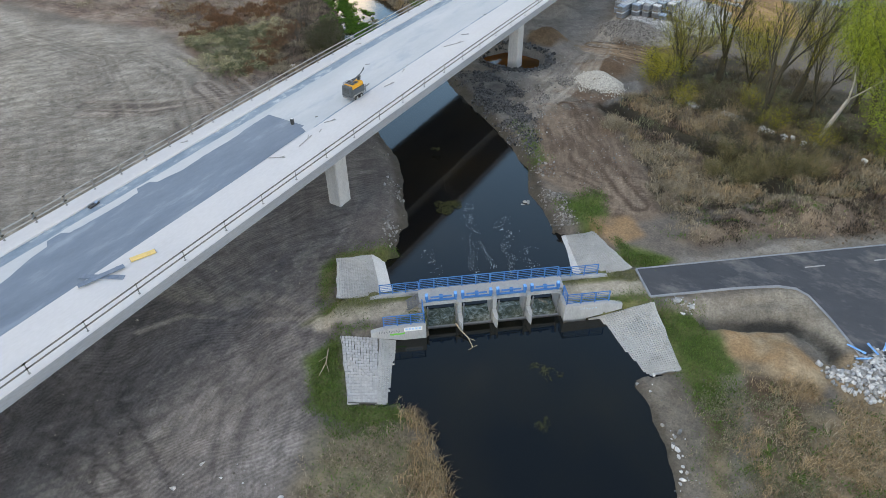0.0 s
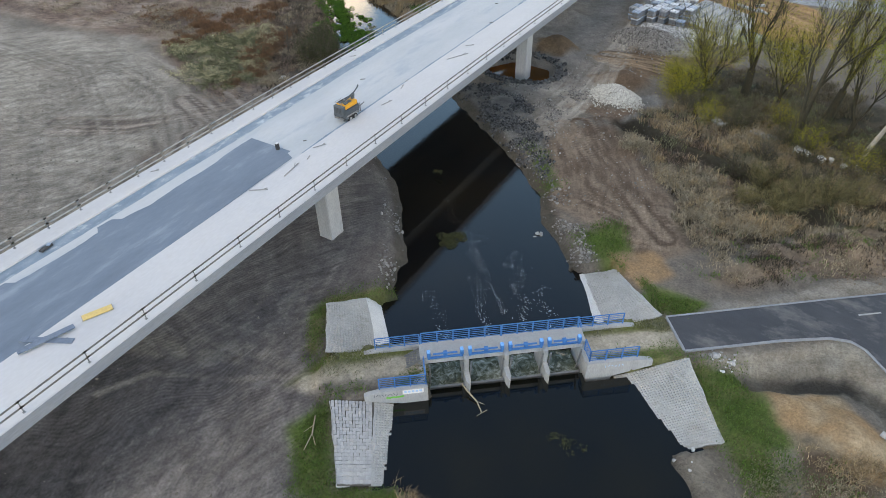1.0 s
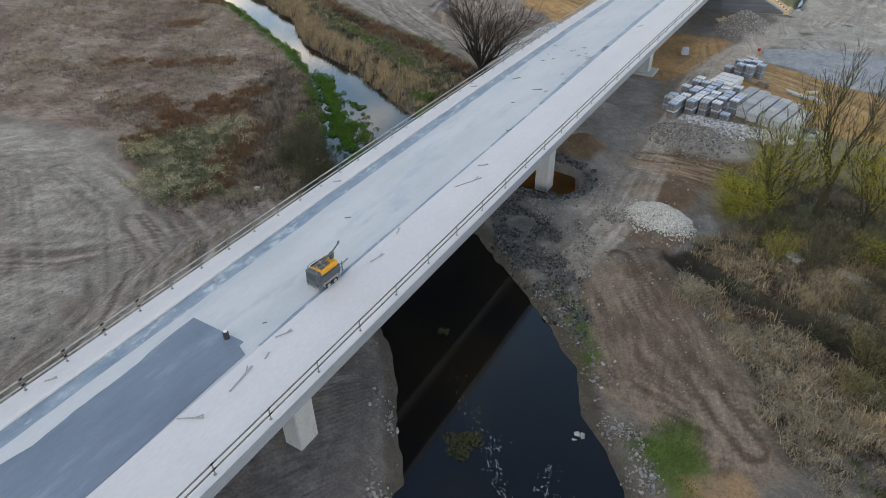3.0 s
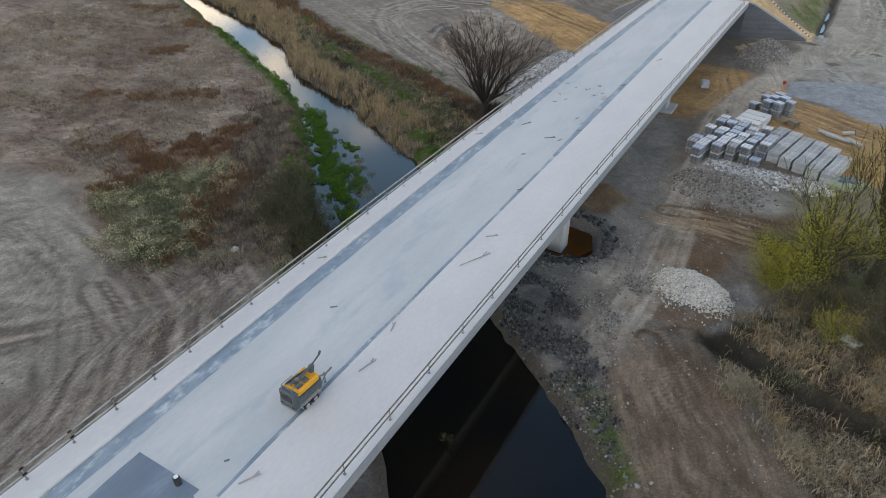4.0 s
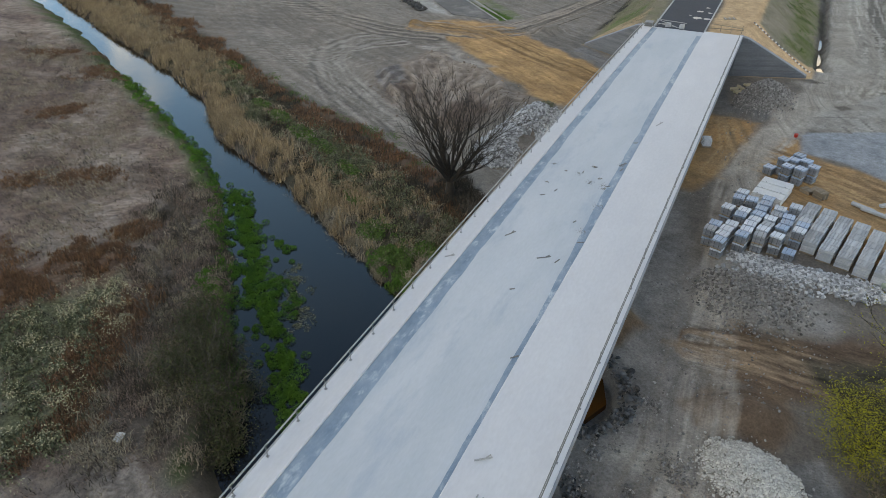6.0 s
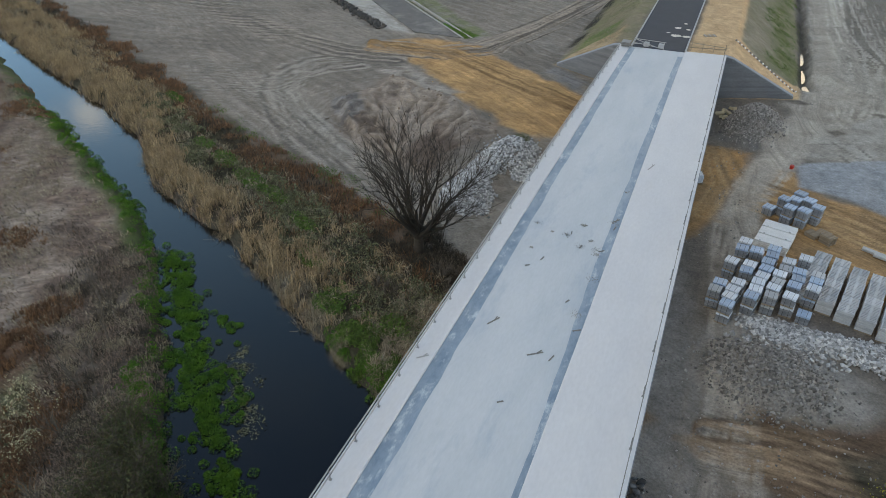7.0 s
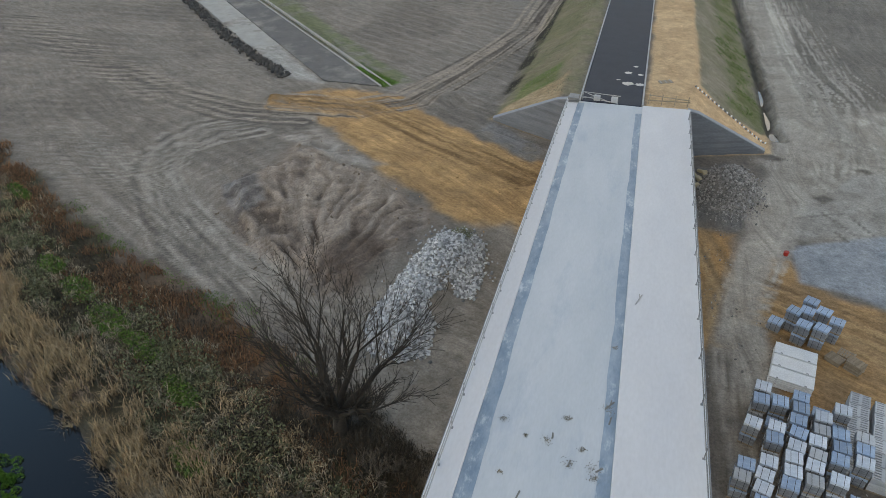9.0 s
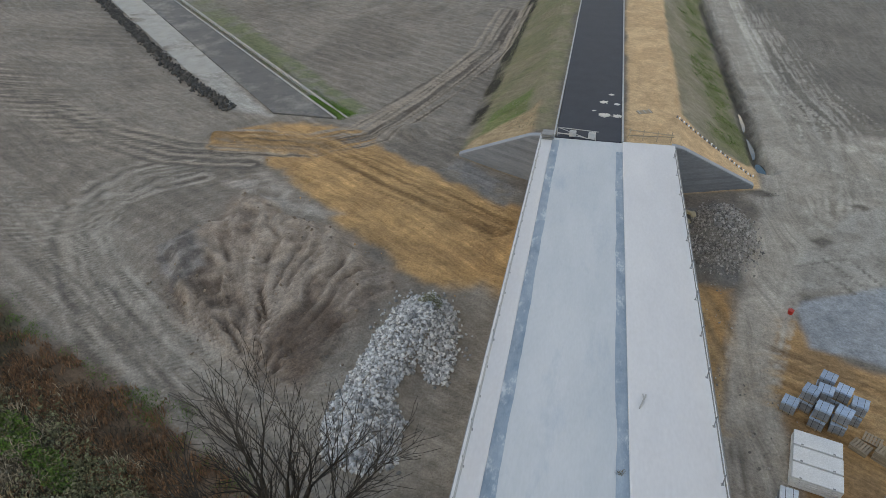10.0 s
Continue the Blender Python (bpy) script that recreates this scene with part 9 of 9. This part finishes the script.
foam()
log = thing("driftwood", "bare pale branch caught on the weir's pier", "branch", m=SLUICE @ pose(0, 0.55, 0))
part("branch", tubes(((-3.3, -2.7, -1.9), (-2.7, -3.6, -2.15), 0.06), ((-2.7, -3.6, -2.15), (-2.5, -4.5, -2.3), 0.05), ((-3.3, -2.7, -1.9), (-3.6, -2.4, -1.5), 0.05)), M_STRAWG, log)
part("twigs", tubes(((-2.7, -3.6, -2.15), (-2.2, -3.9, -2.2), 0.025), ((-2.5, -4.5, -2.3), (-2.1, -4.4, -2.2), 0.025), ((-2.5, -4.5, -2.3), (-2.9, -4.8, -2.2), 0.025)), M_STRAWG, log)
t = thing("dead_branch", "pale dead branch lying on the grass", "branch", m=pose(-26.3, 24.8, float(ground_z(-26.3, 24.8)) + 0.08, 0, 0, -62))
part("branch", tubes(((-1.2, 0, 0), (0.3, 0.1, 0.08), 0.05), ((0.3, 0.1, 0.08), (1.6, -0.2, 0.05), 0.035)), M_STRAWG, t)
part("twigs", tubes(((0.3, 0.1, 0.08), (1.2, 0.5, 0.1), 0.025), ((-0.4, 0.05, 0.05), (0.2, -0.5, 0.06), 0.02)), M_STRAWG, t)


# ---- trees ----
def grow(r, segs, tips, p, d, length, rad, level, spread, up, parts=3, kids=(3, 5)):
    """One limb as a chain of tapering pieces, with side limbs."""
    q = p
    for k in range(parts):
        d = (d + Vector(r.normal(0, 0.11, 3)) + Vector((0, 0, up))).normalized()
        nxt = q + d * (length / parts)
        r0, r1 = rad * (1 - 0.5 * k / parts), rad * (1 - 0.5 * (k + 1) / parts)
        segs.append((q, nxt, r0, r1))
        if level > 0 and (k > 0 or level < 3):
            for _ in range(r.randint(kids[0], kids[1]) if k == parts - 1 else r.randint(1, 3)):
                side = Vector(r.normal(0, 1, 3))
                side = (side - side.dot(d) * d).normalized()
                nd = (d + side * spread * r.uniform(0.6, 1.3)).normalized()
                grow(r, segs, tips, nxt if k == parts - 1 else q.lerp(nxt, r.uniform(0.2, 1)), nd, length * r.uniform(0.55, 0.8), r1 * r.uniform(0.45, 0.7), level - 1, spread, up, parts, kids)
        q = nxt
    if level <= 1:
        tips.append(q)


def limb_mesh(name, segs, mat, parent, sides=5):
    a, b = np.array([s[0] for s in segs]), np.array([s[1] for s in segs])
    ra, rb = np.array([s[2] for s in segs]), np.array([s[3] for s in segs])
    d = b - a
    d /= np.linalg.norm(d, axis=1)[:, None] + 1e-9
    ref = np.where(np.abs(d[:, 2:3]) > 0.9, np.array([[1.0, 0, 0]]), np.array([[0, 0, 1.0]]))
    u = np.cross(d, ref)
    u /= np.linalg.norm(u, axis=1)[:, None]
    w = np.cross(d, u)
    th = np.arange(sides) * 2 * math.pi / sides
    ring = u[:, None, :] * np.cos(th)[None, :, None] + w[:, None, :] * np.sin(th)[None, :, None]
    v = np.concatenate([a[:, None, :] + ring * ra[:, None, None], b[:, None, :] + ring * rb[:, None, None]], 1).reshape(-1, 3)
    o = np.arange(len(segs))[:, None] * 2 * sides
    f = np.concatenate([o + np.array([i, (i + 1) % sides, sides + (i + 1) % sides, sides + i]) for i in range(sides)])
    return mesh_np(name, v, f, mat, parent)


def tree(name, label, x, y, stems, length, rad, seed, bark, levels=3, spread=0.55, up=0.08, leaf=None, n_leaf=0, leaf_size=0.2, cloud=0.7, lean=(0, 0), trunk=0.0, splay=0.35, kids=(2, 4), group=""):
    r = np.random.RandomState(seed)
    z = float(ground_z(x, y)) - 0.15
    t = thing(name, label, "tree" if name.endswith("tree") else "bush", group, m=pose(x, y, z))
    trunk_segs, segs, tips = [], [], []
    top = Vector((lean[0] * trunk, lean[1] * trunk, trunk))
    if trunk:
        trunk_segs.append((Vector((0, 0, 0)), top * 0.5, rad * 1.5, rad * 1.2))
        trunk_segs.append((top * 0.5, top, rad * 1.2, rad * 1.05))
    for k in range(stems):
        az = 2 * math.pi * k / stems + r.uniform(-0.5, 0.5)
        s = splay * r.uniform(0.5, 1.3) if stems > 1 else 0.0
        d = Vector((math.cos(az) * s + lean[0], math.sin(az) * s + lean[1], 1)).normalized()
        grow(r, segs, tips, top, d, length * r.uniform(0.8, 1.15), rad * r.uniform(0.65, 1.0) / (1 if stems == 1 else 1.3), levels, spread, up, 3, kids)
    big = [s for s in segs if s[2] > rad * 0.3]
    fine = [s for s in segs if s[2] <= rad * 0.3]
    limb_mesh("trunk", trunk_segs + big, bark, t, 7)
    limb_mesh("crown", [(a, b, max(ra, 0.02), max(rb, 0.014)) for a, b, ra, rb in fine], bark if bark != M_BIRCH else M_BARKG, t, 3)
    if leaf:
        tp = np.array([v[:] for v in tips])
        c = tp[r.randint(0, len(tp), n_leaf)] * r.uniform(0.9, 1.0, (n_leaf, 1))
        p = c + r.normal(0, cloud, (n_leaf, 3)) * np.array([1, 1, 0.8])
        p[:, 2] = np.maximum(p[:, 2], 0.3)
        leaves("leaves", p, leaf_size, leaf, parent=t, seed=seed)
    return t


tree("willow_tree", "bare spreading willow with many upright dark limbs", -59.2, 106.6, 11, 4.6, 0.42, 5, M_WILLOW, levels=3, spread=0.5, up=0.075, trunk=2.0, splay=0.74, kids=(2, 4))
EG = "trees beside the brush"
tree("willow_tree", "tall bare willow with a forked olive trunk and few young leaves", -11.6, 91.0, 3, 5.6, 0.42, 11, M_BARKG, spread=0.42, up=0.13, leaf=M_LEAFY, n_leaf=1400, leaf_size=0.12, trunk=3.6, splay=0.38, kids=(2, 4), group=EG)
tree("willow_tree", "many-stemmed willow covered in yellow-green leaves", -16.2, 89.2, 5, 4.8, 0.22, 12, M_BARKG, spread=0.45, up=0.1, leaf=M_LEAFY, n_leaf=9000, leaf_size=0.12, cloud=0.6, splay=0.5, trunk=0.8, group=EG)
tree("willow_bush", "low spreading willow shrub in bright yellow-green leaf", -18.4, 88.2, 7, 2.6, 0.12, 22, M_BARKG, levels=2, spread=0.7, up=0.0, leaf=M_LEAFY, n_leaf=9000, leaf_size=0.12, cloud=0.7, splay=1.0, trunk=0.5, group=EG)
tree("willow_tree", "dark twin-stemmed upright willow with thin young leaves", -4.4, 82.4, 2, 7.4, 0.42, 13, M_BARKG, spread=0.36, up=0.14, leaf=M_LEAFY, n_leaf=3000, leaf_size=0.12, trunk=2.2, splay=0.16, group=EG)
tree("willow_tree", "dark leaning willow with thin young leaves", -2.0, 88.4, 2, 6.8, 0.40, 16, M_BARKG, spread=0.38, up=0.12, leaf=M_LEAFY, n_leaf=1600, leaf_size=0.12, trunk=4.2, splay=0.22, lean=(0.12, 0.02), group=EG)
tree("poplar_tree", "leaning pale-barked tree in fresh green leaf", 2.2, 81.4, 2, 5.6, 0.20, 14, M_BIRCH, spread=0.5, leaf=M_LEAF, n_leaf=24000, leaf_size=0.15, cloud=0.8, trunk=5.0, lean=(0.28, 0.08), splay=0.4, group=EG)
tree("willow_tree", "dark willow with a haze of young leaves", 6.6, 82.0, 4, 5.2, 0.32, 15, M_BARKG, spread=0.5, up=0.1, leaf=M_LEAF, n_leaf=18000, leaf_size=0.14, cloud=0.8, trunk=1.8, splay=0.4, group=EG)
tree("willow_tree", "green willow with hanging young leaves", 9.4, 77.0, 4, 4.4, 0.28, 17, M_BARKG, spread=0.6, leaf=M_LEAF, n_leaf=17000, leaf_size=0.14, cloud=0.8, trunk=1.6, splay=0.45, up=0.03, group=EG)
tree("willow_tree", "slender willow with a haze of young leaves", -7.6, 90.5, 4, 4.4, 0.2, 18, M_BARKG, spread=0.45, up=0.1, leaf=M_LEAFY, n_leaf=12000, leaf_size=0.12, cloud=1.0, trunk=1.0, splay=0.4, group=EG)
tree("willow_tree", "green willow behind the others", 5.0, 90.0, 4, 5.0, 0.34, 19, M_BARKG, spread=0.5, up=0.1, leaf=M_LEAF, n_leaf=14000, leaf_size=0.14, cloud=0.9, trunk=2.0, splay=0.4, group=EG)
tree("willow_tree", "slim dark willow with an olive haze of leaves", 0.6, 85.6, 3, 5.4, 0.24, 23, M_BARKG, spread=0.42, up=0.12, leaf=M_LEAFY, n_leaf=9000, leaf_size=0.12, cloud=0.9, trunk=2.0, splay=0.3, group=EG)
for k, (x, y, s) in enumerate(((-5.8, 70.8, 1.7), (-2.4, 69.0, 1.9), (0.1, 70.3, 1.6), (-6.6, 66.6, 1.2), (-3.6, 66.4, 1.3), (2.6, 71.6, 1.5))):
    tree("brush_bush", "rounded bush of ochre-olive twigs in the brush", x, y, 14, s, 0.045, 310 + k, M_OCHRE, levels=2, spread=0.5, splay=0.8, up=0.06, leaf=M_OCHRE if k % 2 else M_THICKET, n_leaf=1500, leaf_size=0.10, cloud=0.45, group="brush bushes")
rng = random.Random(21)
for k in range(16):
    f = k / 15
    x, y = -18.5 + 27 * f + rng.uniform(-1.5, 1.5), 85.5 - 6.5 * f + rng.uniform(-2.5, 3.5)
    tree("thicket_bush", "thicket of grey-brown twigs under the trees", x, y, 7, rng.uniform(1.0, 1.7), 0.05, 200 + k, M_TWIG, levels=2, spread=0.6, splay=0.9, leaf=M_THICKET if k % 3 else M_LEAFY, n_leaf=1800, leaf_size=0.11, cloud=0.6, group="thicket bushes")
for k in range(8):
    x, y = -8 + 13 * k / 7 + rng.uniform(-1, 1), 71 + rng.uniform(-1.5, 4.5) + 0.5 * k
    tree("thicket_bush", "bare bush of olive-brown twigs in the brush", x, y, 8, rng.uniform(0.9, 1.5), 0.045, 230 + k, M_TWIG, levels=2, spread=0.6, splay=1.0, leaf=M_THICKET, n_leaf=900, leaf_size=0.11, cloud=0.45, group="thicket bushes")
for k, (x, y, s) in enumerate(((-62.5, 72.2, 1.9), (-64.8, 73.8, 2.1), (-60.2, 70.6, 1.6), (-66.9, 76.2, 1.7), (-63.8, 75.4, 1.8), (-61.4, 73.8, 1.5), (-58.6, 69.2, 1.3), (-68.6, 78.4, 1.4), (-66.2, 72.4, 1.5))):
    tree("thicket_bush", "rounded grey-olive bush on the river bank", x, y, 11, s, 0.05, 250 + k, M_TWIG, levels=2, spread=0.6, splay=0.9, leaf=M_THICKET, n_leaf=2600, leaf_size=0.15, cloud=0.5, group="bank bushes")
for k, (x, y, h) in enumerate(((-77.6, 85.0, 2.6), (-79.0, 87.2, 2.4), (-82.0, 88.4, 2.2), (-74.0, 79.5, 2.0), (-71.5, 75.5, 2.2), (-68.5, 71.0, 1.9), (-76.0, 82.0, 1.8))):
    tree("sapling_tree", "thin bare grey sapling on the bank", x, y, 2, h, 0.045, 270 + k, M_TWIG, levels=2, spread=0.3, splay=0.25, up=0.15, trunk=1.2, kids=(1, 3), group="saplings")
for k in range(5):
    x, y = -56.5 + rng.uniform(-5, 4.0), 101.5 + rng.uniform(-3, 4.5)
    tree("thicket_bush", "grey bare thicket round the willow", x, y, 8, rng.uniform(0.7, 1.1), 0.035, 290 + k, M_TWIG, levels=2, spread=0.6, splay=0.9, group="willow thicket")


# ---- setts of the paved bank ----
def setts():
    v, f = base_stone("sett")
    me = bpy.data.meshes.new("sett")
    me.from_pydata([(a * 0.200, b * 0.262, c * 0.14) for a, b, c in v], [], f.tolist())
    me.materials.append(M_SETT)
    r = random.Random(2)
    slope_sheet("joint_bed", (-1, -1), 0.44, 0.99, M_JOINT, "dark joints between setts", 0.015, 8, 12, apron_ul)
    for i in range(12):
        for j in range(23):
            s, q = 0.465 + i * 0.0455 + 0.004 * r.uniform(-1, 1), 0.03 + j * 0.0428 + 0.003 * r.uniform(-1, 1)
            x, y, z = apron_point((-1, -1), s, q)
            ob = new("sett", me)
            ob.parent = apron_ul
            ob.matrix_basis = pose(x, y, float(z) + 0.045 + 0.015 * r.uniform(-1, 1), 0, 12, 38.3 + r.uniform(-5, 5))


setts()


def joined_setts(name, side, s0, s1, parent, seed):
    """Worn setts in courses, their tops just above the bedding."""
    r = np.random.RandomState(seed)
    v, f = SHAPES["cobble"]
    v0, v1, ui, uo = APRONS[side][:4]
    wide, deep = abs(uo[0] - ui[0]), abs(v1 - v0)
    ss, ff = np.meshgrid(np.arange(s0, s1, 0.22 / wide), np.arange(0.02, 0.985, 0.20 / deep))
    s, w = ss.ravel() + r.uniform(-0.003, 0.003, ss.size), ff.ravel() + r.uniform(-0.002, 0.002, ss.size)
    x, y, z = apron_point(side, s, w)
    n = len(s)
    p = v[None] * np.array([0.235, 0.215, 0.10]) * (1 + 0.12 * r.uniform(-1, 1, (n, 1, 3)))
    px, py = p[:, :, 0] * CU - p[:, :, 1] * SU, p[:, :, 0] * SU + p[:, :, 1] * CU
    z = z - 0.036 + 0.008 * r.uniform(-1, 1, n)
    q = np.stack([px + x[:, None], py + y[:, None], p[:, :, 2] + z[:, None]], 2)
    ob = mesh_np(name, q.reshape(-1, 3), (f[None] + np.arange(n)[:, None, None] * len(v)).reshape(-1, 3), M_APRON, parent)
    return tagged(ob, kind="stuff")


joined_setts("sett_field", (-1, -1), 0.02, 0.42, apron_ul, 1)
joined_setts("sett_field", (1, -1), 0.02, 0.98, apron_ur, 2)
joined_setts("sett_field", (-1, 1), 0.30, 0.98, apron_dl, 3)
joined_setts("sett_field", (1, 1), 0.18, 0.98, apron_dr, 4)
